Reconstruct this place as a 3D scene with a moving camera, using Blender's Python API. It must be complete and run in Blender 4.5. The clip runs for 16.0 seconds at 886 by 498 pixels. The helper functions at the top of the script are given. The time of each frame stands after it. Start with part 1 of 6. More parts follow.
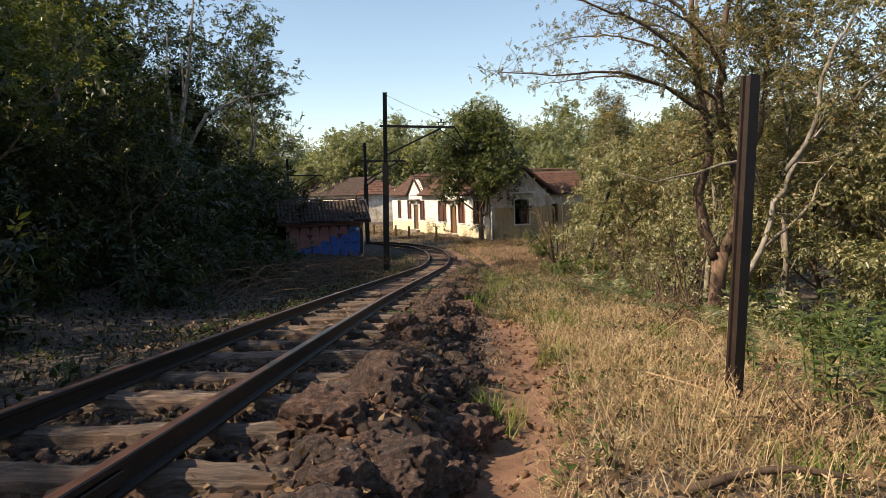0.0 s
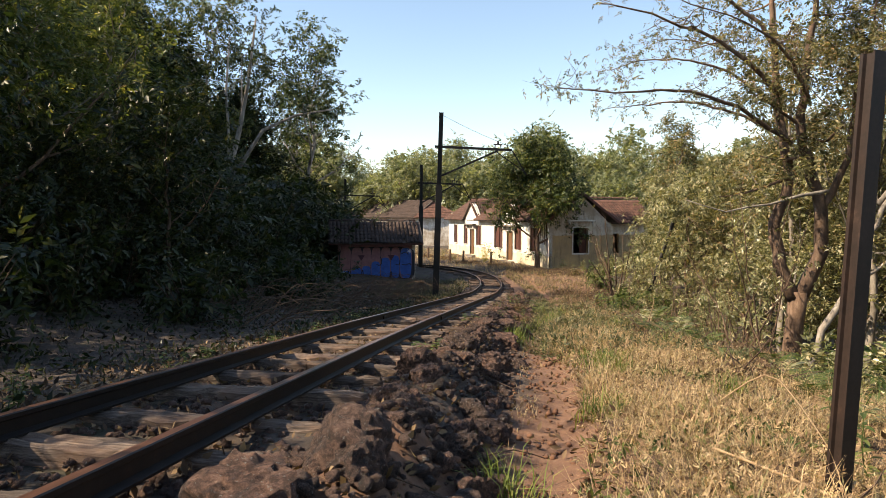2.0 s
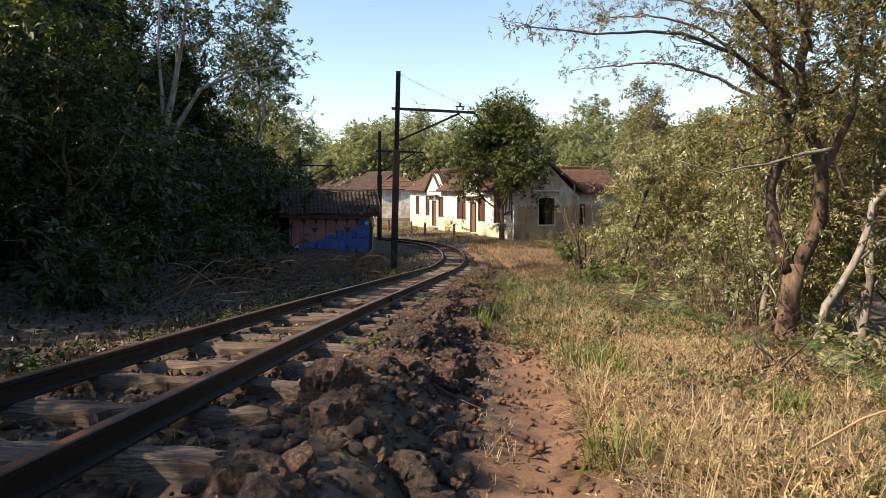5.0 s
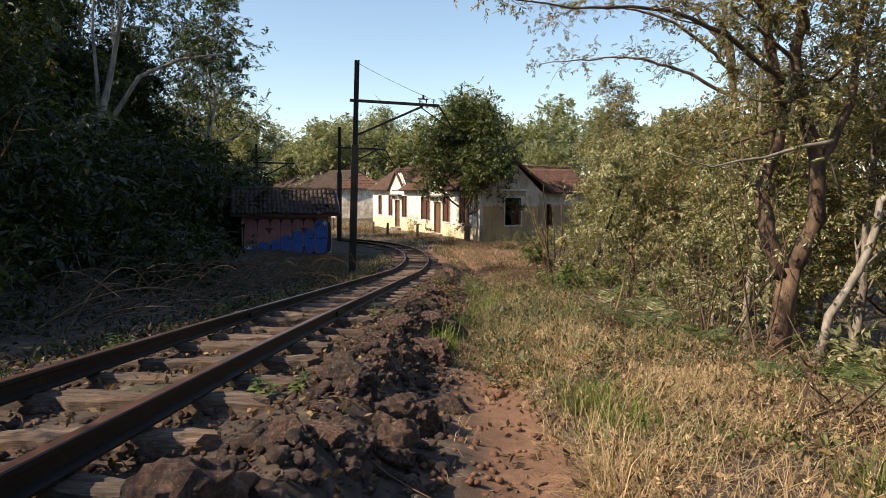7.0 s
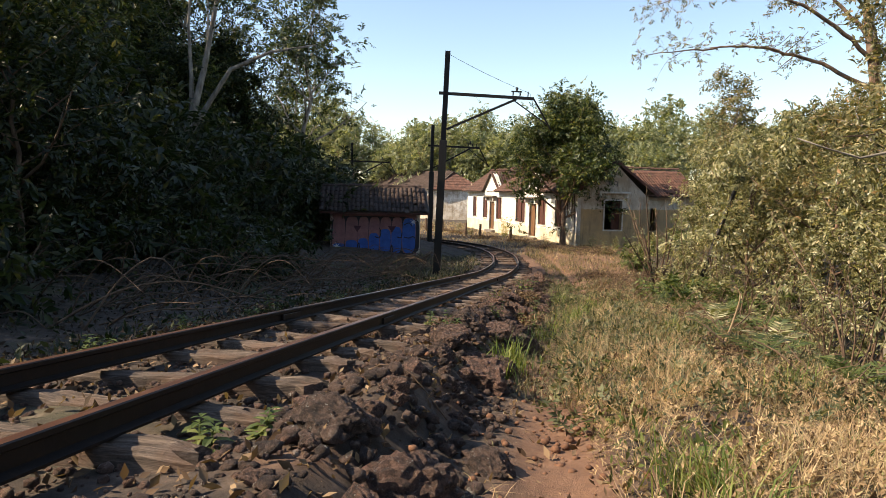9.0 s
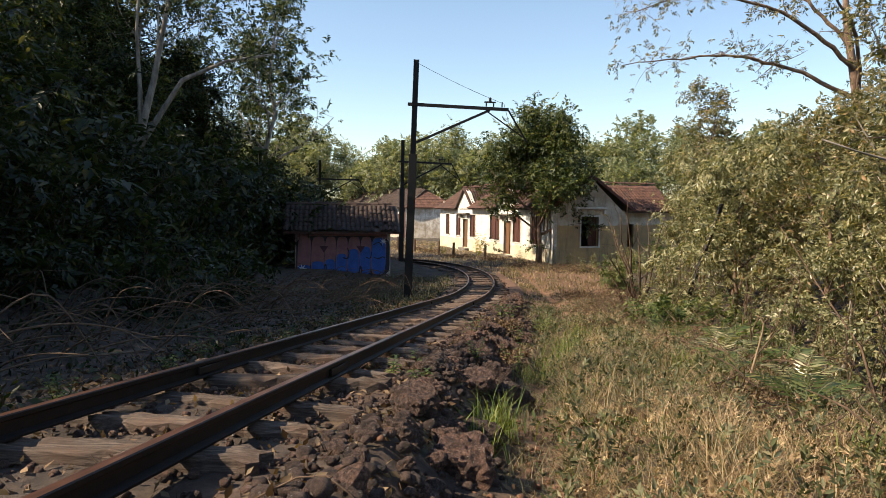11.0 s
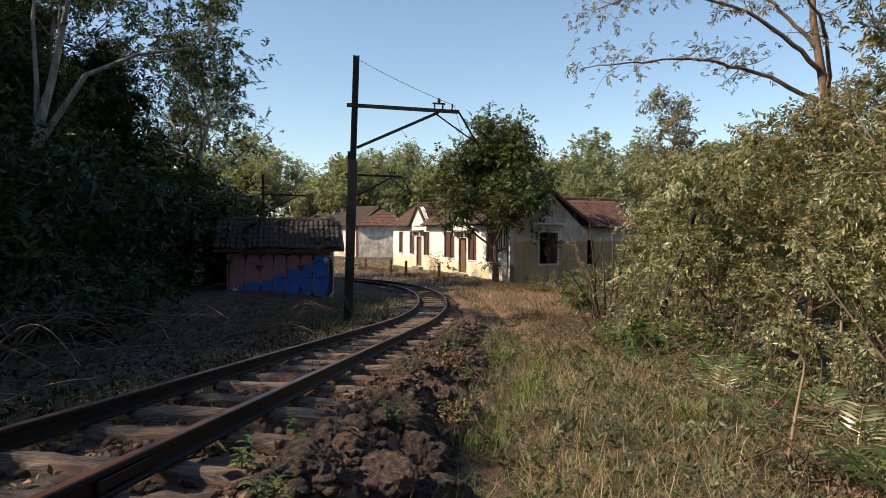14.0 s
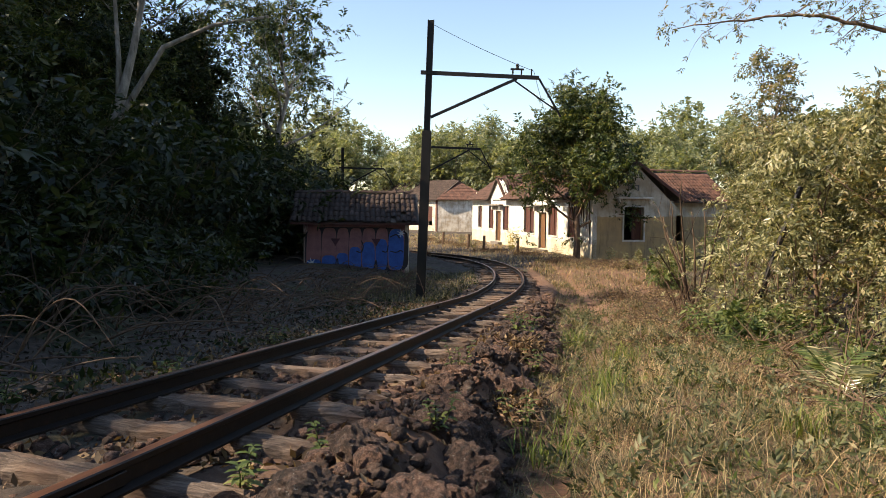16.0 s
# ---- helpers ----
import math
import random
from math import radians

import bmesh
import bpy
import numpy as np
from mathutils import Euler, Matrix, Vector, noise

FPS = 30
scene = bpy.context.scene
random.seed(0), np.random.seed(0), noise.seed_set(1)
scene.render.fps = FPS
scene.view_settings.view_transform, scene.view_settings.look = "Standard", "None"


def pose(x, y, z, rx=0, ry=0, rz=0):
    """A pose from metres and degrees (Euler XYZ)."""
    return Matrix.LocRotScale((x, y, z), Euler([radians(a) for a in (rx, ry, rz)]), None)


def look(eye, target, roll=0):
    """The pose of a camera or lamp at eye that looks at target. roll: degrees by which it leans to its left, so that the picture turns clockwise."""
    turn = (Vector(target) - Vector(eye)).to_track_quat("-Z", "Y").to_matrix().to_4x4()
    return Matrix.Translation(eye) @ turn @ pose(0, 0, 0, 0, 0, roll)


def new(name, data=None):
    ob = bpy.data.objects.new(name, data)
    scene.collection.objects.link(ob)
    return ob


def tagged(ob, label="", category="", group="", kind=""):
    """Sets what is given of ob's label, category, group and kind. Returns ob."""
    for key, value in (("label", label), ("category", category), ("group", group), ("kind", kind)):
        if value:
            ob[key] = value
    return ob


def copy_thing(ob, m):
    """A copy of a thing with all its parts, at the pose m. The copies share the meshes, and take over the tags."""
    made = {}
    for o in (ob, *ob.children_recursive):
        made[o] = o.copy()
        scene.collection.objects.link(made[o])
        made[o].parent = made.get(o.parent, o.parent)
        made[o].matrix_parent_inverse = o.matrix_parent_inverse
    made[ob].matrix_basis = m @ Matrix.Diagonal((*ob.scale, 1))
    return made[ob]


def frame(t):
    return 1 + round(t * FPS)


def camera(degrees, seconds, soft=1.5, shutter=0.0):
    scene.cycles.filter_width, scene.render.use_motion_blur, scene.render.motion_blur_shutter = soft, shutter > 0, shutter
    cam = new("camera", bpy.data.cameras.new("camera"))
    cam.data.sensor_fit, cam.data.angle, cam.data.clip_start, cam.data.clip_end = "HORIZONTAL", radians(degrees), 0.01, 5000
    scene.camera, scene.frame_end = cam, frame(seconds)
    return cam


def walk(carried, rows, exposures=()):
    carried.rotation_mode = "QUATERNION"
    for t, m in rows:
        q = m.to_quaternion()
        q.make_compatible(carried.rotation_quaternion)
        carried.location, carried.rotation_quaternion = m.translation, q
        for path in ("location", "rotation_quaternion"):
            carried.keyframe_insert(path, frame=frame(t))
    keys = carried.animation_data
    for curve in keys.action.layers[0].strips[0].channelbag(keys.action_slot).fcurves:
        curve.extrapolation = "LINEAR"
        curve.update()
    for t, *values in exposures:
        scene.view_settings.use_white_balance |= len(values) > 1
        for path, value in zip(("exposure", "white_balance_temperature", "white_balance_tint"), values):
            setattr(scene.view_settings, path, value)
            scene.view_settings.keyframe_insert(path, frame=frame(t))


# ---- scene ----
cam = camera(67.38, 16.0, soft=0.5)
PATH = [
    (0.0, pose(0.000, 0.000, 1.500, 84.89, 1.89, 2.16)),
    (0.5, pose(0.100, 0.219, 1.483, 84.71, 1.33, 6.37)),
    (1.0, pose(0.165, 0.464, 1.454, 87.70, 1.22, 7.36)),
    (1.5, pose(0.215, 0.762, 1.429, 88.04, 0.74, 6.71)),
    (2.0, pose(0.254, 1.103, 1.390, 87.16, -0.20, 7.37)),
    (2.5, pose(0.232, 1.439, 1.325, 87.16, 1.36, 4.33)),
    (3.0, pose(0.234, 1.776, 1.274, 87.01, 0.78, 7.40)),
    (3.5, pose(0.251, 2.124, 1.259, 85.16, 0.37, 6.50)),
    (4.0, pose(0.252, 2.457, 1.216, 85.92, 0.60, 6.14)),
    (4.2, pose(0.247, 2.607, 1.202, 84.87, 0.70, 5.47)),
    (6.3, pose(0.115, 4.439, 1.142, 85.43, -0.50, 3.61)),
    (6.5, pose(0.125, 4.598, 1.125, 86.68, -1.16, 3.85)),
    (7.0, pose(0.172, 4.991, 1.077, 84.92, -0.28, 1.19)),
    (7.5, pose(0.256, 5.379, 1.015, 84.72, -1.15, 3.07)),
    (8.0, pose(0.312, 5.764, 0.962, 87.52, -1.24, 3.52)),
    (8.5, pose(0.386, 6.141, 0.906, 87.69, -0.83, 6.76)),
    (9.0, pose(0.455, 6.535, 0.880, 85.10, -1.31, 9.76)),
    (9.5, pose(0.417, 6.947, 0.879, 86.85, 0.51, 7.86)),
    (9.7, pose(0.397, 7.096, 0.870, 86.55, 0.10, 7.59)),
    (11.8, pose(0.168, 8.815, 0.823, 87.34, -1.12, 7.01)),
    (12.0, pose(0.140, 8.990, 0.816, 87.83, -1.26, 6.28)),
    (12.5, pose(0.092, 9.415, 0.776, 87.35, 0.20, 3.44)),
    (13.0, pose(0.197, 9.827, 0.704, 88.46, -2.16, 5.20)),
    (13.5, pose(0.295, 10.258, 0.659, 90.36, -2.35, 3.98)),
    (14.0, pose(0.375, 10.639, 0.630, 88.44, -0.32, 3.81)),
    (14.5, pose(0.445, 10.956, 0.591, 87.76, -0.53, 6.91)),
    (15.0, pose(0.451, 11.274, 0.587, 87.31, -0.16, 7.61)),
    (15.5, pose(0.462, 11.438, 0.591, 86.57, -0.46, 10.38)),
    (16.0, pose(0.467, 11.515, 0.590, 86.20, -0.60, 10.83)),
]
walk(cam, PATH, [(0.0, 0.86, 7150, 10), (1.5, 1.11, 7150, 10), (3.5, 1.26, 7200, 10), (4.1, 1.11, 6950, 9), (6.5, 1.16, 7000, 10), (7.0, 0.86, 6900, 9), (9.0, 1.16, 7050, 10), (9.7, 1.06, 6800, 9), (12.0, 0.9, 6900, 9), (12.5, 0.8, 6750, 8), (14.0, 0.65, 6550, 8), (15.0, 0.95, 6700, 9), (16.0, 1.2, 7050, 10)])

SUN_EL, SUN_A = 41.5, -20.0
SUN_DIR = Vector((-math.cos(radians(SUN_A)) * math.cos(radians(SUN_EL)), math.sin(radians(SUN_A)) * math.cos(radians(SUN_EL)), math.sin(radians(SUN_EL))))

# ---- world and sun ----
world = bpy.data.worlds.new("world")
scene.world = world
world.use_nodes = True
wn = world.node_tree.nodes
sky = wn.new("ShaderNodeTexSky")
sky.sky_type = "NISHITA"
sky.sun_disc = False
sky.sun_elevation = radians(SUN_EL)
sky.sun_rotation = math.atan2(SUN_DIR.x, SUN_DIR.y)
sky.altitude = 500
sky.air_density = 1.1
sky.dust_density = 0.5
sky.ozone_density = 1.0
world.node_tree.links.new(sky.outputs[0], wn["Background"].inputs["Color"])
wn["Background"].inputs["Strength"].default_value = 0.11
sun = new("sun", bpy.data.lights.new("sun", "SUN"))
sun.data.energy = 5.0
sun.data.angle = radians(0.55)
sun.data.color = (1.0, 0.85, 0.66)
sun.matrix_world = look(SUN_DIR * 60, (0, 0, 0))


# ---- materials ----
def material(name, build):
    m = bpy.data.materials.new(name)
    m.use_nodes = True
    nt = m.node_tree
    b = nt.nodes["Principled BSDF"]
    build(nt, b)
    return m


def coords(nt, scale, kind="Object"):
    tc = nt.nodes.new("ShaderNodeTexCoord")
    mp = nt.nodes.new("ShaderNodeMapping")
    mp.inputs["Scale"].default_value = scale if hasattr(scale, "__len__") else (scale,) * 3
    nt.links.new(tc.outputs[kind], mp.inputs[0])
    return mp.outputs[0]


def tex_noise(nt, scale, detail=6.0, rough=0.6, vec=None, kind="Object"):
    n = nt.nodes.new("ShaderNodeTexNoise")
    n.inputs["Scale"].default_value = 1.0
    n.inputs["Detail"].default_value = detail
    n.inputs["Roughness"].default_value = rough
    nt.links.new(vec or coords(nt, scale, kind), n.inputs["Vector"])
    return n.outputs["Fac"]


def ramp(nt, fac, stops):
    r = nt.nodes.new("ShaderNodeValToRGB")
    e = r.color_ramp.elements
    while len(e) < len(stops):
        e.new(0.5)
    for el, (p, c) in zip(e, stops):
        el.position, el.color = p, (*c, 1)
    nt.links.new(fac, r.inputs[0])
    return r.outputs[0]


def mix(nt, fac, a, b, mode="MIX"):
    n = nt.nodes.new("ShaderNodeMix")
    n.data_type, n.blend_type = "RGBA", mode
    for s, v in ((n.inputs[0], fac), (n.inputs[6], a), (n.inputs[7], b)):
        if isinstance(v, (int, float)):
            s.default_value = v
        elif isinstance(v, tuple):
            s.default_value = (*v, 1)
        else:
            nt.links.new(v, s)
    return n.outputs[2]


def bump(nt, b, height, strength, distance=0.02):
    n = nt.nodes.new("ShaderNodeBump")
    n.inputs["Strength"].default_value = strength
    n.inputs["Distance"].default_value = distance
    nt.links.new(height, n.inputs["Height"])
    nt.links.new(n.outputs[0], b.inputs["Normal"])


def info(nt, which="Random"):
    return nt.nodes.new("ShaderNodeObjectInfo").outputs[which]


def island(nt):
    return nt.nodes.new("ShaderNodeNewGeometry").outputs["Random Per Island"]


def rough_mat(name, stops, scale, rough=0.85, detail=8.0, bumped=0.4, fine=None, vary=0.35, metal=0.0, dist=0.02, kind="Object"):
    """A surface of blotches at one scale, grain at a second, and a tone that varies from piece to piece."""
    def build(nt, b):
        f = tex_noise(nt, scale, detail, 0.65, kind=kind)
        c = ramp(nt, f, stops)
        g = tex_noise(nt, fine or 40.0, 4.0, 0.7, kind=kind)
        c = mix(nt, 0.55, c, ramp(nt, g, [(0.3, (0.45, 0.45, 0.45)), (0.7, (1, 1, 1))]), "MULTIPLY")
        if vary:
            v = ramp(nt, info(nt), [(0.0, (1 - vary,) * 3), (1.0, (1, 1, 1))])
            c = mix(nt, 1.0, c, v, "MULTIPLY")
        nt.links.new(c, b.inputs["Base Color"])
        b.inputs["Roughness"].default_value = rough
        b.inputs["Metallic"].default_value = metal
        bump(nt, b, mix(nt, 0.5, f, g), bumped, dist)
    return material(name, build)


def leaf_mat(name, stops, translucent=0.35, rough=0.45):
    def build(nt, b):
        c = ramp(nt, island(nt), stops)
        big = tex_noise(nt, 0.7, 3.0)
        c = mix(nt, 0.6, c, ramp(nt, big, [(0.3, (0.6, 0.65, 0.55)), (0.7, (1.15, 1.1, 0.95))]), "MULTIPLY")
        nt.links.new(c, b.inputs["Base Color"])
        b.inputs["Roughness"].default_value = rough
        b.inputs["Specular IOR Level"].default_value = 0.4
        tr = nt.nodes.new("ShaderNodeBsdfTranslucent")
        nt.links.new(mix(nt, 1.0, c, (1.3, 1.25, 0.6), "MULTIPLY"), tr.inputs[0])
        ms = nt.nodes.new("ShaderNodeMixShader")
        ms.inputs[0].default_value = translucent
        out = nt.nodes["Material Output"]
        nt.links.new(b.outputs[0], ms.inputs[1])
        nt.links.new(tr.outputs[0], ms.inputs[2])
        nt.links.new(ms.outputs[0], out.inputs[0])
    return material(name, build)


def ground_build(nt, b):
    at = nt.nodes.new("ShaderNodeAttribute")
    at.attribute_name = "path"
    big = tex_noise(nt, 0.55, 5.0)
    mid = tex_noise(nt, 5.0, 8.0, 0.7)
    fine = tex_noise(nt, 60.0, 6.0, 0.75)
    litter = ramp(nt, mid, [(0.30, (0.020, 0.014, 0.011)), (0.48, (0.052, 0.037, 0.028)), (0.62, (0.105, 0.074, 0.055)), (0.78, (0.21, 0.155, 0.115))])
    green = ramp(nt, mid, [(0.3, (0.03, 0.04, 0.012)), (0.7, (0.12, 0.12, 0.045))])
    base = mix(nt, ramp(nt, big, [(0.54, (0, 0, 0)), (0.70, (0.8, 0.8, 0.8))]), litter, green)
    dirt = ramp(nt, mid, [(0.25, (0.085, 0.042, 0.025)), (0.55, (0.205, 0.108, 0.064)), (0.8, (0.33, 0.20, 0.125))])
    c = mix(nt, at.outputs["Fac"], base, dirt)
    c = mix(nt, 0.6, c, ramp(nt, fine, [(0.3, (0.5, 0.5, 0.5)), (0.7, (1.1, 1.1, 1.1))]), "MULTIPLY")
    nt.links.new(c, b.inputs["Base Color"])
    b.inputs["Roughness"].default_value = 0.95
    bump(nt, b, mix(nt, 0.5, mid, fine), 0.7, 0.05)


M_GROUND = material("earth", ground_build)


def rail_build(nt, b):
    f = tex_noise(nt, 14.0, 8.0, 0.7)
    # Rust tones taken nearly to black: the sides' shade is in the colour.
    c = ramp(nt, f, [(0.3, (0.006, 0.0045, 0.004)), (0.58, (0.015, 0.009, 0.007)), (0.8, (0.055, 0.026, 0.016))])
    nt.links.new(c, b.inputs["Base Color"])
    b.inputs["Roughness"].default_value = 0.55
    b.inputs["Metallic"].default_value = 0.35
    bump(nt, b, f, 0.35, 0.004)


def railtop_build(nt, b):
    f = tex_noise(nt, (30, 2.5, 30), 6.0, 0.7)
    c = ramp(nt, f, [(0.3, (0.085, 0.040, 0.024)), (0.6, (0.21, 0.095, 0.052)), (0.8, (0.34, 0.21, 0.15))])
    nt.links.new(c, b.inputs["Base Color"])
    b.inputs["Roughness"].default_value = 0.38
    b.inputs["Metallic"].default_value = 0.7


M_RAIL = material("rusty_shaded_rail_steel", rail_build)
M_RAILTOP = material("worn_rail_head", railtop_build)


def wood_build(nt, b):
    g = tex_noise(nt, (2.2, 55, 55), 8.0, 0.75)
    v = tex_noise(nt, 3.0, 4.0)
    c = ramp(nt, g, [(0.30, (0.018, 0.013, 0.010)), (0.48, (0.105, 0.075, 0.058)), (0.62, (0.25, 0.187, 0.146)), (0.8, (0.46, 0.37, 0.30))])
    c = mix(nt, ramp(nt, v, [(0.45, (0, 0, 0)), (0.7, (0.7, 0.7, 0.7))]), c, (0.16, 0.085, 0.05))
    c = mix(nt, 1.0, c, ramp(nt, info(nt), [(0, (0.55, 0.55, 0.55)), (1, (1.1, 1.1, 1.1))]), "MULTIPLY")
    nt.links.new(c, b.inputs["Base Color"])
    b.inputs["Roughness"].default_value = 0.9
    bump(nt, b, g, 0.9, 0.02)


M_SLEEPER = material("weathered_sleeper_wood", wood_build)


def rock_build(nt, b):
    f = tex_noise(nt, 7.0, 10.0, 0.75)
    pit = nt.nodes.new("ShaderNodeTexVoronoi")
    nt.links.new(coords(nt, 55.0), pit.inputs["Vector"])
    c = ramp(nt, f, [(0.33, (0.022, 0.015, 0.013)), (0.46, (0.095, 0.055, 0.042)), (0.58, (0.27, 0.165, 0.125)), (0.74, (0.52, 0.42, 0.35))])
    c = mix(nt, 0.6, c, ramp(nt, pit.outputs["Distance"], [(0.1, (0.3, 0.3, 0.3)), (0.5, (1.1, 1.1, 1.1))]), "MULTIPLY")
    c = mix(nt, 1.0, c, ramp(nt, info(nt), [(0, (0.6, 0.62, 0.64)), (1, (1.25, 1.1, 1.0))]), "MULTIPLY")
    li = tex_noise(nt, 21.0, 5.0, 0.6)
    c = mix(nt, ramp(nt, li, [(0.62, (0, 0, 0)), (0.70, (0.75, 0.75, 0.75))]), c, (0.42, 0.40, 0.36))
    nt.links.new(c, b.inputs["Base Color"])
    b.inputs["Roughness"].default_value = 0.9
    bump(nt, b, mix(nt, 0.5, f, pit.outputs["Distance"]), 1.0, 0.07)


M_ROCK = material("laterite_rock", rock_build)
M_STEEL = rough_mat("dark_rusty_steel", [(0.3, (0.005, 0.0045, 0.0045)), (0.6, (0.011, 0.008, 0.007)), (0.8, (0.035, 0.019, 0.013))], 4.0, 0.6, metal=0.3, bumped=0.25, vary=0.2, dist=0.004)
M_POST = rough_mat("rust_brown_steel", [(0.3, (0.010, 0.006, 0.005)), (0.6, (0.030, 0.016, 0.012)), (0.8, (0.10, 0.055, 0.038))], 5.0, 0.6, metal=0.3, bumped=0.3, vary=0, dist=0.004)
M_TILE = rough_mat("old_clay_tile", [(0.28, (0.035, 0.020, 0.016)), (0.5, (0.115, 0.052, 0.036)), (0.68, (0.20, 0.095, 0.065)), (0.85, (0.30, 0.20, 0.155))], 3.0, 0.85, bumped=0.4, vary=0.4)
# Dark from moss and from the hut roof's shade, both put into the colour.
M_TILE_DARK = rough_mat("mossy_shaded_clay_tile", [(0.28, (0.016, 0.011, 0.009)), (0.5, (0.052, 0.030, 0.023)), (0.68, (0.105, 0.064, 0.050)), (0.85, (0.25, 0.20, 0.17))], 3.5, 0.85, bumped=0.5, vary=0.5)
M_SHUTTER = rough_mat("red_brown_painted_wood", [(0.3, (0.055, 0.018, 0.012)), (0.6, (0.13, 0.042, 0.028)), (0.8, (0.20, 0.09, 0.06))], (14, 14, 1.2), 0.7, vary=0.3)
M_DOOR = rough_mat("ochre_brown_door_wood", [(0.3, (0.10, 0.045, 0.018)), (0.6, (0.22, 0.105, 0.045)), (0.8, (0.30, 0.17, 0.09))], (14, 14, 1.2), 0.7, vary=0.3)
M_DARK = rough_mat("dim_interior_plaster", [(0.3, (0.05, 0.04, 0.035)), (0.7, (0.12, 0.10, 0.085))], 2.0, 0.95, vary=0)
M_CONC = rough_mat("old_concrete", [(0.3, (0.12, 0.10, 0.085)), (0.6, (0.26, 0.225, 0.19)), (0.8, (0.38, 0.34, 0.29))], 2.5, 0.9, vary=0.2)
M_SOIL = rough_mat("red_earth_clod", [(0.3, (0.08, 0.036, 0.02)), (0.55, (0.20, 0.095, 0.052)), (0.8, (0.34, 0.19, 0.12))], 5.0, 0.95, bumped=0.8, vary=0.3)
M_BARK = rough_mat("brown_bark", [(0.3, (0.05, 0.030, 0.020)), (0.5, (0.155, 0.095, 0.062)), (0.7, (0.30, 0.20, 0.14)), (0.85, (0.44, 0.35, 0.28))], (6, 6, 2.2), 0.9, bumped=0.9, vary=0.35)
M_BARK_PALE = rough_mat("pale_grey_bark", [(0.3, (0.10, 0.085, 0.07)), (0.5, (0.25, 0.215, 0.18)), (0.75, (0.46, 0.41, 0.35))], (6, 6, 2.0), 0.85, bumped=0.5, vary=0.2)
M_TWIG = rough_mat("dry_brown_twig", [(0.3, (0.07, 0.04, 0.025)), (0.6, (0.19, 0.12, 0.075)), (0.8, (0.32, 0.23, 0.15))], 9.0, 0.9, bumped=0.4, vary=0.5)
M_STRAW_STEM = rough_mat("straw_stem", [(0.3, (0.24, 0.15, 0.08)), (0.7, (0.42, 0.30, 0.17))], 9.0, 0.8, bumped=0.3, vary=0.3)

# Undergrowth leaves are coloured dark for the wood's shade, crown leaves lighter for sun.
M_LEAF_SHADED = leaf_mat("shaded_forest_leaf", [(0.0, (0.010, 0.018, 0.007)), (0.5, (0.022, 0.036, 0.012)), (0.9, (0.050, 0.062, 0.022)), (1.0, (0.11, 0.10, 0.04))], 0.4, 0.4)
M_LEAF_LIT = leaf_mat("lit_canopy_leaf", [(0.0, (0.040, 0.060, 0.022)), (0.5, (0.085, 0.110, 0.038)), (0.85, (0.15, 0.165, 0.062)), (1.0, (0.24, 0.21, 0.09))], 0.5, 0.3)
M_LEAF_OLIVE = leaf_mat("olive_leaf", [(0.0, (0.055, 0.064, 0.034)), (0.45, (0.20, 0.205, 0.112)), (0.85, (0.38, 0.36, 0.22)), (1.0, (0.50, 0.42, 0.29))], 0.38, 0.28)
M_LEAF_RUST = leaf_mat("thinning_leaf", [(0.0, (0.06, 0.066, 0.034)), (0.5, (0.165, 0.16, 0.085)), (0.85, (0.29, 0.245, 0.13)), (1.0, (0.33, 0.20, 0.11))], 0.4, 0.4)
M_LEAF_DEEP = leaf_mat("deep_green_leaf", [(0.0, (0.016, 0.030, 0.010)), (0.5, (0.048, 0.072, 0.022)), (0.85, (0.11, 0.13, 0.04)), (1.0, (0.22, 0.21, 0.07))])
# Far leaves are paler and greyer, with the distance haze mixed into their colour.
M_LEAF_HAZY = leaf_mat("hazed_far_leaf", [(0.0, (0.10, 0.12, 0.075)), (0.5, (0.185, 0.21, 0.13)), (0.9, (0.29, 0.30, 0.185)), (1.0, (0.36, 0.33, 0.21))], 0.45, 0.5)
M_LEAF_FERN = leaf_mat("fresh_green_leaf", [(0.0, (0.030, 0.052, 0.015)), (0.5, (0.075, 0.110, 0.030)), (1.0, (0.17, 0.19, 0.062))], 0.35, 0.6)
M_LEAF_YELLOW = leaf_mat("yellow_green_leaf", [(0.0, (0.16, 0.17, 0.03)), (0.5, (0.30, 0.28, 0.05)), (1.0, (0.42, 0.36, 0.09))])
M_LEAF_DRY = leaf_mat("dry_leaf", [(0.0, (0.050, 0.030, 0.020)), (0.5, (0.135, 0.082, 0.050)), (1.0, (0.30, 0.21, 0.135))], 0.2, 0.8)
# Darker copy of the dry leaf: litter with the wood's shade in its colour.
M_LITTER_SHADED = leaf_mat("shaded_litter_leaf", [(0.0, (0.018, 0.012, 0.009)), (0.6, (0.050, 0.031, 0.022)), (1.0, (0.13, 0.085, 0.06))], 0.1, 0.85)
M_LEAF_HERB = leaf_mat("grey_green_herb", [(0.0, (0.035, 0.045, 0.024)), (0.5, (0.085, 0.10, 0.05)), (0.85, (0.16, 0.165, 0.09)), (1.0, (0.28, 0.24, 0.15))], 0.35, 0.55)
M_GRASS_DRY = leaf_mat("dry_grass", [(0.0, (0.16, 0.098, 0.058)), (0.4, (0.38, 0.26, 0.16)), (0.8, (0.60, 0.46, 0.31)), (1.0, (0.22, 0.22, 0.10))], 0.3, 0.7)
# Olive and straw mix, dimmed so that the verge's shade sits in its colour.
M_GRASS_MIX = leaf_mat("tired_shaded_grass", [(0.0, (0.032, 0.040, 0.021)), (0.4, (0.080, 0.084, 0.042)), (0.75, (0.165, 0.140, 0.082)), (1.0, (0.36, 0.29, 0.18))], 0.3, 0.7)
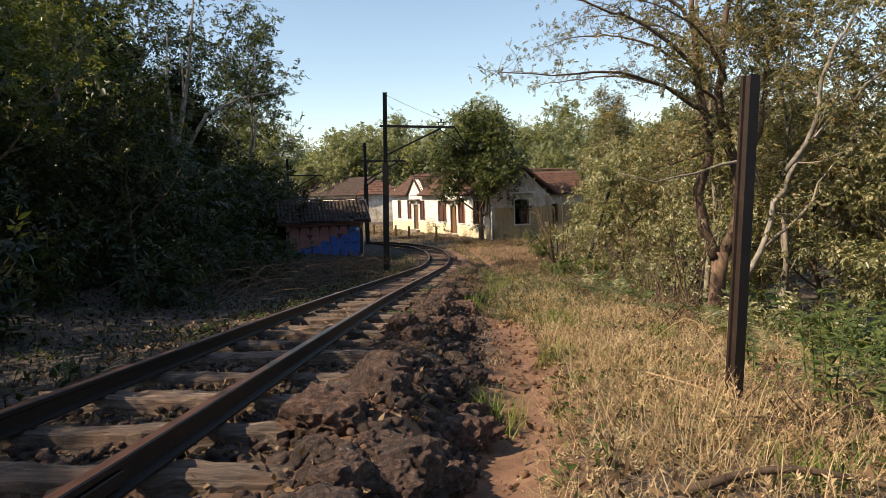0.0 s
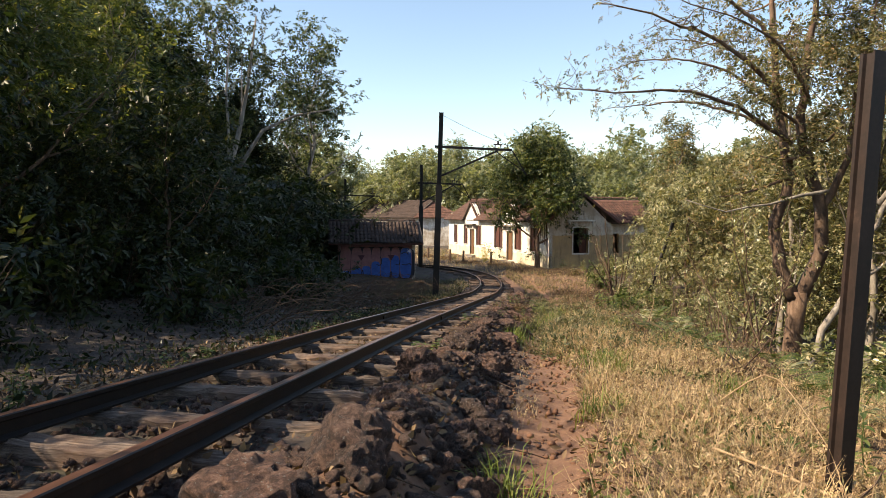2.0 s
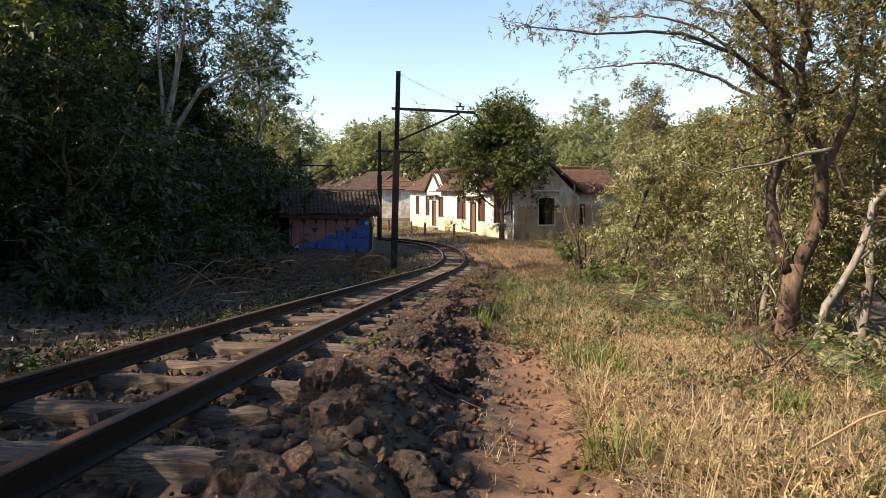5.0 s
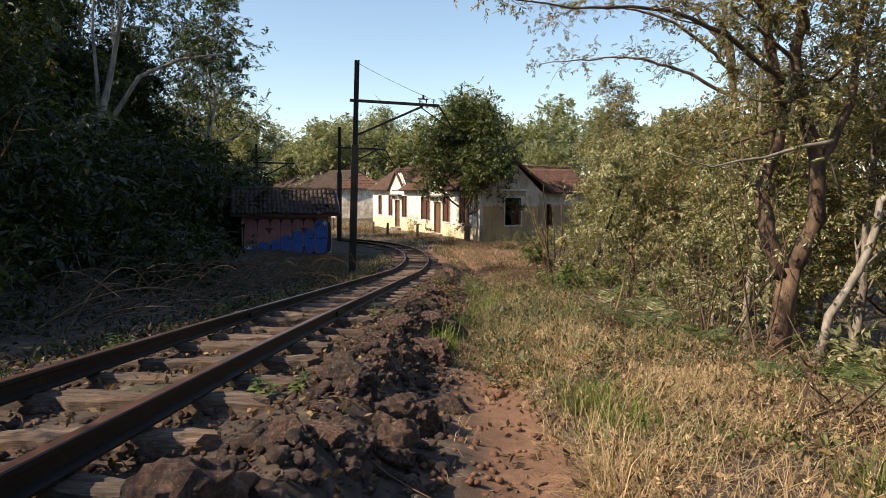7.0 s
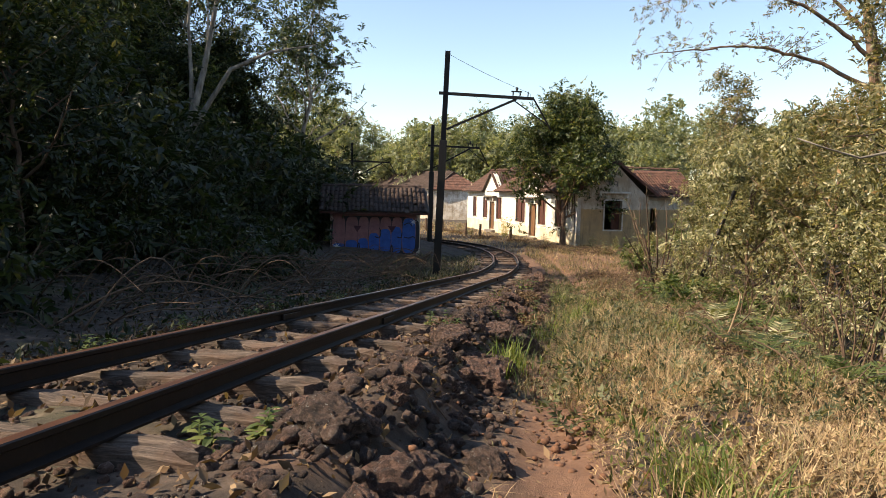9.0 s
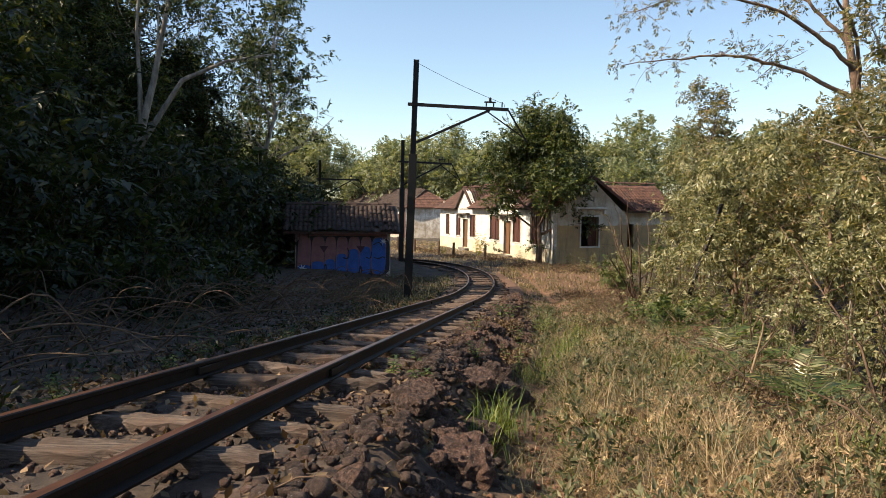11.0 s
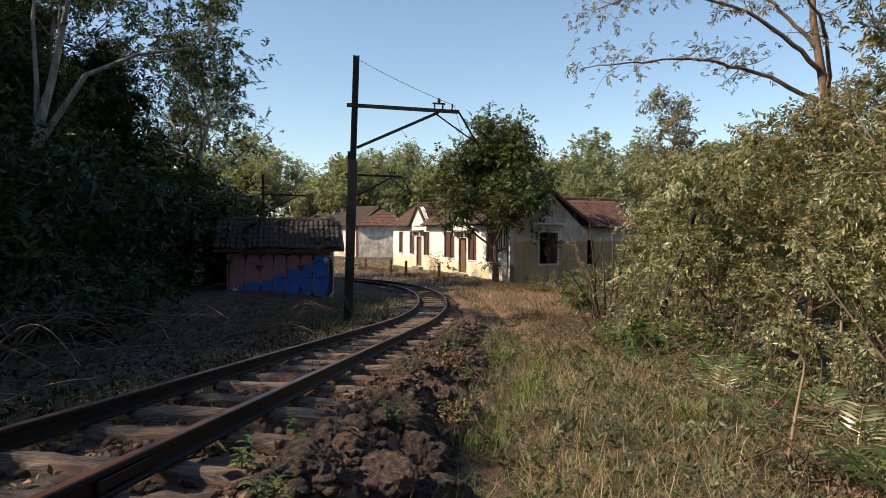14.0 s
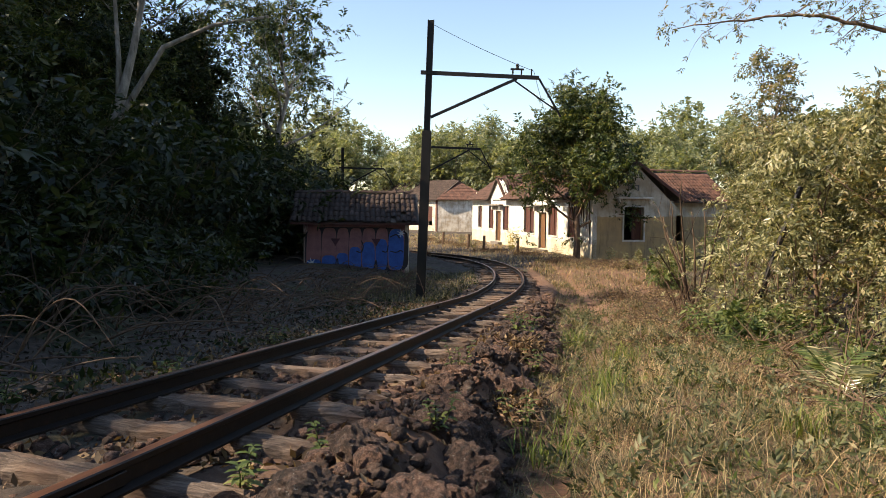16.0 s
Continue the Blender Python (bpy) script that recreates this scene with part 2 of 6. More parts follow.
M_GRASS_GREEN = leaf_mat("green_grass", [(0.0, (0.055, 0.095, 0.018)), (0.5, (0.13, 0.175, 0.035)), (1.0, (0.26, 0.27, 0.080))], 0.35, 0.6)


def plaster_build(low, high, base, stain=1.0):
    def build(nt, b):
        tc = nt.nodes.new("ShaderNodeTexCoord")
        sep = nt.nodes.new("ShaderNodeSeparateXYZ")
        nt.links.new(tc.outputs["Object"], sep.inputs[0])
        f = tex_noise(nt, 1.1, 8.0, 0.7)
        s = tex_noise(nt, (3.5, 3.5, 0.5), 6.0, 0.7)
        g = tex_noise(nt, 30.0, 5.0, 0.7)
        wob = nt.nodes.new("ShaderNodeMath")
        wob.operation = "MULTIPLY_ADD"
        nt.links.new(f, wob.inputs[0])
        wob.inputs[1].default_value = 0.12
        zs = nt.nodes.new("ShaderNodeMath")
        zs.operation = "MULTIPLY"
        nt.links.new(sep.outputs["Z"], zs.inputs[0])
        zs.inputs[1].default_value = 0.25
        nt.links.new(zs.outputs[0], wob.inputs[2])
        c = mix(nt, ramp(nt, wob.outputs[0], [(base, (0, 0, 0)), (base + 0.015, (1, 1, 1))]), low, high)
        c = mix(nt, ramp(nt, f, [(0.42, (0.75 * stain,) * 3), (0.60, (0, 0, 0))]), c, (0.33, 0.24, 0.15))
        c = mix(nt, ramp(nt, s, [(0.50, (0, 0, 0)), (0.72, (0.65 * stain,) * 3)]), c, (0.13, 0.10, 0.075))
        c = mix(nt, 0.3, c, ramp(nt, g, [(0.3, (0.55, 0.55, 0.55)), (0.7, (1, 1, 1))]), "MULTIPLY")
        nt.links.new(c, b.inputs["Base Color"])
        b.inputs["Roughness"].default_value = 0.92
        bump(nt, b, mix(nt, 0.5, f, g), 0.3, 0.02)
    return build


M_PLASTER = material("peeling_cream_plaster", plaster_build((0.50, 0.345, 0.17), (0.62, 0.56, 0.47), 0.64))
# Same plaster for the front, paler and less stained to carry the sun's glare.
M_FRONT_LIT = material("peeling_sunlit_whitewash_front", plaster_build((0.72, 0.62, 0.45), (0.82, 0.79, 0.73), 0.26, 0.5))
M_WHITE = material("stained_white_plaster", plaster_build((0.66, 0.60, 0.52), (0.76, 0.72, 0.66), 0.30))
M_TRIM = rough_mat("old_whitewash", [(0.3, (0.42, 0.36, 0.29)), (0.55, (0.70, 0.66, 0.60)), (0.8, (0.78, 0.75, 0.70))], 2.2, 0.9, vary=0)


def paint(name, a, b_, rough=0.7):
    return rough_mat(name, [(0.3, a), (0.7, b_)], 3.0, rough, bumped=0.15, vary=0)


M_PINK = paint("faded_pink_paint", (0.20, 0.085, 0.085), (0.34, 0.15, 0.14))
M_BLUE = paint("blue_spray_paint", (0.018, 0.065, 0.26), (0.035, 0.13, 0.45))
M_BLACK = paint("black_spray_paint", (0.010, 0.008, 0.012), (0.03, 0.022, 0.03))
M_STAR = paint("pale_spray_paint", (0.45, 0.50, 0.58), (0.68, 0.72, 0.78))
M_WINE = paint("dark_wine_paint", (0.05, 0.012, 0.02), (0.10, 0.025, 0.035))
M_LETTER = paint("dark_grey_sign_paint", (0.06, 0.055, 0.06), (0.13, 0.12, 0.12))


# ---- mesh helpers ----
def mesh_of(name, verts, faces, mat, smooth=False):
    me = bpy.data.meshes.new(name)
    me.from_pydata([tuple(v) for v in verts], [], [tuple(f) for f in faces])
    for m in (mat if isinstance(mat, (list, tuple)) else (mat,)):
        me.materials.append(m)
    if smooth:
        me.shade_smooth()
    return me


def fast_mesh(name, verts, loops, size, mat):
    """A mesh of faces that all have the same number of corners, from arrays."""
    me = bpy.data.meshes.new(name)
    n = len(loops) // size
    me.vertices.add(len(verts))
    me.vertices.foreach_set("co", np.asarray(verts, np.float32).ravel())
    me.loops.add(len(loops))
    me.loops.foreach_set("vertex_index", np.asarray(loops, np.int32))
    me.polygons.add(n)
    me.polygons.foreach_set("loop_start", np.arange(0, n * size, size, dtype=np.int32))
    me.update(calc_edges=True)
    me.materials.append(mat)
    return me


def from_bm(name, bm, mat, smooth=False):
    me = bpy.data.meshes.new(name)
    bm.to_mesh(me)
    bm.free()
    for m in (mat if isinstance(mat, (list, tuple)) else (mat,)):
        me.materials.append(m)
    if smooth:
        me.shade_smooth()
    return me


def part(name, data, parent, label="", m=None):
    ob = new(name, data)
    ob.parent = parent
    if m is not None:
        ob.matrix_basis = m
    return tagged(ob, label) if label else ob


def thing(name, label, category, m=None, group="", kind="", data=None):
    ob = new(name, data)
    if m is not None:
        ob.matrix_basis = m
    return tagged(ob, label, category, group, kind)


def box_bm(bm, x0, x1, y0, y1, z0, z1, bevel=0.0):
    r = bmesh.ops.create_cube(bm, size=1.0)
    for v in r["verts"]:
        v.co = Vector((x0 + (v.co.x + 0.5) * (x1 - x0), y0 + (v.co.y + 0.5) * (y1 - y0), z0 + (v.co.z + 0.5) * (z1 - z0)))
    if bevel:
        es = {e for v in r["verts"] for e in v.link_edges}
        bmesh.ops.bevel(bm, geom=list(es), offset=bevel, segments=1, affect="EDGES")


def box(name, dims, mat, bevel=0.0):
    bm = bmesh.new()
    box_bm(bm, *dims, bevel)
    return from_bm(name, bm, mat)


def tube(points, radii, sides=6, verts=None, faces=None, cap=True):
    """Adds a tapered tube along the points to verts and faces."""
    verts = [] if verts is None else verts
    faces = [] if faces is None else faces
    pts = [Vector(p) for p in points]
    base = len(verts)
    for i, p in enumerate(pts):
        d = (pts[min(i + 1, len(pts) - 1)] - pts[max(i - 1, 0)]).normalized()
        a = d.orthogonal().normalized() if i == 0 else (a - d * a.dot(d)).normalized()
        c = d.cross(a)
        for k in range(sides):
            w = 2 * math.pi * k / sides
            verts.append(p + radii[i] * (math.cos(w) * a + math.sin(w) * c))
    for i in range(len(pts) - 1):
        for k in range(sides):
            q, s = base + i * sides, (k + 1) % sides
            faces.append((q + k, q + s, q + sides + s, q + sides + k))
    if cap:
        faces.append(tuple(base + (len(pts) - 1) * sides + k for k in range(sides)))
        faces.append(tuple(base + k for k in reversed(range(sides))))
    return verts, faces


def beam(a, b, w, h):
    """A box beam from a to b, w wide and h high."""
    a, b = Vector(a), Vector(b)
    d = (b - a).normalized()
    s = d.cross(Vector((0, 0, 1)))
    s = s.normalized() if s.length > 0.05 else Vector((1, 0, 0))
    u = s.cross(d)
    vs = [p + s * (i * w / 2) + u * (j * h / 2) for p in (a, b) for i, j in ((-1, -1), (1, -1), (1, 1), (-1, 1))]
    fs = [(0, 3, 2, 1), (4, 5, 6, 7)] + [(k, (k + 1) % 4, 4 + (k + 1) % 4, 4 + k) for k in range(4)]
    return vs, fs


def beams(name, specs, mat):
    vs, fs = [], []
    for s in specs:
        v, f = beam(*s)
        fs += [tuple(i + len(vs) for i in q) for q in f]
        vs += v
    return mesh_of(name, vs, fs, mat)


# ---- the lie of the land ----
TRACK = [(-1.9, -30), (-1.92, -12), (-1.93, 0), (-1.97, 6), (-1.97, 11), (-1.88, 16), (-1.78, 21), (-1.68, 26), (-1.60, 31), (-1.64, 35), (-2.05, 38.6), (-2.95, 41.8), (-4.35, 44.5), (-6.4, 46.7), (-9.2, 48.5), (-13, 50.2), (-19, 52.4), (-28, 55.0), (-45, 58)]


def smooth_line(pts, step):
    out = []
    for i in range(1, len(pts) - 2):
        p0, p1, p2, p3 = (Vector(p) for p in pts[i - 1:i + 3])
        n = max(2, int((p2 - p1).length / step))
        for k in range(n):
            t = k / n
            out.append(0.5 * ((2 * p1) + (p2 - p0) * t + (2 * p0 - 5 * p1 + 4 * p2 - p3) * t * t + (3 * p1 - p0 - 3 * p2 + p3) * t ** 3))
    return out


LINE = smooth_line(TRACK, 0.25)
LINE_XY = np.array([(p.x, p.y) for p in LINE])


MIDDLE = np.interp(np.arange(-30, 37, 0.1), LINE_XY[:, 1], LINE_XY[:, 0]).tolist()


def rail_z(y):
    if y < -14:
        return 0.709 + 0.087 * 14
    if y < 27:
        return 0.709 - 0.087 * y
    if y < 37:
        u = y - 27
        return 0.709 - 0.087 * 27 - 0.087 * u + 0.00435 * u * u
    return -2.075


def off_track(x, y):
    """Metres to the side of the track's middle (right is positive), near the point."""
    if -29 < y < 35:
        return x - MIDDLE[int((y + 30) * 10)]
    d = LINE_XY - (x, y)
    i = int((d ** 2).sum(1).argmin())
    j = min(i + 1, len(LINE_XY) - 1)
    t = LINE_XY[j] - LINE_XY[j - 1]
    s = np.sign(t[1] * (x - LINE_XY[i][0]) - t[0] * (y - LINE_XY[i][1])) or 1
    return float(s * math.sqrt((d[i] ** 2).sum()))


def step(a, b, x):
    t = min(max((x - a) / (b - a), 0.0), 1.0)
    return t * t * (3 - 2 * t)


def path_x(y):
    return PATH_X[int((min(max(y, -8), 60) + 8) * 20)]


PATH_X = np.interp(np.arange(-8, 60.2, 0.05), [-6, 0, 3, 5, 8, 10, 13, 16, 22, 28, 36, 46], [0.1, 0.1, 0.02, 0.36, 0.62, 0.52, 0.45, 0.45, 0.9, 1.5, 1.0, -0.5]).tolist()


def land(x, y, rough=True):
    z0 = rail_z(y)
    d = off_track(x, y) if (-40 < x < 15 and -30 < y < 60) else (60.0 if x > 0 else -60.0)
    z = z0 - 0.24
    if abs(d) < 1.6:
        z = z0 - 0.235
    if y < 48 and d > 0:
        z -= 0.24 * step(1.45, 1.95, d) * (1 - step(36, 44, y))
        z += 0.17 * math.exp(-((d - 1.42) / 0.27) ** 2) * (0.6 + 0.8 * noise.noise((y * 1.1, 0, 1))) * (1 - step(26, 34, y))
        bank = (1 - step(30, 42, y))
        z -= bank * (0.12 * step(2.6, 4.5, x) + 1.75 * step(3.4, 7.4, x) + 0.7 * step(8, 14, x))
        px = float(path_x(y))
        z -= 0.10 * math.exp(-((x - px) / 0.32) ** 2) * step(-6, 0, y)
        z += 0.10 * math.exp(-((x - px - 1.1) / 0.6) ** 2) * bank
    if d < 0:
        z -= 0.12 * step(-1.3, -2.2, d)
        z += (0.5 * step(-5, -10, x) + 6.0 * step(-11, -29, x)) * (1 - step(40, 66, y))
    far = math.hypot(x, y - 40)
    z += 5.0 * step(60, 170, far) + 6.0 * step(150, 400, far)
    if rough and far < 80:
        z += 0.05 * noise.noise((x * 1.3, y * 1.3, 0)) + 0.025 * noise.noise((x * 4.1, y * 4.1, 3))
        if abs(d) > 1.2:
            z += 0.02 * noise.noise((x * 10, y * 10, 7))
    return z


def spaced(stops):
    out = []
    for (a, s), (b, _) in zip(stops, stops[1:]):
        out += list(np.arange(a, b - 1e-6, s))
    return out + [stops[-1][0]]


gx = spaced([(-900, 150), (-150, 30), (-60, 6), (-24, 1.0), (-8, 0.30), (-4, 0.13), (3.2, 0.2), (8, 0.7), (20, 3.0), (50, 25), (150, 150), (900, 1)])
gy = spaced([(-900, 150), (-150, 30), (-30, 3.0), (-6, 0.4), (1, 0.14), (20, 0.25), (34, 0.5), (56, 1.5), (90, 6), (150, 50), (300, 150), (900, 1)])
nx, ny = len(gx), len(gy)
gverts = [(x, y, land(x, y)) for y in gy for x in gx]
gloops = [i for b_ in range(ny - 1) for a_ in range(nx - 1) for i in (b_ * nx + a_, b_ * nx + a_ + 1, (b_ + 1) * nx + a_ + 1, (b_ + 1) * nx + a_)]
gme = fast_mesh("ground", gverts, gloops, 4, M_GROUND)
gme.shade_smooth()
mask = gme.attributes.new("path", "FLOAT", "POINT")
vals = []
for x, y, z in gverts:
    v = 0.0
    if -8 < y < 48 and -1.4 < x < 5:
        w = 0.30 + 0.16 * noise.noise((x * 2, y * 1.2, 5)) - 0.16 * step(12, 16, y)
        if y < 8:
            w += 0.45 * (1 - step(4, 8, y))
        v = 1 - step(w * 0.6, w * 1.5, abs(x - float(path_x(y)) + (0.25 if y < 5 else 0))) * (1 - 0.85 * step(11, 17, y))
        v = max(v, 0.55 * step(0.1, 0.5, noise.noise((x * 1.7, y * 1.7, 9))) if x < 0.4 else 0)
    vals.append(v)
mask.data.foreach_set("value", vals)
tagged(new("ground", gme), "uneven red earth and leaf litter falling away to the wood", "ground", kind="structure")


# ---- plants, as arrays ----
RNG = np.random.default_rng(7)


def leaf_cloud(centres, spread, count, length, width, droop=0.3, flat=1.0, rng=RNG):
    """Rhombic leaves folded at the midrib, scattered round the centres: verts and triangle corners."""
    c = centres[rng.integers(0, len(centres), count)]
    off = rng.normal(size=(count, 3))
    off /= np.linalg.norm(off, axis=1)[:, None]
    p = c + off * (rng.random(count) ** 0.5)[:, None] * np.asarray(spread) * np.array([1, 1, flat])
    d = rng.normal(size=(count, 3))
    d[:, 2] -= droop
    d /= np.linalg.norm(d, axis=1)[:, None]
    s = np.cross(d, rng.normal(size=(count, 3)))
    s /= np.linalg.norm(s, axis=1)[:, None] + 1e-9
    up = np.cross(s, d)
    up *= np.where(up[:, 2:] < 0, -1, 1)
    k = (0.65 + 0.7 * rng.random(count))[:, None]
    L, Wd = length * k, width * k
    v = np.stack([p, p + d * L * 0.45 + s * Wd / 2 + up * Wd * 0.12, p + d * L, p + d * L * 0.45 - s * Wd / 2 + up * Wd * 0.12], 1)
    i = np.arange(count)[:, None] * 4
    return v.reshape(-1, 3), (i + np.array([[0, 1, 2, 0, 2, 3]])).ravel()


def spray_cloud(centres, spread, count, length, width, droop=0.3, flat=1.0, rng=RNG, per=9):
    """Leafy twig ends: leaves set alternately along short twigs that point outward from the centres."""
    n = max(1, count // per)
    c = centres[rng.integers(0, len(centres), n)]
    off = rng.normal(size=(n, 3))
    off /= np.linalg.norm(off, axis=1)[:, None]
    p = c + off * (rng.random(n) ** 0.6)[:, None] * np.asarray(spread) * np.array([1, 1, flat])
    a = off * 0.7 + rng.normal(size=(n, 3)) * 0.55
    a[:, 2] -= droop * 0.45
    a /= np.linalg.norm(a, axis=1)[:, None]
    s = np.cross(a, np.array([0, 0, 1.0]) + rng.normal(size=(n, 3)) * 0.45)
    s /= np.linalg.norm(s, axis=1)[:, None] + 1e-9
    nr = np.cross(s, a)
    nr *= np.where(nr[:, 2:] < 0, -1, 1)
    k = np.repeat(0.7 + 0.6 * rng.random(n), per)
    j = np.tile(np.arange(per), n)
    a, s, nr, p = (np.repeat(q, per, axis=0) for q in (a, s, nr, p))
    m = n * per
    L = (length * k * (0.75 + 0.5 * rng.random(m)))[:, None]
    Wd = L * (width / length)
    base = p + a * (length * k * 2.1 * (j + 0.5) / per)[:, None]
    sgn = np.where(j % 2 == 0, 1.0, -1.0)[:, None] * np.where(j == per - 1, 0.1, 1.0)[:, None]
    d = a * 0.6 + s * sgn * 0.85 + rng.normal(size=(m, 3)) * 0.28
    d[:, 2] -= droop * 0.35
    d /= np.linalg.norm(d, axis=1)[:, None]
    w = np.cross(nr + rng.normal(size=(m, 3)) * 0.45, d)
    w /= np.linalg.norm(w, axis=1)[:, None] + 1e-9
    up = np.cross(d, w)
    v = np.stack([base, base + d * L * 0.42 + w * Wd / 2 + up * Wd * 0.14, base + d * L - up * L * 0.08, base + d * L * 0.42 - w * Wd / 2 + up * Wd * 0.14], 1)
    i = np.arange(m)[:, None] * 4
    return v.reshape(-1, 3), (i + np.array([[0, 1, 2, 0, 2, 3]])).ravel()


def limb(p, d, length, r, rng, bend=0.25, lift=0.15, n=6):
    pts, rad = [Vector(p)], [r]
    d = Vector(d).normalized()
    for k in range(n):
        d = (d + Vector(rng.normal(size=3)) * bend * 0.4 + Vector((0, 0, lift * 0.3))).normalized()
        pts.append(pts[-1] + d * (length / n))
        rad.append(r * (1 - 0.75 * (k + 1) / n))
    return pts, rad


def tree_parts(seed, height, trunk_r, crown_r, leaves, leaf, lean=(0, 0), fork=0.35, limbs=9, spread=0.75, droop=0.3, twigs=5, sides=7, clump=0.55, low=0.0, flat=0.8):
    """Meshes' raw data of a tree: trunk, limbs and leaves."""
    rng = np.random.default_rng(seed)
    tv, tf, lv, lf, tips = [], [], [], [], []
    top = Vector((lean[0], lean[1], height * 0.78))
    pts, rad = [], []
    for k in range(9):
        t = k / 8
        pts.append(Vector((top.x * t ** 1.2, top.y * t ** 1.2, top.z * t)) + Vector((rng.normal(), rng.normal(), 0)) * height * 0.012 * min(1, k))
        rad.append(trunk_r * (1.25 if k == 0 else 1.0 - 0.8 * t))
    tube(pts, rad, sides, tv, tf)
    tips.append(pts[-1])
    for k in range(limbs):
        t = fork + (0.98 - fork) * (k + 0.5 * rng.random()) / limbs
        i = min(int(t * 8), 7)
        p = pts[i].lerp(pts[i + 1], t * 8 - i)
        a = k * 2.4 + rng.random()
        up = 0.25 + 0.9 * t
        reach = crown_r * (1.1 - 0.55 * t) * (0.75 + 0.5 * rng.random())
        lp, lr = limb(p, (math.cos(a), math.sin(a), up), reach * 1.15, rad[i] * 0.55, rng, lift=0.25)
        tube(lp, lr, 5, lv, lf)
        tips += lp[3:]
        for q in range(twigs):
            j = rng.integers(2, len(lp))
            b_ = rng.normal(size=3)
            b_[2] = abs(b_[2]) * 0.6
            sp, sr = limb(lp[j], b_, reach * (0.3 + 0.35 * rng.random()), lr[j] * 0.6, rng, n=4)
            tube(sp, sr, 4, lv, lf, cap=False)
            tips += sp[2:]
    if low:
        for k in range(int(low)):
            a, rr = rng.random() * 6.28, crown_r * rng.random() ** 0.5
            tips.append(Vector((rr * math.cos(a), rr * math.sin(a), height * (0.06 + 0.4 * rng.random()))))
    tips = np.array([tuple(p) for p in tips])
    cv, cl = spray_cloud(tips, crown_r * clump * spread * 0.5, leaves, leaf[0], leaf[1], droop, flat, rng)
    return (tv, tf), (lv, lf), (cv, cl)


def make_tree(name, label, category, m, raw, bark, foliage, group=""):
    (tv, tf), (lv, lf), (cv, cl) = raw
    ob = thing(name, label, category, m, group)
    part("trunk", mesh_of("trunk", tv, tf, bark, True), ob)
    if lf:
        part("branchwork", mesh_of("branchwork", lv, lf, bark, True), ob)
    part("crown", fast_mesh("crown", cv, cl, 3, foliage), ob)
    return ob


def scaled(x, y, z, rz, s, sz=None):
    return pose(x, y, z, 0, 0, rz) @ Matrix.Diagonal((s, s, sz or s, 1))


def blades(pos, length, width, lean, curl, rng=RNG, patch=True):
    """Curved grass blades of three faces at the positions."""
    n = len(pos)
    a = rng.random(n) * 2 * math.pi
    out = np.stack([np.cos(a), np.sin(a), np.zeros(n)], 1)
    side = np.stack([-np.sin(a), np.cos(a), np.zeros(n)], 1)
    L = (length * (0.5 + rng.random(n)))[:, None]
    if patch:
        L *= np.array([[0.95 + 1.0 * noise.noise((x * 1.6, y * 1.6, 3.3))] for x, y, _ in pos]).clip(0.35, 1.7)
    w = (width * (0.7 + 0.6 * rng.random(n)))[:, None]
    ln = (lean * (0.25 + 0.75 * rng.random(n)))[:, None]
    cu = (curl * rng.random(n))[:, None]
    up = np.array([0, 0, 1.0])
    mid = pos + L * 0.55 * (up * np.sqrt(np.maximum(1 - ln ** 2, 0.05)) + out * ln)
    tip = mid + L * 0.5 * (up * (0.75 - cu) + out * (ln + cu * 0.8))
    v = np.stack([pos - side * w / 2, pos + side * w / 2, mid + side * w * 0.4, mid - side * w * 0.4, tip], 1)
    i = np.arange(n)[:, None] * 5
    return v.reshape(-1, 3), (i + np.array([[0, 1, 2, 0, 2, 3, 3, 2, 4]])).ravel()


def field(n, x0, x1, y0, y1, keep):
    out = []
    while len(out) < n:
        x, y = RNG.uniform(x0, x1), RNG.uniform(y0, y1)
        if RNG.random() < keep(x, y):
            out.append((x, y, land(x, y) - 0.015))
    return np.array(out)




# ---- the railway ----
def offset_line(side):
    out = []
    for i, p in enumerate(LINE):
        t = (LINE[min(i + 1, len(LINE) - 1)] - LINE[max(i - 1, 0)]).normalized()
        out.append((Vector((p.x + t.y * side, p.y - t.x * side, rail_z(p.y))), Vector((t.y, -t.x, 0))))
    return out


def make_rail(side, label):
    prof = [(-0.055, -0.135), (0.055, -0.135), (0.055, -0.122), (0.010, -0.108), (0.010, -0.042), (0.032, -0.030), (0.033, -0.006), (0.026, 0.0), (-0.026, 0.0), (-0.033, -0.006), (-0.032, -0.030), (-0.010, -0.042), (-0.010, -0.108), (-0.055, -0.122)]
    n = len(prof)
    vs, fs = [], []
    rings = offset_line(side)
    for p, s in rings:
        vs += [p + s * a + Vector((0, 0, h)) for a, h in prof]
    for i in range(len(rings) - 1):
        for k in range(n):
            fs.append((i * n + k, i * n + (k + 1) % n, (i + 1) * n + (k + 1) % n, (i + 1) * n + k))
    ob = thing("rail", label, "rail", group="rails of the track")
    me = mesh_of("rail", vs, fs, [M_RAIL, M_RAILTOP])
    for i, f in enumerate(me.polygons):
        f.material_index = 1 if i % n == 7 else 0
    part("rail_bar", me, ob)
    for y in (1.9, 13.6, 25.4):
        i = int(np.abs(LINE_XY[:, 1] - (y + 0.4 * side)).argmin())
        p, s = rings[i]
        for f in (-1, 1):
            q = p + s * 0.022 * f + Vector((0, 0, -0.075))
            part("fishplate", box("fishplate", (-0.012, 0.012, -0.24, 0.24, -0.03, 0.03), M_RAIL, 0.004), ob, "bolted steel joint plate", pose(q.x, q.y, q.z, -5, 0, 0))
    return ob


make_rail(0.53, "rusty steel rail on old wooden sleepers")
make_rail(-0.53, "rusty steel rail on old wooden sleepers")


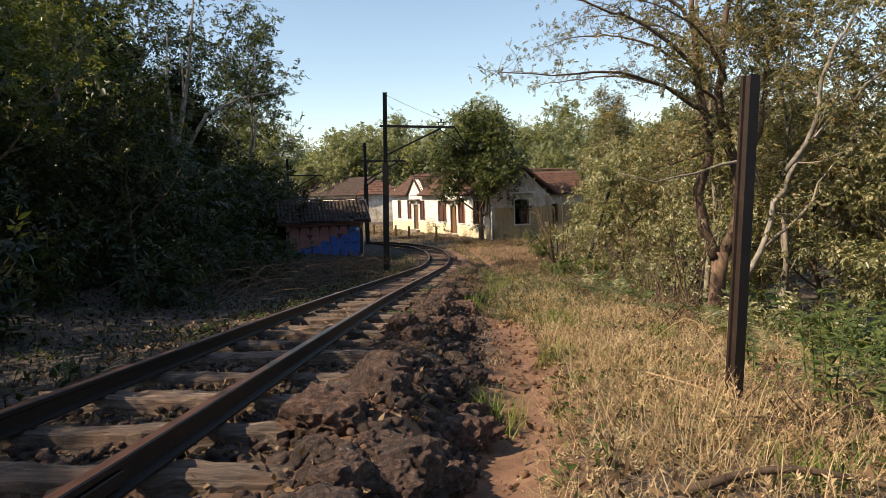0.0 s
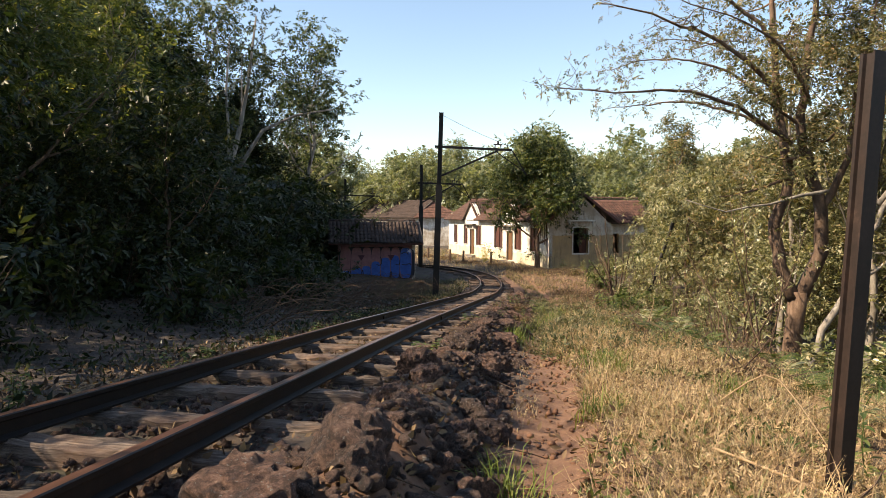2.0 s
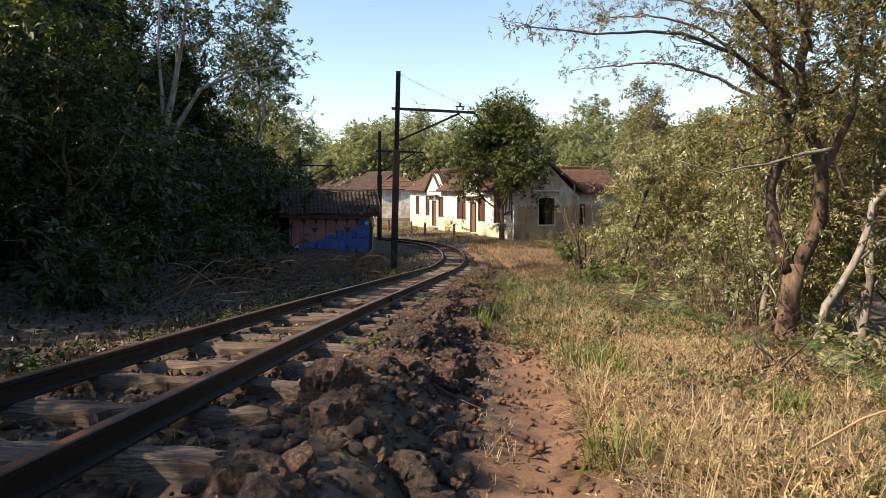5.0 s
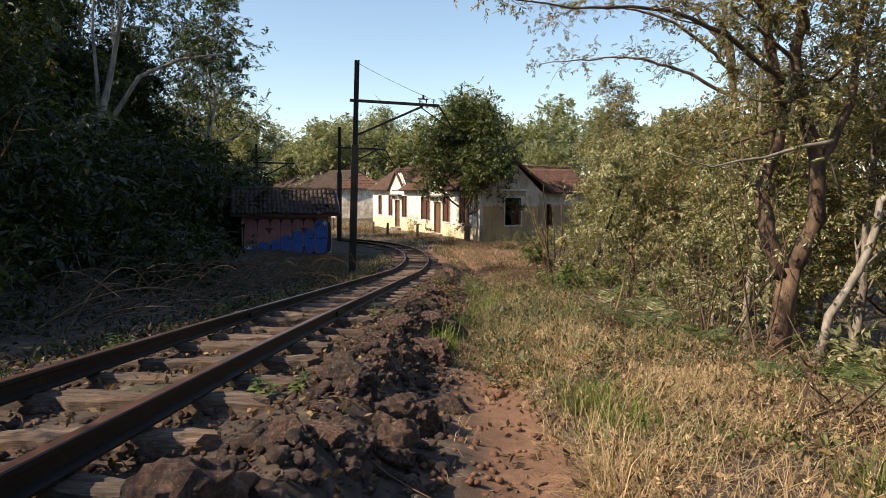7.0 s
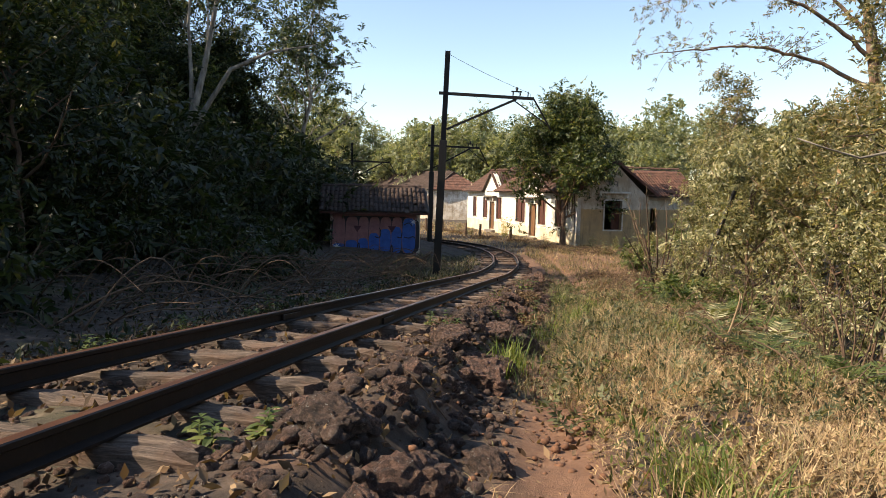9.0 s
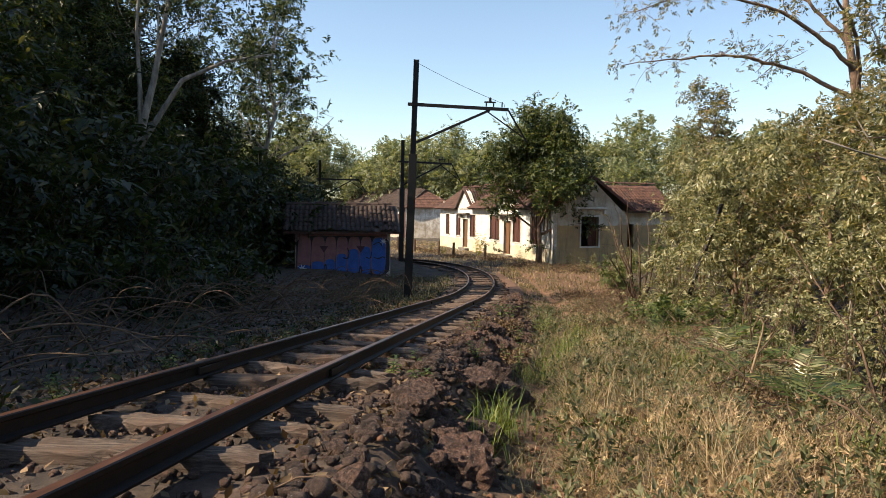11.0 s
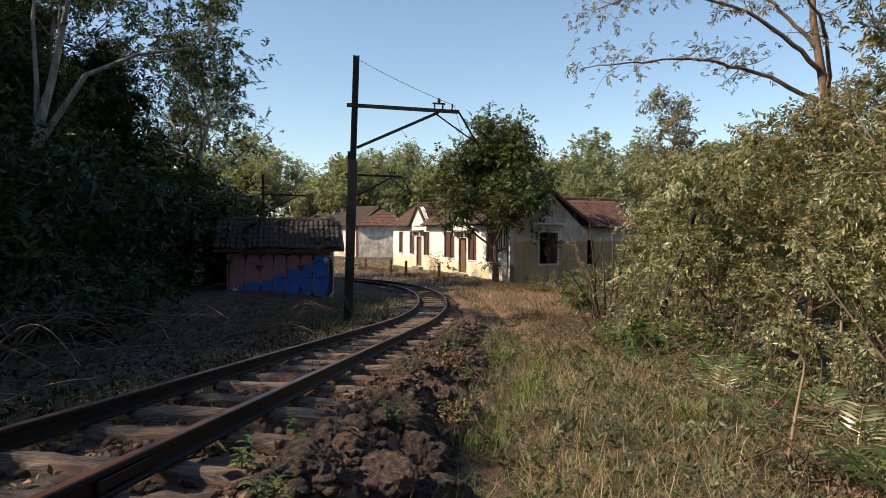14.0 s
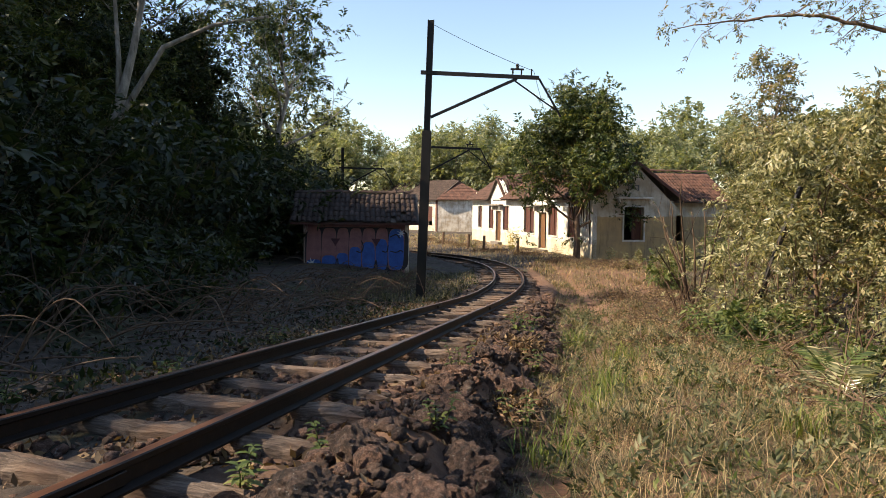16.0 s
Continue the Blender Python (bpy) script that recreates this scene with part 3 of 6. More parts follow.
def sleeper_mesh(seed):
    rng = np.random.default_rng(seed)
    bm = bmesh.new()
    bmesh.ops.create_grid(bm, x_segments=20, y_segments=7, size=0.5)
    L, Wd, H = 1.95 + 0.1 * rng.normal() * 0.5, 0.21, 0.15
    top = list(bm.verts)
    for v in top:
        e = abs(v.co.x) * 2
        x, y = v.co.x * L, v.co.y * Wd
        z = 0.026 * noise.noise((x * 2 + seed * 9, y * 18, 0)) + 0.022 * noise.noise((x * 9, y * 40, seed)) - 0.03 * max(0, e - 0.9) * 10 * rng.random()
        if abs(v.co.y) > 0.49:
            z -= 0.012 + 0.02 * rng.random()
            y *= 1 + 0.11 * rng.normal()
        if e > 0.99:
            x += 0.07 * rng.normal()
        v.co = Vector((x, y, z))
    edge = [e for e in bm.edges if e.is_boundary]
    r = bmesh.ops.extrude_edge_only(bm, edges=edge)
    for g in r["geom"]:
        if isinstance(g, bmesh.types.BMVert):
            g.co.z -= H
    return from_bm("sleeper", bm, M_SLEEPER)


sleeper_meshes = [sleeper_mesh(k) for k in range(9)]
acc, last, k = 0.0, LINE[0], 0
for i in range(1, len(LINE)):
    acc += (LINE[i] - LINE[i - 1]).length
    if acc >= 0.66 and -3 < LINE[i].y < 49.2:
        acc = 0.0
        t = (LINE[i] - LINE[i - 1]).normalized()
        ang = math.degrees(math.atan2(-t.x, t.y)) + RNG.normal() * 2.5
        slope = math.degrees(math.atan2(rail_z(LINE[i].y + 0.3) - rail_z(LINE[i].y - 0.3), 0.6))
        ob = thing("sleeper", "weathered split wooden railway sleeper under the rails", "sleeper", pose(LINE[i].x + RNG.normal() * 0.05, LINE[i].y + RNG.normal() * 0.04, rail_z(LINE[i].y) - 0.139 - 0.035 * RNG.random() ** 2, slope + RNG.normal() * 2.0, RNG.normal() * 1.0, ang + RNG.normal() * 2), "sleepers of the track", data=sleeper_meshes[k % 9])
        k += 1


def rock_mesh(name, seed, sub, mat):
    """A broken lump: a ball cut by planes, then roughened."""
    r_ = np.random.default_rng(seed + 300)
    planes = r_.normal(size=(9, 3))
    planes /= np.linalg.norm(planes, axis=1)[:, None]
    cuts = 0.30 + 0.22 * r_.random(9)
    bm = bmesh.new()
    bmesh.ops.create_icosphere(bm, subdivisions=sub, radius=0.5)
    for v in bm.verts:
        d = v.co.normalized()
        r = 0.58
        for n, c in zip(planes, cuts):
            k = n[0] * d.x + n[1] * d.y + n[2] * d.z
            if k > 0.05:
                r = min(r, c / k)
        r *= 1 + 0.14 * noise.noise(d * 2.6 + Vector((seed * 7.3, 0, 0))) + 0.13 * noise.noise(d * 6 + Vector((0, seed * 5.1, 0))) + 0.09 * noise.noise(d * 13 + Vector((0, 0, seed))) - 0.12 * abs(noise.noise(d * 4.2 + Vector((seed, seed, 0))))
        v.co = Vector((d.x * r * 1.1, d.y * r, d.z * 0.85 * r))
    return from_bm(name, bm, mat)


big_rocks = [rock_mesh("rock", s, 4, M_ROCK) for s in range(10)]
mid_rocks = [rock_mesh("rock", s + 20, 3, M_ROCK) for s in range(10)]


def line_at(y):
    i = int(np.abs(LINE_XY[:, 1] - y).argmin())
    return LINE_XY[i][0]


# the broken shoulder of rocks along the right rail
n_rocks = 0
for k in range(290):
    y = 1.2 + 30 * (k / 290) ** 1.35 + RNG.uniform(-0.2, 0.2)
    u = RNG.random()
    x = line_at(y) + 1.18 + 0.85 * u + 0.10 * RNG.normal()
    x = min(x, float(path_x(y)) - 0.30 + 0.06 * RNG.normal())
    s = (0.09 + 0.24 * RNG.random() ** 2.2) * (0.75 + 0.5 * u)
    if y > 20:
        s *= 0.9
    mesh = big_rocks[k % 10] if s > 0.2 else mid_rocks[k % 10]
    thing("rock", "dark pitted laterite rock in the ballast shoulder", "rock", pose(x, y, land(x, y, False) + s * 0.12 + 0.0, RNG.uniform(-30, 30), RNG.uniform(-30, 30), RNG.uniform(0, 360)) @ Matrix.Diagonal((s * 1.15, s, s, 1)), "rocks along the track", data=mesh)
for x, y, s in ((-0.62, 4.2, 0.42), (-0.8, 3.5, 0.40), (-0.35, 8.2, 0.28), (-0.55, 9.5, 0.30), (-0.48, 13.9, 0.30), (-0.22, 14.35, 0.34), (-0.55, 14.7, 0.26), (-0.15, 17.6, 0.36), (-0.1, 12.1, 0.4), (-0.75, 7.1, 0.38), (-2.6, 20.0, 0.26), (-1.75, 17.6, 0.22), (-1.6, 18.8, 0.2)):
    thing("rock", "large dark pitted laterite rock with pale lichen", "rock", pose(x, y, land(x, y, False) + s * 0.18, RNG.uniform(-15, 15), RNG.uniform(-15, 15), RNG.uniform(0, 360)) @ Matrix.Diagonal((s * 1.1, s, s, 1)), "rocks along the track", data=big_rocks[int(s * 97) % 10])


def scatter_stones(name, label, n, where, smin, smax, mat):
    """Many small stones in one mesh."""
    protos = []
    for k in range(6):
        bm = bmesh.new()
        bmesh.ops.create_icosphere(bm, subdivisions=1, radius=0.5)
        bm.verts.ensure_lookup_table()
        v = np.array([tuple(p.co * (1 + 0.5 * noise.noise(p.co * 2.5 + Vector((k * 9, 0, 0))))) for p in bm.verts])
        f = np.array([[p.index for p in q.verts] for q in bm.faces])
        bm.free()
        protos.append((v, f))
    vs, fs, base = [], [], 0
    for k in range(n):
        x, y = where()
        s = smin + (smax - smin) * RNG.random() ** 2.2
        v, f = protos[k % 6]
        m = np.array(Euler(RNG.uniform(0, 6.28, 3)).to_matrix())
        vs.append(v @ m.T * s * np.array([1, 1, 0.75]) + (x, y, land(x, y, False) + s * 0.2 + 0.01))
        fs.append(f + base)
        base += len(v)
    me = fast_mesh(name, np.concatenate(vs), np.concatenate(fs).ravel(), 3, mat)
    tagged(new(name, me), label, "stones", kind="stuff")


def in_bed():
    i = RNG.integers(100, len(LINE) - 60)
    o = RNG.uniform(-1.0, 1.05)
    t = LINE[i + 1] - LINE[i]
    t.normalize()
    return LINE[i].x + t.y * o + RNG.normal() * 0.1, LINE[i].y - t.x * o + RNG.uniform(-0.2, 0.2)


def in_near_bed():
    y = 1 + 22 * RNG.random() ** 1.5
    return line_at(y) + RNG.uniform(-0.95, 1.5), y


def in_shoulder():
    y = 1 + 30 * RNG.random() ** 1.4
    return min(line_at(y) + RNG.uniform(1.0, 2.1), float(path_x(y)) - 0.15 - 0.2 * RNG.random()), y


scatter_stones("ballast", "small dark stones and clods between the sleepers", 3600, in_bed, 0.03, 0.10, M_ROCK)
scatter_stones("ballast", "brown crumbled stones between the near sleepers", 8000, in_near_bed, 0.015, 0.08, M_ROCK)
scatter_stones("rubble", "dark lumps of broken laterite beside the rail", 4600, in_shoulder, 0.02, 0.12, M_ROCK)
scatter_stones("earth_clods", "crumbs of red earth beside the footpath", 900, lambda: (lambda y: (float(path_x(y)) + RNG.normal() * 0.35 - 0.15, y))(RNG.uniform(1, 14)), 0.015, 0.07, M_SOIL)


# ---- masts, wires and posts ----
def mast(x, y, z, height, lean, arm, arm_z, turn, label):
    ob = thing("catenary_mast", label, "mast", pose(x, y, z, 0, 0, turn) @ pose(0, 0, 0, 0, lean, 0), "masts of the line")
    bm = bmesh.new()
    for sx in (-0.085, 0.085):
        box_bm(bm, sx - 0.012, sx + 0.012, -0.07, 0.07, -0.4, height)
    box_bm(bm, -0.073, 0.073, -0.008, 0.008, -0.4, height)
    part("post", from_bm("post", bm, M_STEEL), ob)
    bm = bmesh.new()
    box_bm(bm, -0.14, 0.14, -0.11, 0.11, -0.4, height * 0.62, 0.01)
    part("lower_casing", from_bm("lower_casing", bm, M_STEEL), ob)
    part("arm", beams("arm", [((-0.25, 0, arm_z), (arm, 0, arm_z - 0.03), 0.09, 0.11)], M_STEEL), ob)
    part("brace", beams("brace", [((0.1, 0, arm_z - 1.32), (arm * 0.80, 0, arm_z - 0.08), 0.07, 0.085)], M_STEEL), ob)
    part("stay", beams("stay", [((arm * 0.76, 0, arm_z - 0.1), (arm * 1.17, 0.1, arm_z - 0.95), 0.04, 0.04)], M_STEEL), ob)
    part("drop_rod", beams("drop_rod", [((arm, 0, arm_z - 0.05), (arm * 1.22, 0.1, arm_z - 1.15), 0.05, 0.05)], M_STEEL), ob)
    bm = bmesh.new()
    for dx in (-0.13, 0.13):
        box_bm(bm, arm * 0.80 + dx - 0.02, arm * 0.80 + dx + 0.02, -0.05, 0.05, arm_z + 0.05, arm_z + 0.22)
    box_bm(bm, arm * 0.80 - 0.2, arm * 0.80 + 0.2, -0.05, 0.05, arm_z + 0.18, arm_z + 0.22)
    for q in range(3):
        bmesh.ops.create_cone(bm, cap_ends=True, segments=10, radius1=0.06, radius2=0.03, depth=0.05, matrix=Matrix.Translation((arm * 0.80, 0, arm_z + 0.24 + q * 0.05)))
    part("insulator", from_bm("insulator", bm, M_STEEL), ob)
    part("peg", box("peg", (arm * 0.93 - 0.02, arm * 0.93 + 0.02, -0.02, 0.02, arm_z + 0.04, arm_z + 0.22), M_STEEL), ob)
    return ob


mast(-4.0, 31.3, -2.55, 8.65, 1.7, 3.3, 7.1, 10, "tall dark rusty steel mast with a braced side arm")
mast(-7.15, 46.2, -2.5, 7.4, 0.6, 2.9, 6.15, 18, "tall dark rusty steel mast with a braced side arm")
mast(-15.2, 56.0, -2.5, 7.0, 0, 2.9, 5.6, 20, "tall dark rusty steel mast with a braced side arm")


def wire(name, label, pts, r):
    vs, fs = tube(pts, [r] * len(pts), 4)
    thing(name, label, "wire", data=mesh_of(name, vs, fs, M_STEEL))


def sag(a, b, s, n=14):
    a, b = Vector(a), Vector(b)
    return [a.lerp(b, i / n) - Vector((0, 0, s * 4 * (i / n) * (1 - i / n))) for i in range(n + 1)]


wire("guy_wire", "thin dark wire from the mast head to its arm end", sag((-3.74, 31.35, 6.0), (-0.7, 31.9, 4.62), 0.06), 0.009)
wire("guy_wire", "thin dark wire hanging past the mast arm", sag((-0.7, 31.9, 4.62), (0.6, 38.0, 1.6), 0.5), 0.008)

post = thing("rail_post", "rust-brown upright length of old rail set in the verge", "post", pose(1.81, 4.66, -0.28, 0, 0, 25) @ pose(0, 0, 0, 0.6, 3.0, 0))
bm = bmesh.new()
prof = [(-0.045, -0.050), (0.045, -0.050), (0.045, -0.040), (0.008, -0.030), (0.008, 0.024), (0.024, 0.032), (0.024, 0.050), (-0.024, 0.050), (-0.024, 0.032), (-0.008, 0.024), (-0.008, -0.030), (-0.045, -0.040)]
ring = [[bm.verts.new((a, b_, h)) for a, b_ in prof] for h in (0.0, 0.8, 1.6, 2.49)]
for a_, b_ in zip(ring, ring[1:]):
    for k in range(12):
        bm.faces.new((a_[k], a_[(k + 1) % 12], b_[(k + 1) % 12], b_[k]))
bm.faces.new(ring[-1])
part("shaft", from_bm("shaft", bm, M_POST), post)
part("torn_plate", box("torn_plate", (0.026, 0.050, -0.02, 0.0, 2.33, 2.48), M_POST, 0.003), post)


# ---- buildings ----
def wall_with_holes(name, length, z0, z1, thick, holes, mat, top=None):
    """A wall along +x from 0 to length, its outside at y = 0 and thick towards +y. holes: (x0, x1, z0, z1). top: x -> height."""
    xs = sorted({0.0, length, *[h[0] for h in holes], *[h[1] for h in holes], *([] if top is None else list(np.linspace(0, length, 21)))})
    zs = sorted({z0, z1, *[h[2] for h in holes], *[h[3] for h in holes]})
    bm = bmesh.new()
    made = {}

    def vert(x, y, z):
        key = (round(x, 4), round(y, 4), round(z, 4))
        if key not in made:
            made[key] = bm.verts.new((x, y, z))
        return made[key]

    cells = set()
    for i in range(len(xs) - 1):
        for j in range(len(zs) - 1):
            cx, cz = (xs[i] + xs[i + 1]) / 2, (zs[j] + zs[j + 1]) / 2
            if not any(h[0] < cx < h[1] and h[2] < cz < h[3] for h in holes):
                cells.add((i, j))

    def zt(i, j):
        return top(xs[i]) if top and j == len(zs) - 1 else zs[j]

    for i, j in cells:
        p = [(xs[i], zt(i, j)), (xs[i + 1], zt(i + 1, j)), (xs[i + 1], zt(i + 1, j + 1)), (xs[i], zt(i, j + 1))]
        quads = [[(a, 0, b_) for a, b_ in p], [(a, thick, b_) for a, b_ in reversed(p)]]
        for (di, dj), (m, n) in (((0, -1), (0, 1)), ((1, 0), (1, 2)), ((0, 1), (2, 3)), ((-1, 0), (3, 0))):
            if (i + di, j + dj) not in cells:
                quads.append([(p[n][0], 0, p[n][1]), (p[m][0], 0, p[m][1]), (p[m][0], thick, p[m][1]), (p[n][0], thick, p[n][1])])
        for q in quads:
            vs = [vert(*c) for c in q]
            if len(set(vs)) == 4:
                try:
                    bm.faces.new(vs)
                except ValueError:
                    pass
    return from_bm(name, bm, mat)


def tile_sheet(w, depth, rise, tile_w=0.22, course=0.36, mat=None, seed=1, gaps=0.0, sag_=0.05):
    """A slope of curved clay tiles from the eave (y = 0) up to y = depth, in one mesh, each tile a curved plate of its own."""
    rng = np.random.default_rng(seed)
    L = math.hypot(depth, rise)
    rows, cols = int(L / course), int(w / tile_w)
    uy, uz = depth / L, rise / L
    vs, lo = [], []
    for r in range(rows):
        for c in range(cols):
            if rng.random() < gaps:
                continue
            b_ = len(vs)
            x0 = c * tile_w + rng.normal() * 0.008
            s0, s1 = r * course - 0.05, (r + 1) * course + 0.03
            jz = rng.normal() * 0.012
            for s, lift in ((s0, 0.045), (s1, 0.005)):
                for q, h in ((-0.02, -0.015), (0.25, 0.045), (0.55, 0.06), (0.8, 0.03), (1.02, -0.015)):
                    x = x0 + q * tile_w
                    d = -sag_ * math.sin(math.pi * min(1, max(0, s / L))) * (0.6 + 0.8 * math.sin(x * 0.9))
                    vs.append((x, s * uy - (h + lift) * uz, s * uz + (h + lift + jz) * uy + d))
            for q in range(4):
                lo += [b_ + q, b_ + q + 1, b_ + 6 + q, b_ + 5 + q]
            # the tile's thick lower lip
            e = len(vs)
            for q in range(5):
                x, y, z = vs[b_ + q]
                vs.append((x, y + 0.004, z - 0.022))
            for q in range(4):
                lo += [e + q, e + q + 1, b_ + q + 1, b_ + q]
    return fast_mesh("tiles", vs, lo, 4, mat)


def roof_board(name, w, depth, rise, mat, t=0.05):
    bm = bmesh.new()
    box_bm(bm, 0, w, 0, 1, -t, 0)
    for v in bm.verts:
        v.co.z += v.co.y * rise - 0.03
        v.co.y *= depth
    return from_bm(name, bm, mat)


def ridge_row(parent, w, mat, seed, m):
    """A row of curved ridge tiles, each a piece of its own."""
    rng = np.random.default_rng(seed)
    row = part("ridge", None, parent, "", m)
    vs, fs = [], []
    for x, r in ((0.0, 0.085), (0.37, 0.105)):
        for h in (0.0, 0.018):
            vs += [(x, (r + h) * math.cos(k * math.pi / 8), (r + h) * math.sin(k * math.pi / 8)) for k in range(9)]
    for k in range(8):
        fs += [(9 + k, 10 + k, 28 + k, 27 + k), (k, 18 + k, 19 + k, k + 1), (k, k + 1, 10 + k, 9 + k), (18 + k, 27 + k, 28 + k, 19 + k)]
    me = mesh_of("ridge_tile", vs, fs, mat, False)
    for k in range(int(w / 0.34)):
        part("ridge_tile", me, row, "", pose(k * 0.34, rng.normal() * 0.012, -0.02 + rng.normal() * 0.01, rng.normal() * 3, -4 + rng.normal() * 1.5, rng.normal() * 2))
    return row


def laid_tiles(board, w, depth, rise, mat, seed, tile_w=0.22, course=0.36):
    """Curved clay tiles laid one by one on a roof board."""
    rng = np.random.default_rng(seed)
    L = math.hypot(depth, rise)
    tilt = math.degrees(math.atan2(rise, depth))
    vs, fs = [], []
    for s, lift in ((-0.05, 0.045), (course + 0.03, 0.005)):
        for t in (0.0, -0.020):
            vs += [(q * tile_w, s, h + lift + t) for q, h in ((-0.02, -0.015), (0.2, 0.038), (0.45, 0.062), (0.65, 0.055), (0.85, 0.022), (1.02, -0.015))]
    for k in range(5):
        fs += [(k, k + 1, 13 + k, 12 + k), (6 + k, 18 + k, 19 + k, 7 + k), (6 + k, 7 + k, k + 1, k), (12 + k, 13 + k, 19 + k, 18 + k)]
    me = mesh_of("roof_tile", vs, fs, mat)
    for r in range(int(L / course)):
        for c in range(int(w / tile_w)):
            if rng.random() < 0.012:
                continue
            part("roof_tile", me, board, "", pose(0, 0, 0, tilt, 0, 0) @ pose(c * tile_w + rng.normal() * 0.008, r * course + rng.normal() * 0.012, rng.normal() * 0.008 - 0.025 * math.sin(c * 0.5), rng.normal() * 1.0, rng.normal() * 2.0, rng.normal() * 1.5))


def shutter(w, h, mat, n=7):
    """A board shutter with grooves between its boards, standing in the plane x, z."""
    prof = []
    for k in range(n):
        x0, x1 = k * w / n, (k + 1) * w / n
        prof += [(x0 + 0.006, 0.0), (x1 - 0.006, 0.0), (x1, 0.012)]
    prof = prof[:-1] + [(w - 0.006, 0.035), (0.006, 0.035)]
    m = len(prof)
    vs = [(x, y, z) for z in (0.0, h) for x, y in prof]
    fs = [tuple(range(m)), tuple(range(2 * m - 1, m - 1, -1))] + [(k, k + m, (k + 1) % m + m, (k + 1) % m) for k in range(m)]
    return mesh_of("leaf", vs, fs, mat)


def opening_frame(w, h, mat, t=0.09, d=0.12, sill=True):
    bm = bmesh.new()
    box_bm(bm, -t, 0, -0.03, d, -0.0 if not sill else -t, h + t)
    box_bm(bm, w, w + t, -0.03, d, -0.0 if not sill else -t, h + t)
    box_bm(bm, 0, w, -0.03, d, h, h + t)
    if sill:
        box_bm(bm, 0, w, -0.05, d, -t, 0)
    return from_bm("frame", bm, mat)


# the long row of railway rooms; x runs along the front from its far end to the corner, y into the house
ROW_L, ROW_D, ROW_Z = 22.9, 5.2, -2.3
row_m = pose(1.68 - 0.423 * ROW_L, 49.0 + 0.906 * ROW_L, ROW_Z, 0, 0, math.degrees(math.atan2(-0.906, 0.423)))


def along(u):
    return ROW_L - u


house = thing("station_row_house", "derelict cream plastered railway row house with clay tile roof", "house", row_m)
EAVE = 3.25
wins = [(1.75, 3.15), (4.70, 6.0), (8.45, 10.3), (13.5, 14.75), (17.1, 18.2), (20.1, 21.1)]
doors = [(6.35, 7.6), (15.25, 16.45)]
holes = [(along(b_), along(a), 1.05, 2.85) for a, b_ in wins] + [(along(b_), along(a), 0.12, 2.48) for a, b_ in doors]


def front_top(x):
    u = ROW_L - x
    h = EAVE
    for c, top, half in ((7.0, 4.7, 1.75), (16.0, 5.0, 1.95)):
        k = 1 - abs(u - c) / half
        if k > 0:
            h = max(h, EAVE + 0.15 + (top - EAVE - 0.15) * min(1.0, k * 1.25))
    return h


part("front_wall", wall_with_holes("front_wall", ROW_L, -0.4, EAVE, 0.28, holes, M_FRONT_LIT, front_top), house, "peeling whitewash over cream plaster, coloured paler for the sun's glare")


def gable_top(x):
    return EAVE - 0.35 + (5.30 - EAVE + 0.35) * (1 - abs(x - 2.5) / 2.7)


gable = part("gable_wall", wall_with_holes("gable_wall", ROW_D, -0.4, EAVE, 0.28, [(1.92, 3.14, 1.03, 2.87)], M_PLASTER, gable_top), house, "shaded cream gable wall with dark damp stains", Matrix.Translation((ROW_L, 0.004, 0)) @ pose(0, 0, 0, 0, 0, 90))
part("frame", opening_frame(1.22, 1.84, M_TRIM), gable, "", Matrix.Translation((1.92, 0, 1.03)))
part("hood", box("hood", (1.4, 3.6, -0.22, 0.0, 3.32, 3.44), M_TRIM, 0.02), gable, "weathered plaster window hood")
for cx in (1.5, 3.42):
    part("corbel", box("corbel", (cx, cx + 0.12, -0.16, 0.0, 3.05, 3.315), M_TRIM, 0.02), gable)
part("shutter", shutter(0.58, 1.80, M_SHUTTER), gable, "", pose(2.52, 0.20, 1.05))
txt = bpy.data.curves.new("lettering", "FONT")
txt.body = "EFCJ"
txt.size = 0.36
txt.extrude = 0.012
txt.offset = 0.006
txt.align_x = "CENTER"
letters = part("lettering", txt, gable, "raised dark lettering", pose(2.45, -0.014, 3.86, 90, 0, 0))
txt.materials.append(M_LETTER)
part("back_wall", box("back_wall", (0, ROW_L - 0.3, ROW_D - 0.25, ROW_D, -0.4, EAVE), M_PLASTER), house)
part("far_wall", box("far_wall", (0, 0.25, 0.285, ROW_D - 0.255, -0.4, EAVE + 0.8), M_PLASTER), house)
part("floor_slab", box("floor_slab", (0.26, ROW_L - 0.3, 0.285, ROW_D - 0.26, -0.4, 0.11), M_CONC), house)
for u in (11.6, 4.0, 19.2):
    part("inner_wall", box("inner_wall", (along(u), along(u) + 0.15, 0.285, ROW_D - 0.26, 0.115, EAVE - 0.1), M_DARK), house)
for a, b_ in wins:
    w = b_ - a
    win = part("window", opening_frame(w, 1.8, M_TRIM), house, "", Matrix.Translation((along(b_), 0, 1.05)))
    for s, ang in ((0, -6), (1, 8)):
        part("shutter", shutter(w / 2 - 0.03, 1.76, M_SHUTTER), win, "faded red-brown board shutter", pose(0.02 + s * (w / 2), 0.10, 0.02, 0, 0, ang * 0.4))
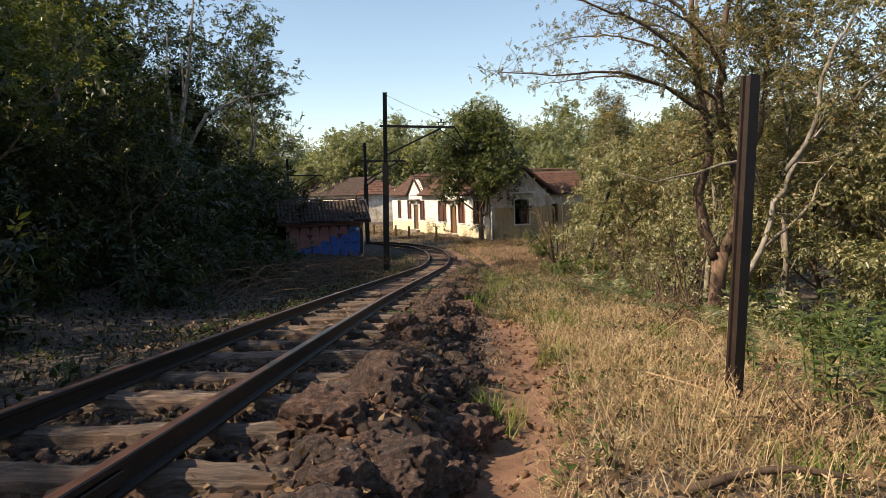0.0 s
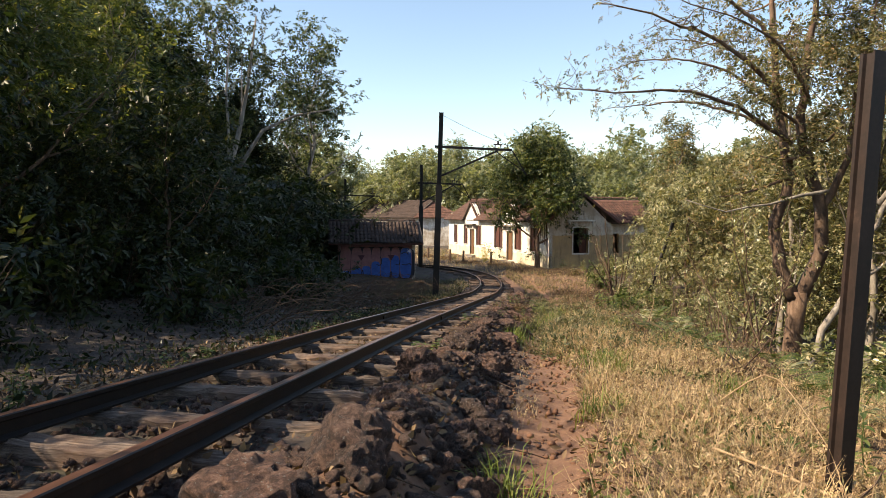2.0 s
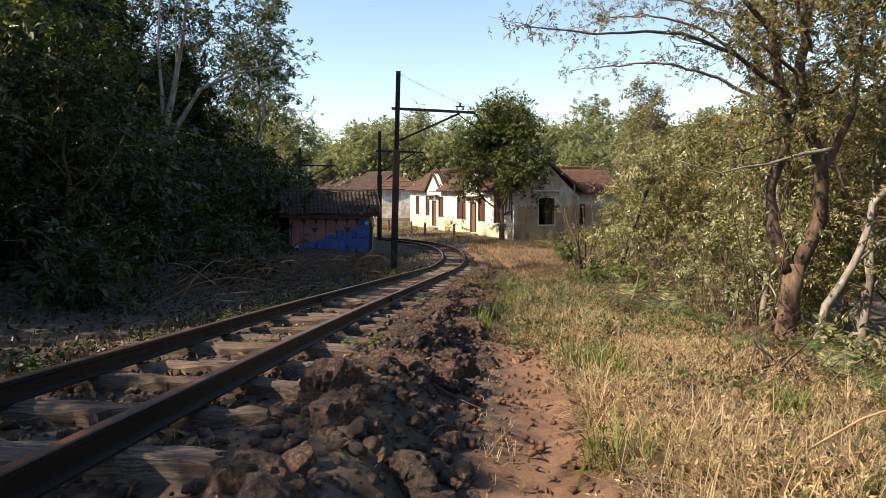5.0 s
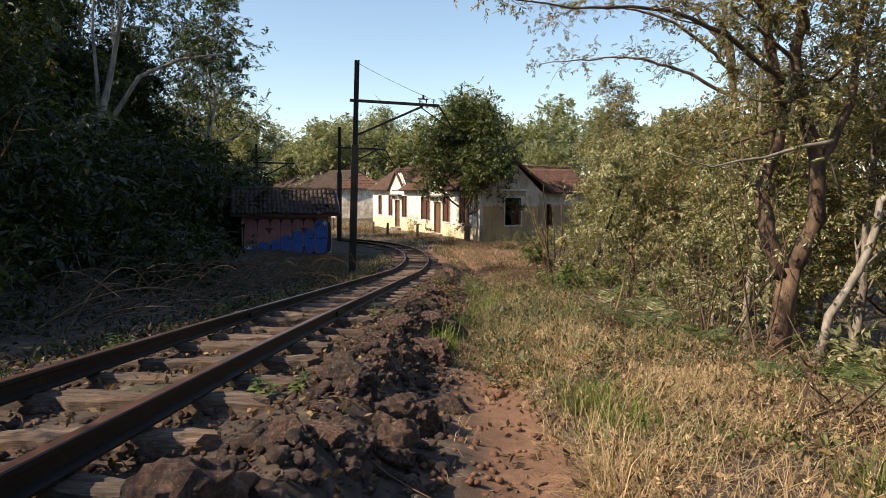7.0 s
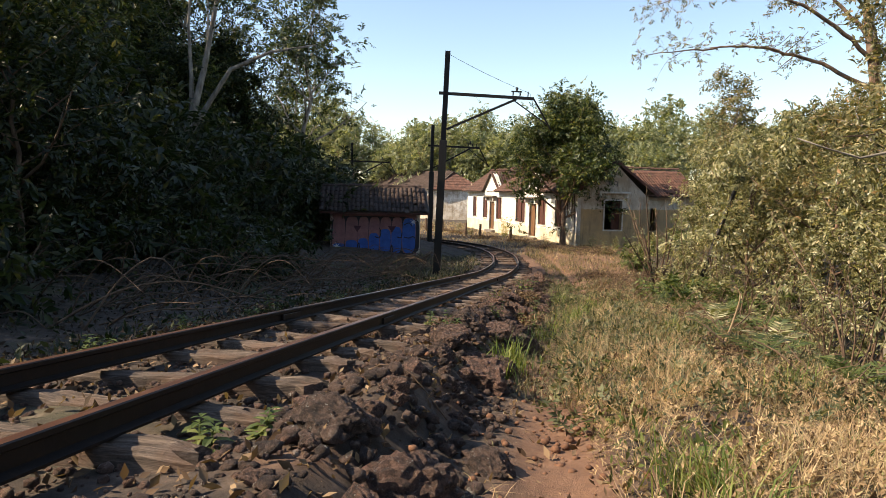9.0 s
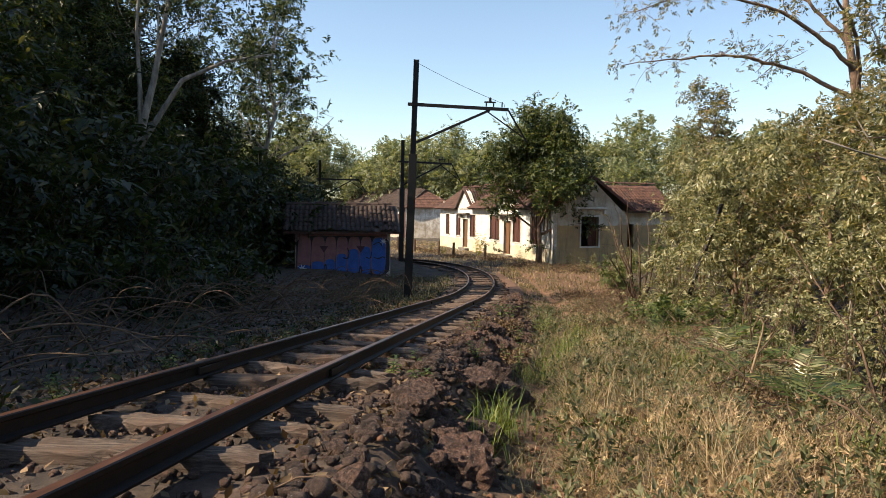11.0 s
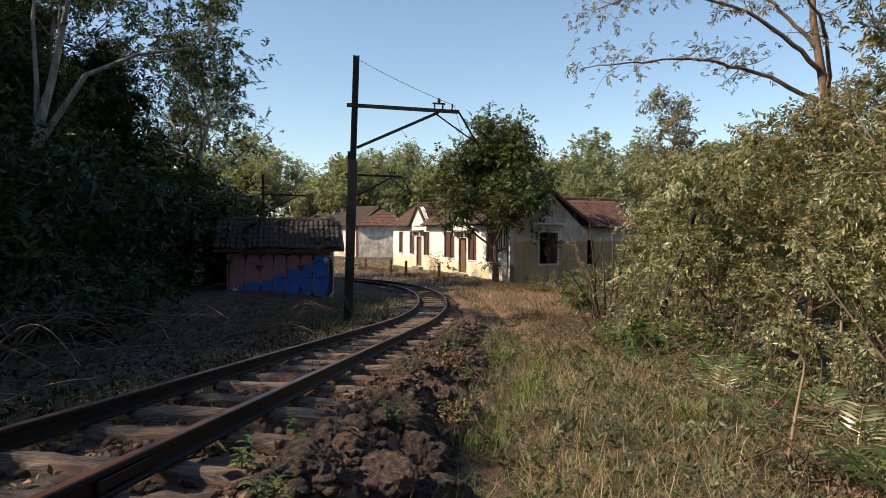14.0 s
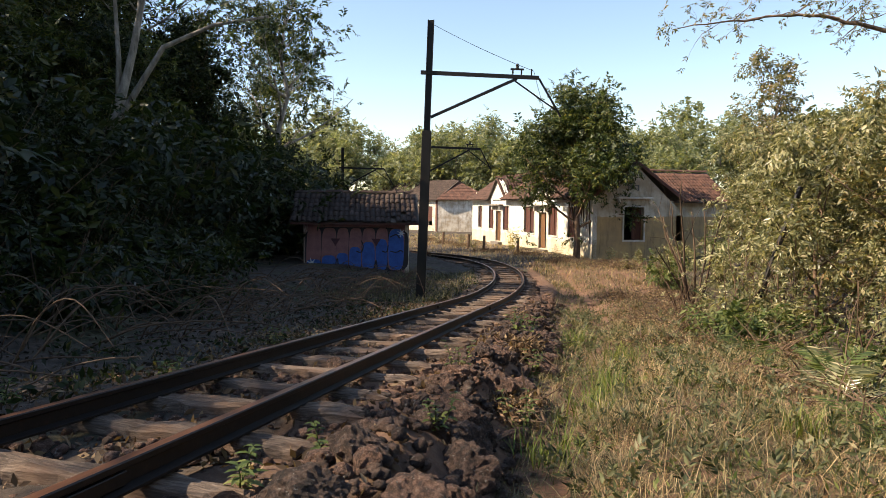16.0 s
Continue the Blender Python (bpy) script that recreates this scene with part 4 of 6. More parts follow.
for a, b_ in doors:
    w = b_ - a
    dr = part("door", opening_frame(w, 2.36, M_TRIM, sill=False), house, "", Matrix.Translation((along(b_), 0, 0.12)))
    part("leaf", shutter(w * 0.52, 2.32, M_DOOR, 5), dr, "ochre-brown board door leaf", pose(w * 0.02, 0.14, 0.01))
    part("leaf", shutter(w * 0.42, 2.32, M_SHUTTER, 4), dr, "dark board door leaf standing open", pose(w * 0.97, 0.16, 0.01, 0, 0, 78))
    for q in range(2):
        part("step", box("step", (along(b_) - 0.35 - q * 0.12, along(a) + 0.35 + q * 0.12, -0.35 * (q + 1), -0.35 * q - 0.002, -0.3, 0.08 - 0.16 * q), M_CONC, 0.02), house, "worn concrete doorstep")
    cu = along((a + b_) / 2)
    part("hood", box("hood", (cu - 1.15, cu + 1.15, -0.42, -0.002, 2.86, 2.98), M_CONC, 0.02), house, "crumbling slab hood over the door")
    for s in (-0.95, 0.85):
        part("corbel", box("corbel", (cu + s, cu + s + 0.11, -0.30, -0.002, 2.55, 2.857), M_TRIM, 0.02), house)
    part("cornice", box("cornice", (cu - 1.5, cu + 1.5, -0.10, -0.002, 3.32, 3.42), M_TRIM, 0.02), house)

RISE = 2.05


def roof_slope(parent, name, x0, w, depth, rise, z, mat, seed, gaps=0.0, back=False, y0=-0.45, label=""):
    m = Matrix.Translation((x0, y0, z)) if not back else Matrix.Translation((x0 + w, y0, z)) @ pose(0, 0, 0, 0, 0, 180)
    board = part(name, roof_board(name, w, depth, rise, M_DARK), parent, label, m)
    if mat:
        part("tiles", tile_sheet(w, depth, rise, mat=mat, seed=seed, gaps=gaps), board)["kind"] = "stuff"
    return board


roof_slope(house, "roof", -0.3, along(17.75) + 0.3, 3.05, RISE, EAVE + 0.1, M_TILE, 3, 0.01)
roof_slope(house, "roof", along(14.25), 14.25 - 8.75, 3.05, RISE, EAVE + 0.1, M_TILE, 4, 0.04, label="sagging clay tile roof with slipped tiles")
roof_slope(house, "roof", along(5.25), 5.25 + 0.25, 3.05, RISE, EAVE + 0.1, M_TILE, 5, 0.02)
for cu, half, top in ((16.0, 2.1, 5.04), (7.0, 1.95, 4.76)):
    for s_ in (1, -1):
        m = pose(along(cu) + s_ * half, -0.22 if s_ > 0 else 2.5, EAVE + 0.12, 0, 0, 90 * s_)
        slope = part("roof", roof_board("roof", 2.72, half, top - EAVE - 0.12, M_DARK), house, "tiled slope of a small cross gable", m)
        part("tiles", tile_sheet(2.72, half, top - EAVE - 0.12, mat=M_TILE, seed=6 + s_, gaps=0.02), slope)["kind"] = "stuff"
    ridge_row(house, 2.7, M_TILE, 8, pose(along(cu), -0.24, top + 0.06, 0, 0, 90))
roof_slope(house, "roof", -0.3, ROW_L + 0.55, 3.05, RISE, EAVE + 0.1, M_TILE, 7, 0.0, back=True, y0=ROW_D + 0.4)
ridge_row(house, ROW_L + 0.5, M_TILE, 1, Matrix.Translation((-0.3, 2.58, EAVE + 0.1 + RISE)))
part("verge_board", beams("verge_board", [((ROW_L + 0.26, -0.45, EAVE - 0.02), (ROW_L + 0.26, 2.6, EAVE + RISE + 0.0), 0.04, 0.16), ((ROW_L + 0.26, 5.6, EAVE - 0.02), (ROW_L + 0.26, 2.6, EAVE + RISE + 0.0), 0.04, 0.16)], M_SHUTTER), house)
part("chimney", box("chimney", (ROW_L - 3.0, ROW_L - 2.5, 4.1, 4.6, EAVE, EAVE + 1.75), M_PLASTER, 0.02), house, "short plastered chimney stack")

# the cross wing behind the gable; its x runs along the gable wall, y away from the walker
annex = thing("side_wing_house", "cream plastered side wing with clay tile roof slope", "house", row_m @ Matrix.Translation((ROW_L - 1.5, 5.45, 0)) @ pose(0, 0, 0, 0, 0, 90))
part("front_wall", wall_with_holes("front_wall", 4.2, -0.4, 3.2, 0.25, [(0.5, 1.2, 0.9, 2.4)], M_PLASTER), annex)
part("side_wall", wall_with_holes("side_wall", 5.0, -0.4, 3.2, 0.25, [], M_PLASTER, lambda x: 3.2 + 1.85 * (1 - abs(x - 2.5) / 2.5)), annex, "", Matrix.Translation((4.204, 0, 0)) @ pose(0, 0, 0, 0, 0, 90))
part("back_wall", box("back_wall", (0, 4.2, 4.75, 5.0, -0.4, 3.2), M_PLASTER), annex)
roof_slope(annex, "roof", -2.4, 6.9, 2.95, 1.9, 3.22, M_TILE, 9, 0.01)
roof_slope(annex, "roof", -2.4, 6.9, 2.95, 1.9, 3.22, M_TILE, 10, 0.0, back=True, y0=5.45)
ridge_row(annex, 6.9, M_TILE, 4, Matrix.Translation((-2.4, 2.5, 5.15)))

# the white house beyond
wm = pose(-14.4, 86.0, -2.3, 0, 0, -42)
white = thing("white_house", "white plastered railway house with hipped clay tile roof", "house", wm)
part("front_wall", wall_with_holes("front_wall", 16.0, -0.4, 3.5, 0.28, [(11.2, 12.5, 1.0, 2.7), (14.0, 15.0, 0.5, 2.7), (6.0, 7.2, 1.0, 2.7)], M_WHITE), white, "", Matrix.Translation((-16, 0, 0)))
side = part("side_wall", wall_with_holes("side_wall", 6.0, -0.4, 3.5, 0.28, [], M_WHITE), white, "", pose(0.004, 0.0, 0, 0, 0, 45))
part("back_wall", box("back_wall", (-16, 0, 5.5, 5.75, -0.4, 3.5), M_WHITE), white)
for x0, w in ((-4.8, 1.3), (-2.0, 1.0), (-10.0, 1.2)):
    part("shutter", shutter(w, 1.7, M_SHUTTER), white, "", Matrix.Translation((x0, 0.08, 1.0)))
part("corner_post", box("corner_post", (-0.35, 0.0, -0.05, -0.003, -0.3, 3.4), M_SHUTTER), white, "red-brown corner pilaster")
roof_slope(white, "roof", -16.6, 16.9, 3.3, 2.3, 3.45, M_TILE_DARK, 11, 0.0)
roof_slope(white, "roof", -16.6, 16.9, 3.3, 2.3, 3.45, M_TILE_DARK, 12, 0.0, back=True, y0=6.2)
hip = part("roof", mesh_of("roof", [(0.32, -0.4, 3.45), (4.5, 4.4, 3.45), (-0.2, 2.9, 5.7), (0.0, 6.2, 3.45)], [(0, 1, 2), (1, 3, 2), (0, 3, 1), (0, 2, 3)], M_DARK), white)
vs, fs = [], []
for r in range(7):
    k0, k1 = r / 7, (r + 1) / 7 + 0.03
    a0 = Vector((0.34, -0.5, 3.52)).lerp(Vector((-0.2, 2.9, 5.78)), k0)
    b0 = Vector((4.75, 4.6, 3.52)).lerp(Vector((-0.2, 2.9, 5.78)), k0)
    a1 = Vector((0.34, -0.5, 3.46)).lerp(Vector((-0.2, 2.9, 5.72)), k1)
    b1 = Vector((4.75, 4.6, 3.46)).lerp(Vector((-0.2, 2.9, 5.72)), k1)
    n = max(1, int((b0 - a0).length / 0.25))
    for c in range(n):
        q = len(vs)
        vs += [a0.lerp(b0, c / n), a0.lerp(b0, (c + 0.97) / n), a1.lerp(b1, (c + 0.97) / n), a1.lerp(b1, c / n)]
        vs += [v - Vector((0, 0, 0.04)) for v in vs[q:q + 2]]
        fs += [(q, q + 1, q + 2, q + 3), (q + 4, q + 5, q + 1, q)]
part("tiles", mesh_of("tiles", vs, fs, M_TILE), hip)
ridge_row(white, 16.2, M_TILE_DARK, 2, Matrix.Translation((-16.4, 2.9, 5.75)))

# the painted hut by the line; x along its front from the far left corner
HUT_W, HUT_D = 4.45, 3.0
hut_m = pose(-6.3 - 4.45 * 0.960, 39.2 - 4.45 * 0.279, -2.36, 0, 0, math.degrees(math.atan2(0.279, 0.960)))
hut = thing("trackside_hut", "small trackside hut with graffiti front and mossy, shade-darkened tile roof", "hut", hut_m)
part("front_wall", box("front_wall", (0, HUT_W, 0, 0.18, -0.3, 2.25), M_PINK), hut, "faded pink boarded front")
part("side_wall", wall_with_holes("side_wall", HUT_D, -0.3, 2.25, 0.18, [], M_WHITE, lambda x: 2.25 + 1.1 * (1 - abs(x - 1.5) / 1.5)), hut, "whitewashed end wall", Matrix.Translation((HUT_W + 0.004, 0, 0)) @ pose(0, 0, 0, 0, 0, 90))
part("side_wall", wall_with_holes("side_wall", HUT_D, -0.3, 2.25, 0.18, [], M_WHITE, lambda x: 2.25 + 1.1 * (1 - abs(x - 1.5) / 1.5)), hut, "", Matrix.Translation((0.176, 0, 0)) @ pose(0, 0, 0, 0, 0, 90))
part("back_wall", box("back_wall", (0.18, HUT_W - 0.18, HUT_D - 0.18, HUT_D, -0.3, 2.25), M_WHITE), hut)
for back, seed in ((False, 21), (True, 22)):
    board = roof_slope(hut, "roof", -0.52, HUT_W + 0.95, 2.0, 1.22, 2.22, M_TILE_DARK if back else None, seed, 0.01, back, -0.5 if not back else HUT_D + 0.5)
    if not back:
        laid_tiles(board, HUT_W + 0.95, 2.0, 1.22, M_TILE_DARK, 21)
ridge_row(hut, HUT_W + 0.95, M_TILE_DARK, 3, Matrix.Translation((-0.52, 1.5, 3.45)))
part("eave_board", box("eave_board", (-0.5, HUT_W + 0.42, -0.50, -0.46, 2.08, 2.18), M_SHUTTER), hut)


def blob(cx, cz, w, h, mat, y, n=28, power=3.2, tilt=0.0):
    """A flat rounded patch of paint standing on the wall."""
    pts = []
    for k in range(n):
        a = 2 * math.pi * k / n
        c, s = math.cos(a), math.sin(a)
        r = (abs(c) ** power + abs(s) ** power) ** (-1 / power)
        x, z = r * c * w / 2, r * s * h / 2
        pts.append((cx + x + tilt * z, y, cz + z))
    vs = pts + [(x, 0.0, z) for x, _, z in pts]
    fs = [tuple(range(n))] + [(k + n, (k + 1) % n + n, (k + 1) % n, k) for k in range(n)]
    return mesh_of("letter_shape", vs, [tuple(reversed(fs[0]))] + fs[1:], mat)


def stroke(pts, w, mat, y):
    vs, fs = [], []
    line = smooth_line([pts[0], *pts, pts[-1]], 0.05) + [Vector(pts[-1])]
    for i, p in enumerate(line):
        t = line[min(i + 1, len(line) - 1)] - line[max(i - 1, 0)]
        t = t.normalized() if t.length > 0 else Vector((1, 0))
        vs += [(p.x - t.y * w / 2, y, p.y + t.x * w / 2), (p.x + t.y * w / 2, y, p.y - t.x * w / 2)]
    fs = [(2 * i, 2 * i + 1, 2 * i + 3, 2 * i + 2) for i in range(len(line) - 1)]
    return mesh_of("outline", vs, fs, mat)


art = part("graffiti", blob(2.24, 1.0, 4.36, 1.92, M_BLACK, -0.004, 48, 7), hut, "bubble-shaped graffiti in pink and blue")
cols = [(0.42, 0.62), (1.05, 0.62), (1.62, 0.52), (2.16, 0.54), (2.72, 0.58), (3.28, 0.54), (3.90, 0.70)]
for i, (cx, w) in enumerate(cols):
    part("letter_shape", blob(cx, 1.03, w * 0.98, 1.80, M_PINK, -0.008, 28, 4.5, 0.04), art)
    top = (0.45, 0.62, 0.72, 0.98, 1.20, 1.32, 1.75)[i]
    part("letter_shape", blob(cx, 0.14 + top / 2, w * 0.94, top, M_BLUE, -0.012, 28, 3.6), art)
for cx in (1.33, 3.05):
    part("letter_hole", mesh_of("letter_hole", [(cx - 0.2, -0.016, 1.48), (cx + 0.2, -0.016, 1.48), (cx, -0.016, 1.16), (cx, -0.016, 1.42)], [(0, 2, 3), (3, 2, 1), (0, 3, 1)], M_WINE), art)
for pts in (((1.32, 0.16), (1.36, 0.5), (1.42, 0.62), (1.46, 0.16)), ((2.2, 0.95), (2.42, 0.9), (2.5, 1.15), (2.42, 1.4)), ((2.98, 0.16), (3.05, 0.55), (3.1, 0.16)), ((3.3, 0.95), (3.5, 0.92), (3.56, 1.2)), ((3.66, 0.95), (3.9, 0.9), (4.1, 0.98), (4.2, 0.9)), ((3.64, 1.55), (3.9, 1.66), (4.05, 1.5))):
    part("outline", stroke(pts, 0.05, M_BLACK, -0.017), art)
for cx, cz, r in ((0.33, 0.42, 0.26), (4.12, 1.72, 0.2)):
    pts = [(cx + r * (1 if k % 2 == 0 else 0.28) * math.cos(k * math.pi / 7), -0.019, cz + r * (1 if k % 2 == 0 else 0.28) * math.sin(k * math.pi / 7)) for k in range(14)]
    part("star", mesh_of("star", pts + [(cx, -0.022, cz)], [(k, 14, (k + 1) % 14) for k in range(14)], M_STAR), art, "pale sprayed star")

# short posts and debris before the houses
for x, y, h in ((-4.9, 53.5, 1.0), (-6.2, 55.5, 0.95), (-2.6, 51.5, 1.0), (-8.4, 58.0, 1.0), (-10.2, 60.5, 1.1)):
    vs, fs = tube([(0, 0, -0.3), (0.02, 0, h * 0.5), (0.03, 0.02, h)], [0.10, 0.095, 0.085], 7)
    thing("fence_post", "short weathered wooden post in the yellow grass", "post", pose(x, y, land(x, y)), "posts before the houses", data=mesh_of("fence_post", vs, fs, M_TWIG))


# ---- trees of the left wood ----
def wood_edge(x, y):
    """The wood's edge lies farther back along the middle of the walk."""
    return x - 1.7 * step(7, 11, y) * (1 - step(26, 32, y)) * step(-17, -11, x)


def place(proto, spots, wood=False):
    """Copies of a tree at (x, y, turn, scale)."""
    for x, y, rz, s in spots:
        x = wood_edge(x, y) if wood else x
        copy_thing(proto, scaled(x, y, land(x, y, False) - 0.1, rz, s, s * (0.92 + 0.16 * RNG.random())))


WOOD = "trees of the shaded wood"
wood_a = make_tree("tree", "dense dark green broadleaf tree at the shaded wood's edge", "tree", scaled(-10.2, 13.0, land(-10.2, 13) - 0.1, 0, 0.85), tree_parts(11, 9.0, 0.14, 2.9, 6600, (0.17, 0.065), low=3, clump=0.5), M_BARK, M_LEAF_LIT, WOOD)
wood_b = make_tree("tree", "tall dark green forest tree with a slender stem", "tree", scaled(-11.8, 18.5, land(-11.8, 18.5) - 0.1, 40, 0.9), tree_parts(12, 11.5, 0.13, 3.0, 6000, (0.16, 0.062), lean=(0.8, 0.3), low=2, clump=0.5, fork=0.45), M_BARK_PALE, M_LEAF_LIT, WOOD)
wood_c = make_tree("tree", "leafy young tree reaching out from the shaded wood", "tree", scaled(-11.2, 20.5, land(-11.2, 20.5) - 0.1, 80, 0.95), tree_parts(13, 7.0, 0.09, 2.5, 6000, (0.18, 0.065), lean=(0.6, 0), low=30, clump=0.8, droop=0.6), M_BARK, M_LEAF_SHADED, WOOD)
# Spots with y below 5 are unseen trees, added to shade the near track.
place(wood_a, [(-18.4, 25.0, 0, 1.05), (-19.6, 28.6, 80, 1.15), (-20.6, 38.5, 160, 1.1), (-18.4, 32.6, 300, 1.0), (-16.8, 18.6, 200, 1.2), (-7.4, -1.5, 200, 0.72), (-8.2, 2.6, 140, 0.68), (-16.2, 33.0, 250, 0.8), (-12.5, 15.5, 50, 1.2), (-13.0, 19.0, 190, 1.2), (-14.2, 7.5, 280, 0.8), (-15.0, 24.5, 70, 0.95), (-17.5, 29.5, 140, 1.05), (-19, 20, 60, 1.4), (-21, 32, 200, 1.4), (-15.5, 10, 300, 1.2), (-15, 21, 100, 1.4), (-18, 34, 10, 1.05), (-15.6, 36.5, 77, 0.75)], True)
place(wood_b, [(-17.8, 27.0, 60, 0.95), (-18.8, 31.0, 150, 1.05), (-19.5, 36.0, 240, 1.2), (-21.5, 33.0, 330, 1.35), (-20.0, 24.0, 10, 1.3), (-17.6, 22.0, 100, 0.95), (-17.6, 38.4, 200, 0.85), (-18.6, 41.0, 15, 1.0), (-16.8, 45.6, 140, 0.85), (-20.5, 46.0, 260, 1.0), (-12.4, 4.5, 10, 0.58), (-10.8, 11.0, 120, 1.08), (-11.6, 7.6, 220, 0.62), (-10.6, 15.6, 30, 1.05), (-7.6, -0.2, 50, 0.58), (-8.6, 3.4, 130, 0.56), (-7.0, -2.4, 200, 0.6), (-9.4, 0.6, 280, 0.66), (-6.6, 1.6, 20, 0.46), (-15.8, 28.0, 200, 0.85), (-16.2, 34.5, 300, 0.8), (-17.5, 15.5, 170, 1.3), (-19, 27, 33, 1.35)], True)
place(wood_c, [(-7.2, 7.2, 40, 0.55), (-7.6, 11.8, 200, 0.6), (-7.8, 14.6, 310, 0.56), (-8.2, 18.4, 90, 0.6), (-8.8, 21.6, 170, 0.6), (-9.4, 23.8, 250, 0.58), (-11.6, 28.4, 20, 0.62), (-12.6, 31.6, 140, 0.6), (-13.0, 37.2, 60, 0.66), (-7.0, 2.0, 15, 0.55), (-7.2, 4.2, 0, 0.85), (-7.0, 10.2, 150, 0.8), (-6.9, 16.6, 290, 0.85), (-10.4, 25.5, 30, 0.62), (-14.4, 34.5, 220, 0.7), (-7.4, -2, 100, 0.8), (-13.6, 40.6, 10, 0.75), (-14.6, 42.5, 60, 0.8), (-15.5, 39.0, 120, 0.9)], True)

wood_d = make_tree("tree", "dense dark tree deep on the shaded slope", "tree", scaled(-18.6, 30.0, land(-18.6, 30, False) - 0.1, 0, 0.9), tree_parts(14, 12.5, 0.16, 3.4, 13000, (0.25, 0.105), low=24, clump=0.75, fork=0.2, limbs=13), M_BARK, M_LEAF_SHADED, WOOD)
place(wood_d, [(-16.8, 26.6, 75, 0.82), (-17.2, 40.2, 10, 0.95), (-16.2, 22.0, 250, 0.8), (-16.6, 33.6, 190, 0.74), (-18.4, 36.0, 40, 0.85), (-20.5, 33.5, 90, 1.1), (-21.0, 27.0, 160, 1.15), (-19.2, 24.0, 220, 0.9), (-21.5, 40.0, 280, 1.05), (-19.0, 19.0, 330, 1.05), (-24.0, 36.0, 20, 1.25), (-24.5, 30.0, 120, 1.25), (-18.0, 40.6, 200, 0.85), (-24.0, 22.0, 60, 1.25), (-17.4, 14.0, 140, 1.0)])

# the tall open tree that stands over the bend
tall = make_tree("tall_tree", "tall open tree with pale stem and glossy crown", "tree", scaled(-14.9, 43.5, -2.4, 0, 1.05), tree_parts(31, 16.5, 0.20, 4.2, 9500, (0.20, 0.085), lean=(1.4, -0.4), fork=0.42, limbs=13, clump=0.42, twigs=7), M_BARK_PALE, M_LEAF_DEEP)
place(tall, [(-18.5, 38.5, 130, 1.0), (-16.5, 50.0, 230, 0.75)])

# the forked pale tree deep in the wood
vs, fs = [], []
tube([(-14.6, 29.0, -1.8), (-13.9, 29.6, 1.5), (-13.3, 30.0, 3.4), (-12.9, 30.2, 5.2), (-12.5, 30.4, 7.6), (-12.2, 30.6, 10.5)], [0.2, 0.17, 0.15, 0.11, 0.08, 0.04], 8, vs, fs)
forked = thing("forked_tree", "pale forked tree leaning out of the dark wood", "tree")
part("trunk", mesh_of("trunk", vs, fs, M_BARK_PALE, True), forked)
for pts, r in ((((-13.3, 30.0, 3.4), (-13.4, 30.2, 5.0), (-13.5, 30.2, 7.0), (-13.3, 30.2, 9.5)), 0.10), (((-13.9, 29.6, 1.7), (-12.6, 29.6, 3.6), (-11.6, 29.8, 5.2), (-10.2, 30.2, 5.9), (-8.6, 30.6, 6.2)), 0.12), (((-13.2, 30.1, 4.0), (-12.9, 30.5, 6.2), (-13.0, 30.8, 8.8)), 0.07)):
    v, f = tube(pts, [r * (1 - 0.7 * i / (len(pts) - 1)) for i in range(len(pts))], 7)
    part("limb", mesh_of("limb", v, f, M_BARK_PALE, True), forked)
cc = np.array([(-12.2, 30.6, 10.3), (-13.3, 30.2, 9.4), (-13.0, 30.8, 8.9), (-9.4, 30.4, 6.3), (-8.8, 30.6, 6.6), (-12.4, 30.4, 8.2), (-11, 30.2, 7.6), (-10.4, 30.2, 8.8)])
v, l = spray_cloud(cc, 1.2, 4200, 0.15, 0.06)
part("crown", fast_mesh("crown", v, l, 3, M_LEAF_SHADED), forked)

# ---- trees and thicket of the right bank ----
BANK = "trees of the sunlit bank"
bank_a = make_tree("tree", "sunlit olive-green bushy tree on the falling bank", "tree", scaled(7.1, 31.0, land(7.1, 31, False) - 0.1, 0, 1.0), tree_parts(41, 7.6, 0.09, 2.7, 12000, (0.15, 0.056), low=9, clump=0.30, droop=0.9, limbs=12, fork=0.2), M_BARK, M_LEAF_OLIVE, BANK)
bank_b = make_tree("tree", "loose olive-brown tree with small thinning leaves", "tree", scaled(9.0, 29.0, land(9, 29, False) - 0.1, 0, 1.0), tree_parts(42, 9.2, 0.11, 3.0, 9000, (0.14, 0.054), low=6, clump=0.31, droop=0.6, limbs=11, fork=0.25), M_BARK, M_LEAF_RUST, BANK)
bank_c = make_tree("tree", "slim sparse tree with thin stems in the thicket", "tree", scaled(9.6, 20.5, land(9.6, 20.5, False) - 0.1, 0, 1.0), tree_parts(43, 8.5, 0.07, 2.3, 7000, (0.12, 0.046), fork=0.25, low=6, clump=0.45), M_BARK_PALE, M_LEAF_OLIVE, BANK)
place(bank_a, [(8.5, 36.0, 90, 1.05), (7.8, 38.5, 200, 0.75), (9.4, 34.0, 300, 1.1), (10.5, 25.5, 40, 0.95), (8.6, 24.5, 130, 0.85), (12.5, 29, 170, 1.2), (13, 20.5, 20, 1.0), (16.5, 25, 99, 1.2), (15, 15, 210, 1.1), (8.2, 42, 20, 0.9), (11.5, 40, 77, 1.1), (13, 46, 150, 1.0), (10.0, 16.0, 250, 0.72)])
place(bank_b, [(12.0, 35.5, 60, 1.1), (11.5, 22.5, 150, 0.9), (15.5, 33, 10, 1.2), (14.0, 11.5, 200, 1.0), (17.5, 19.5, 280, 1.2), (10.8, 46.5, 90, 0.95), (20, 29, 40, 1.3), (12.5, 5.0, 10, 1.0), (17, 42, 300, 1.15)])
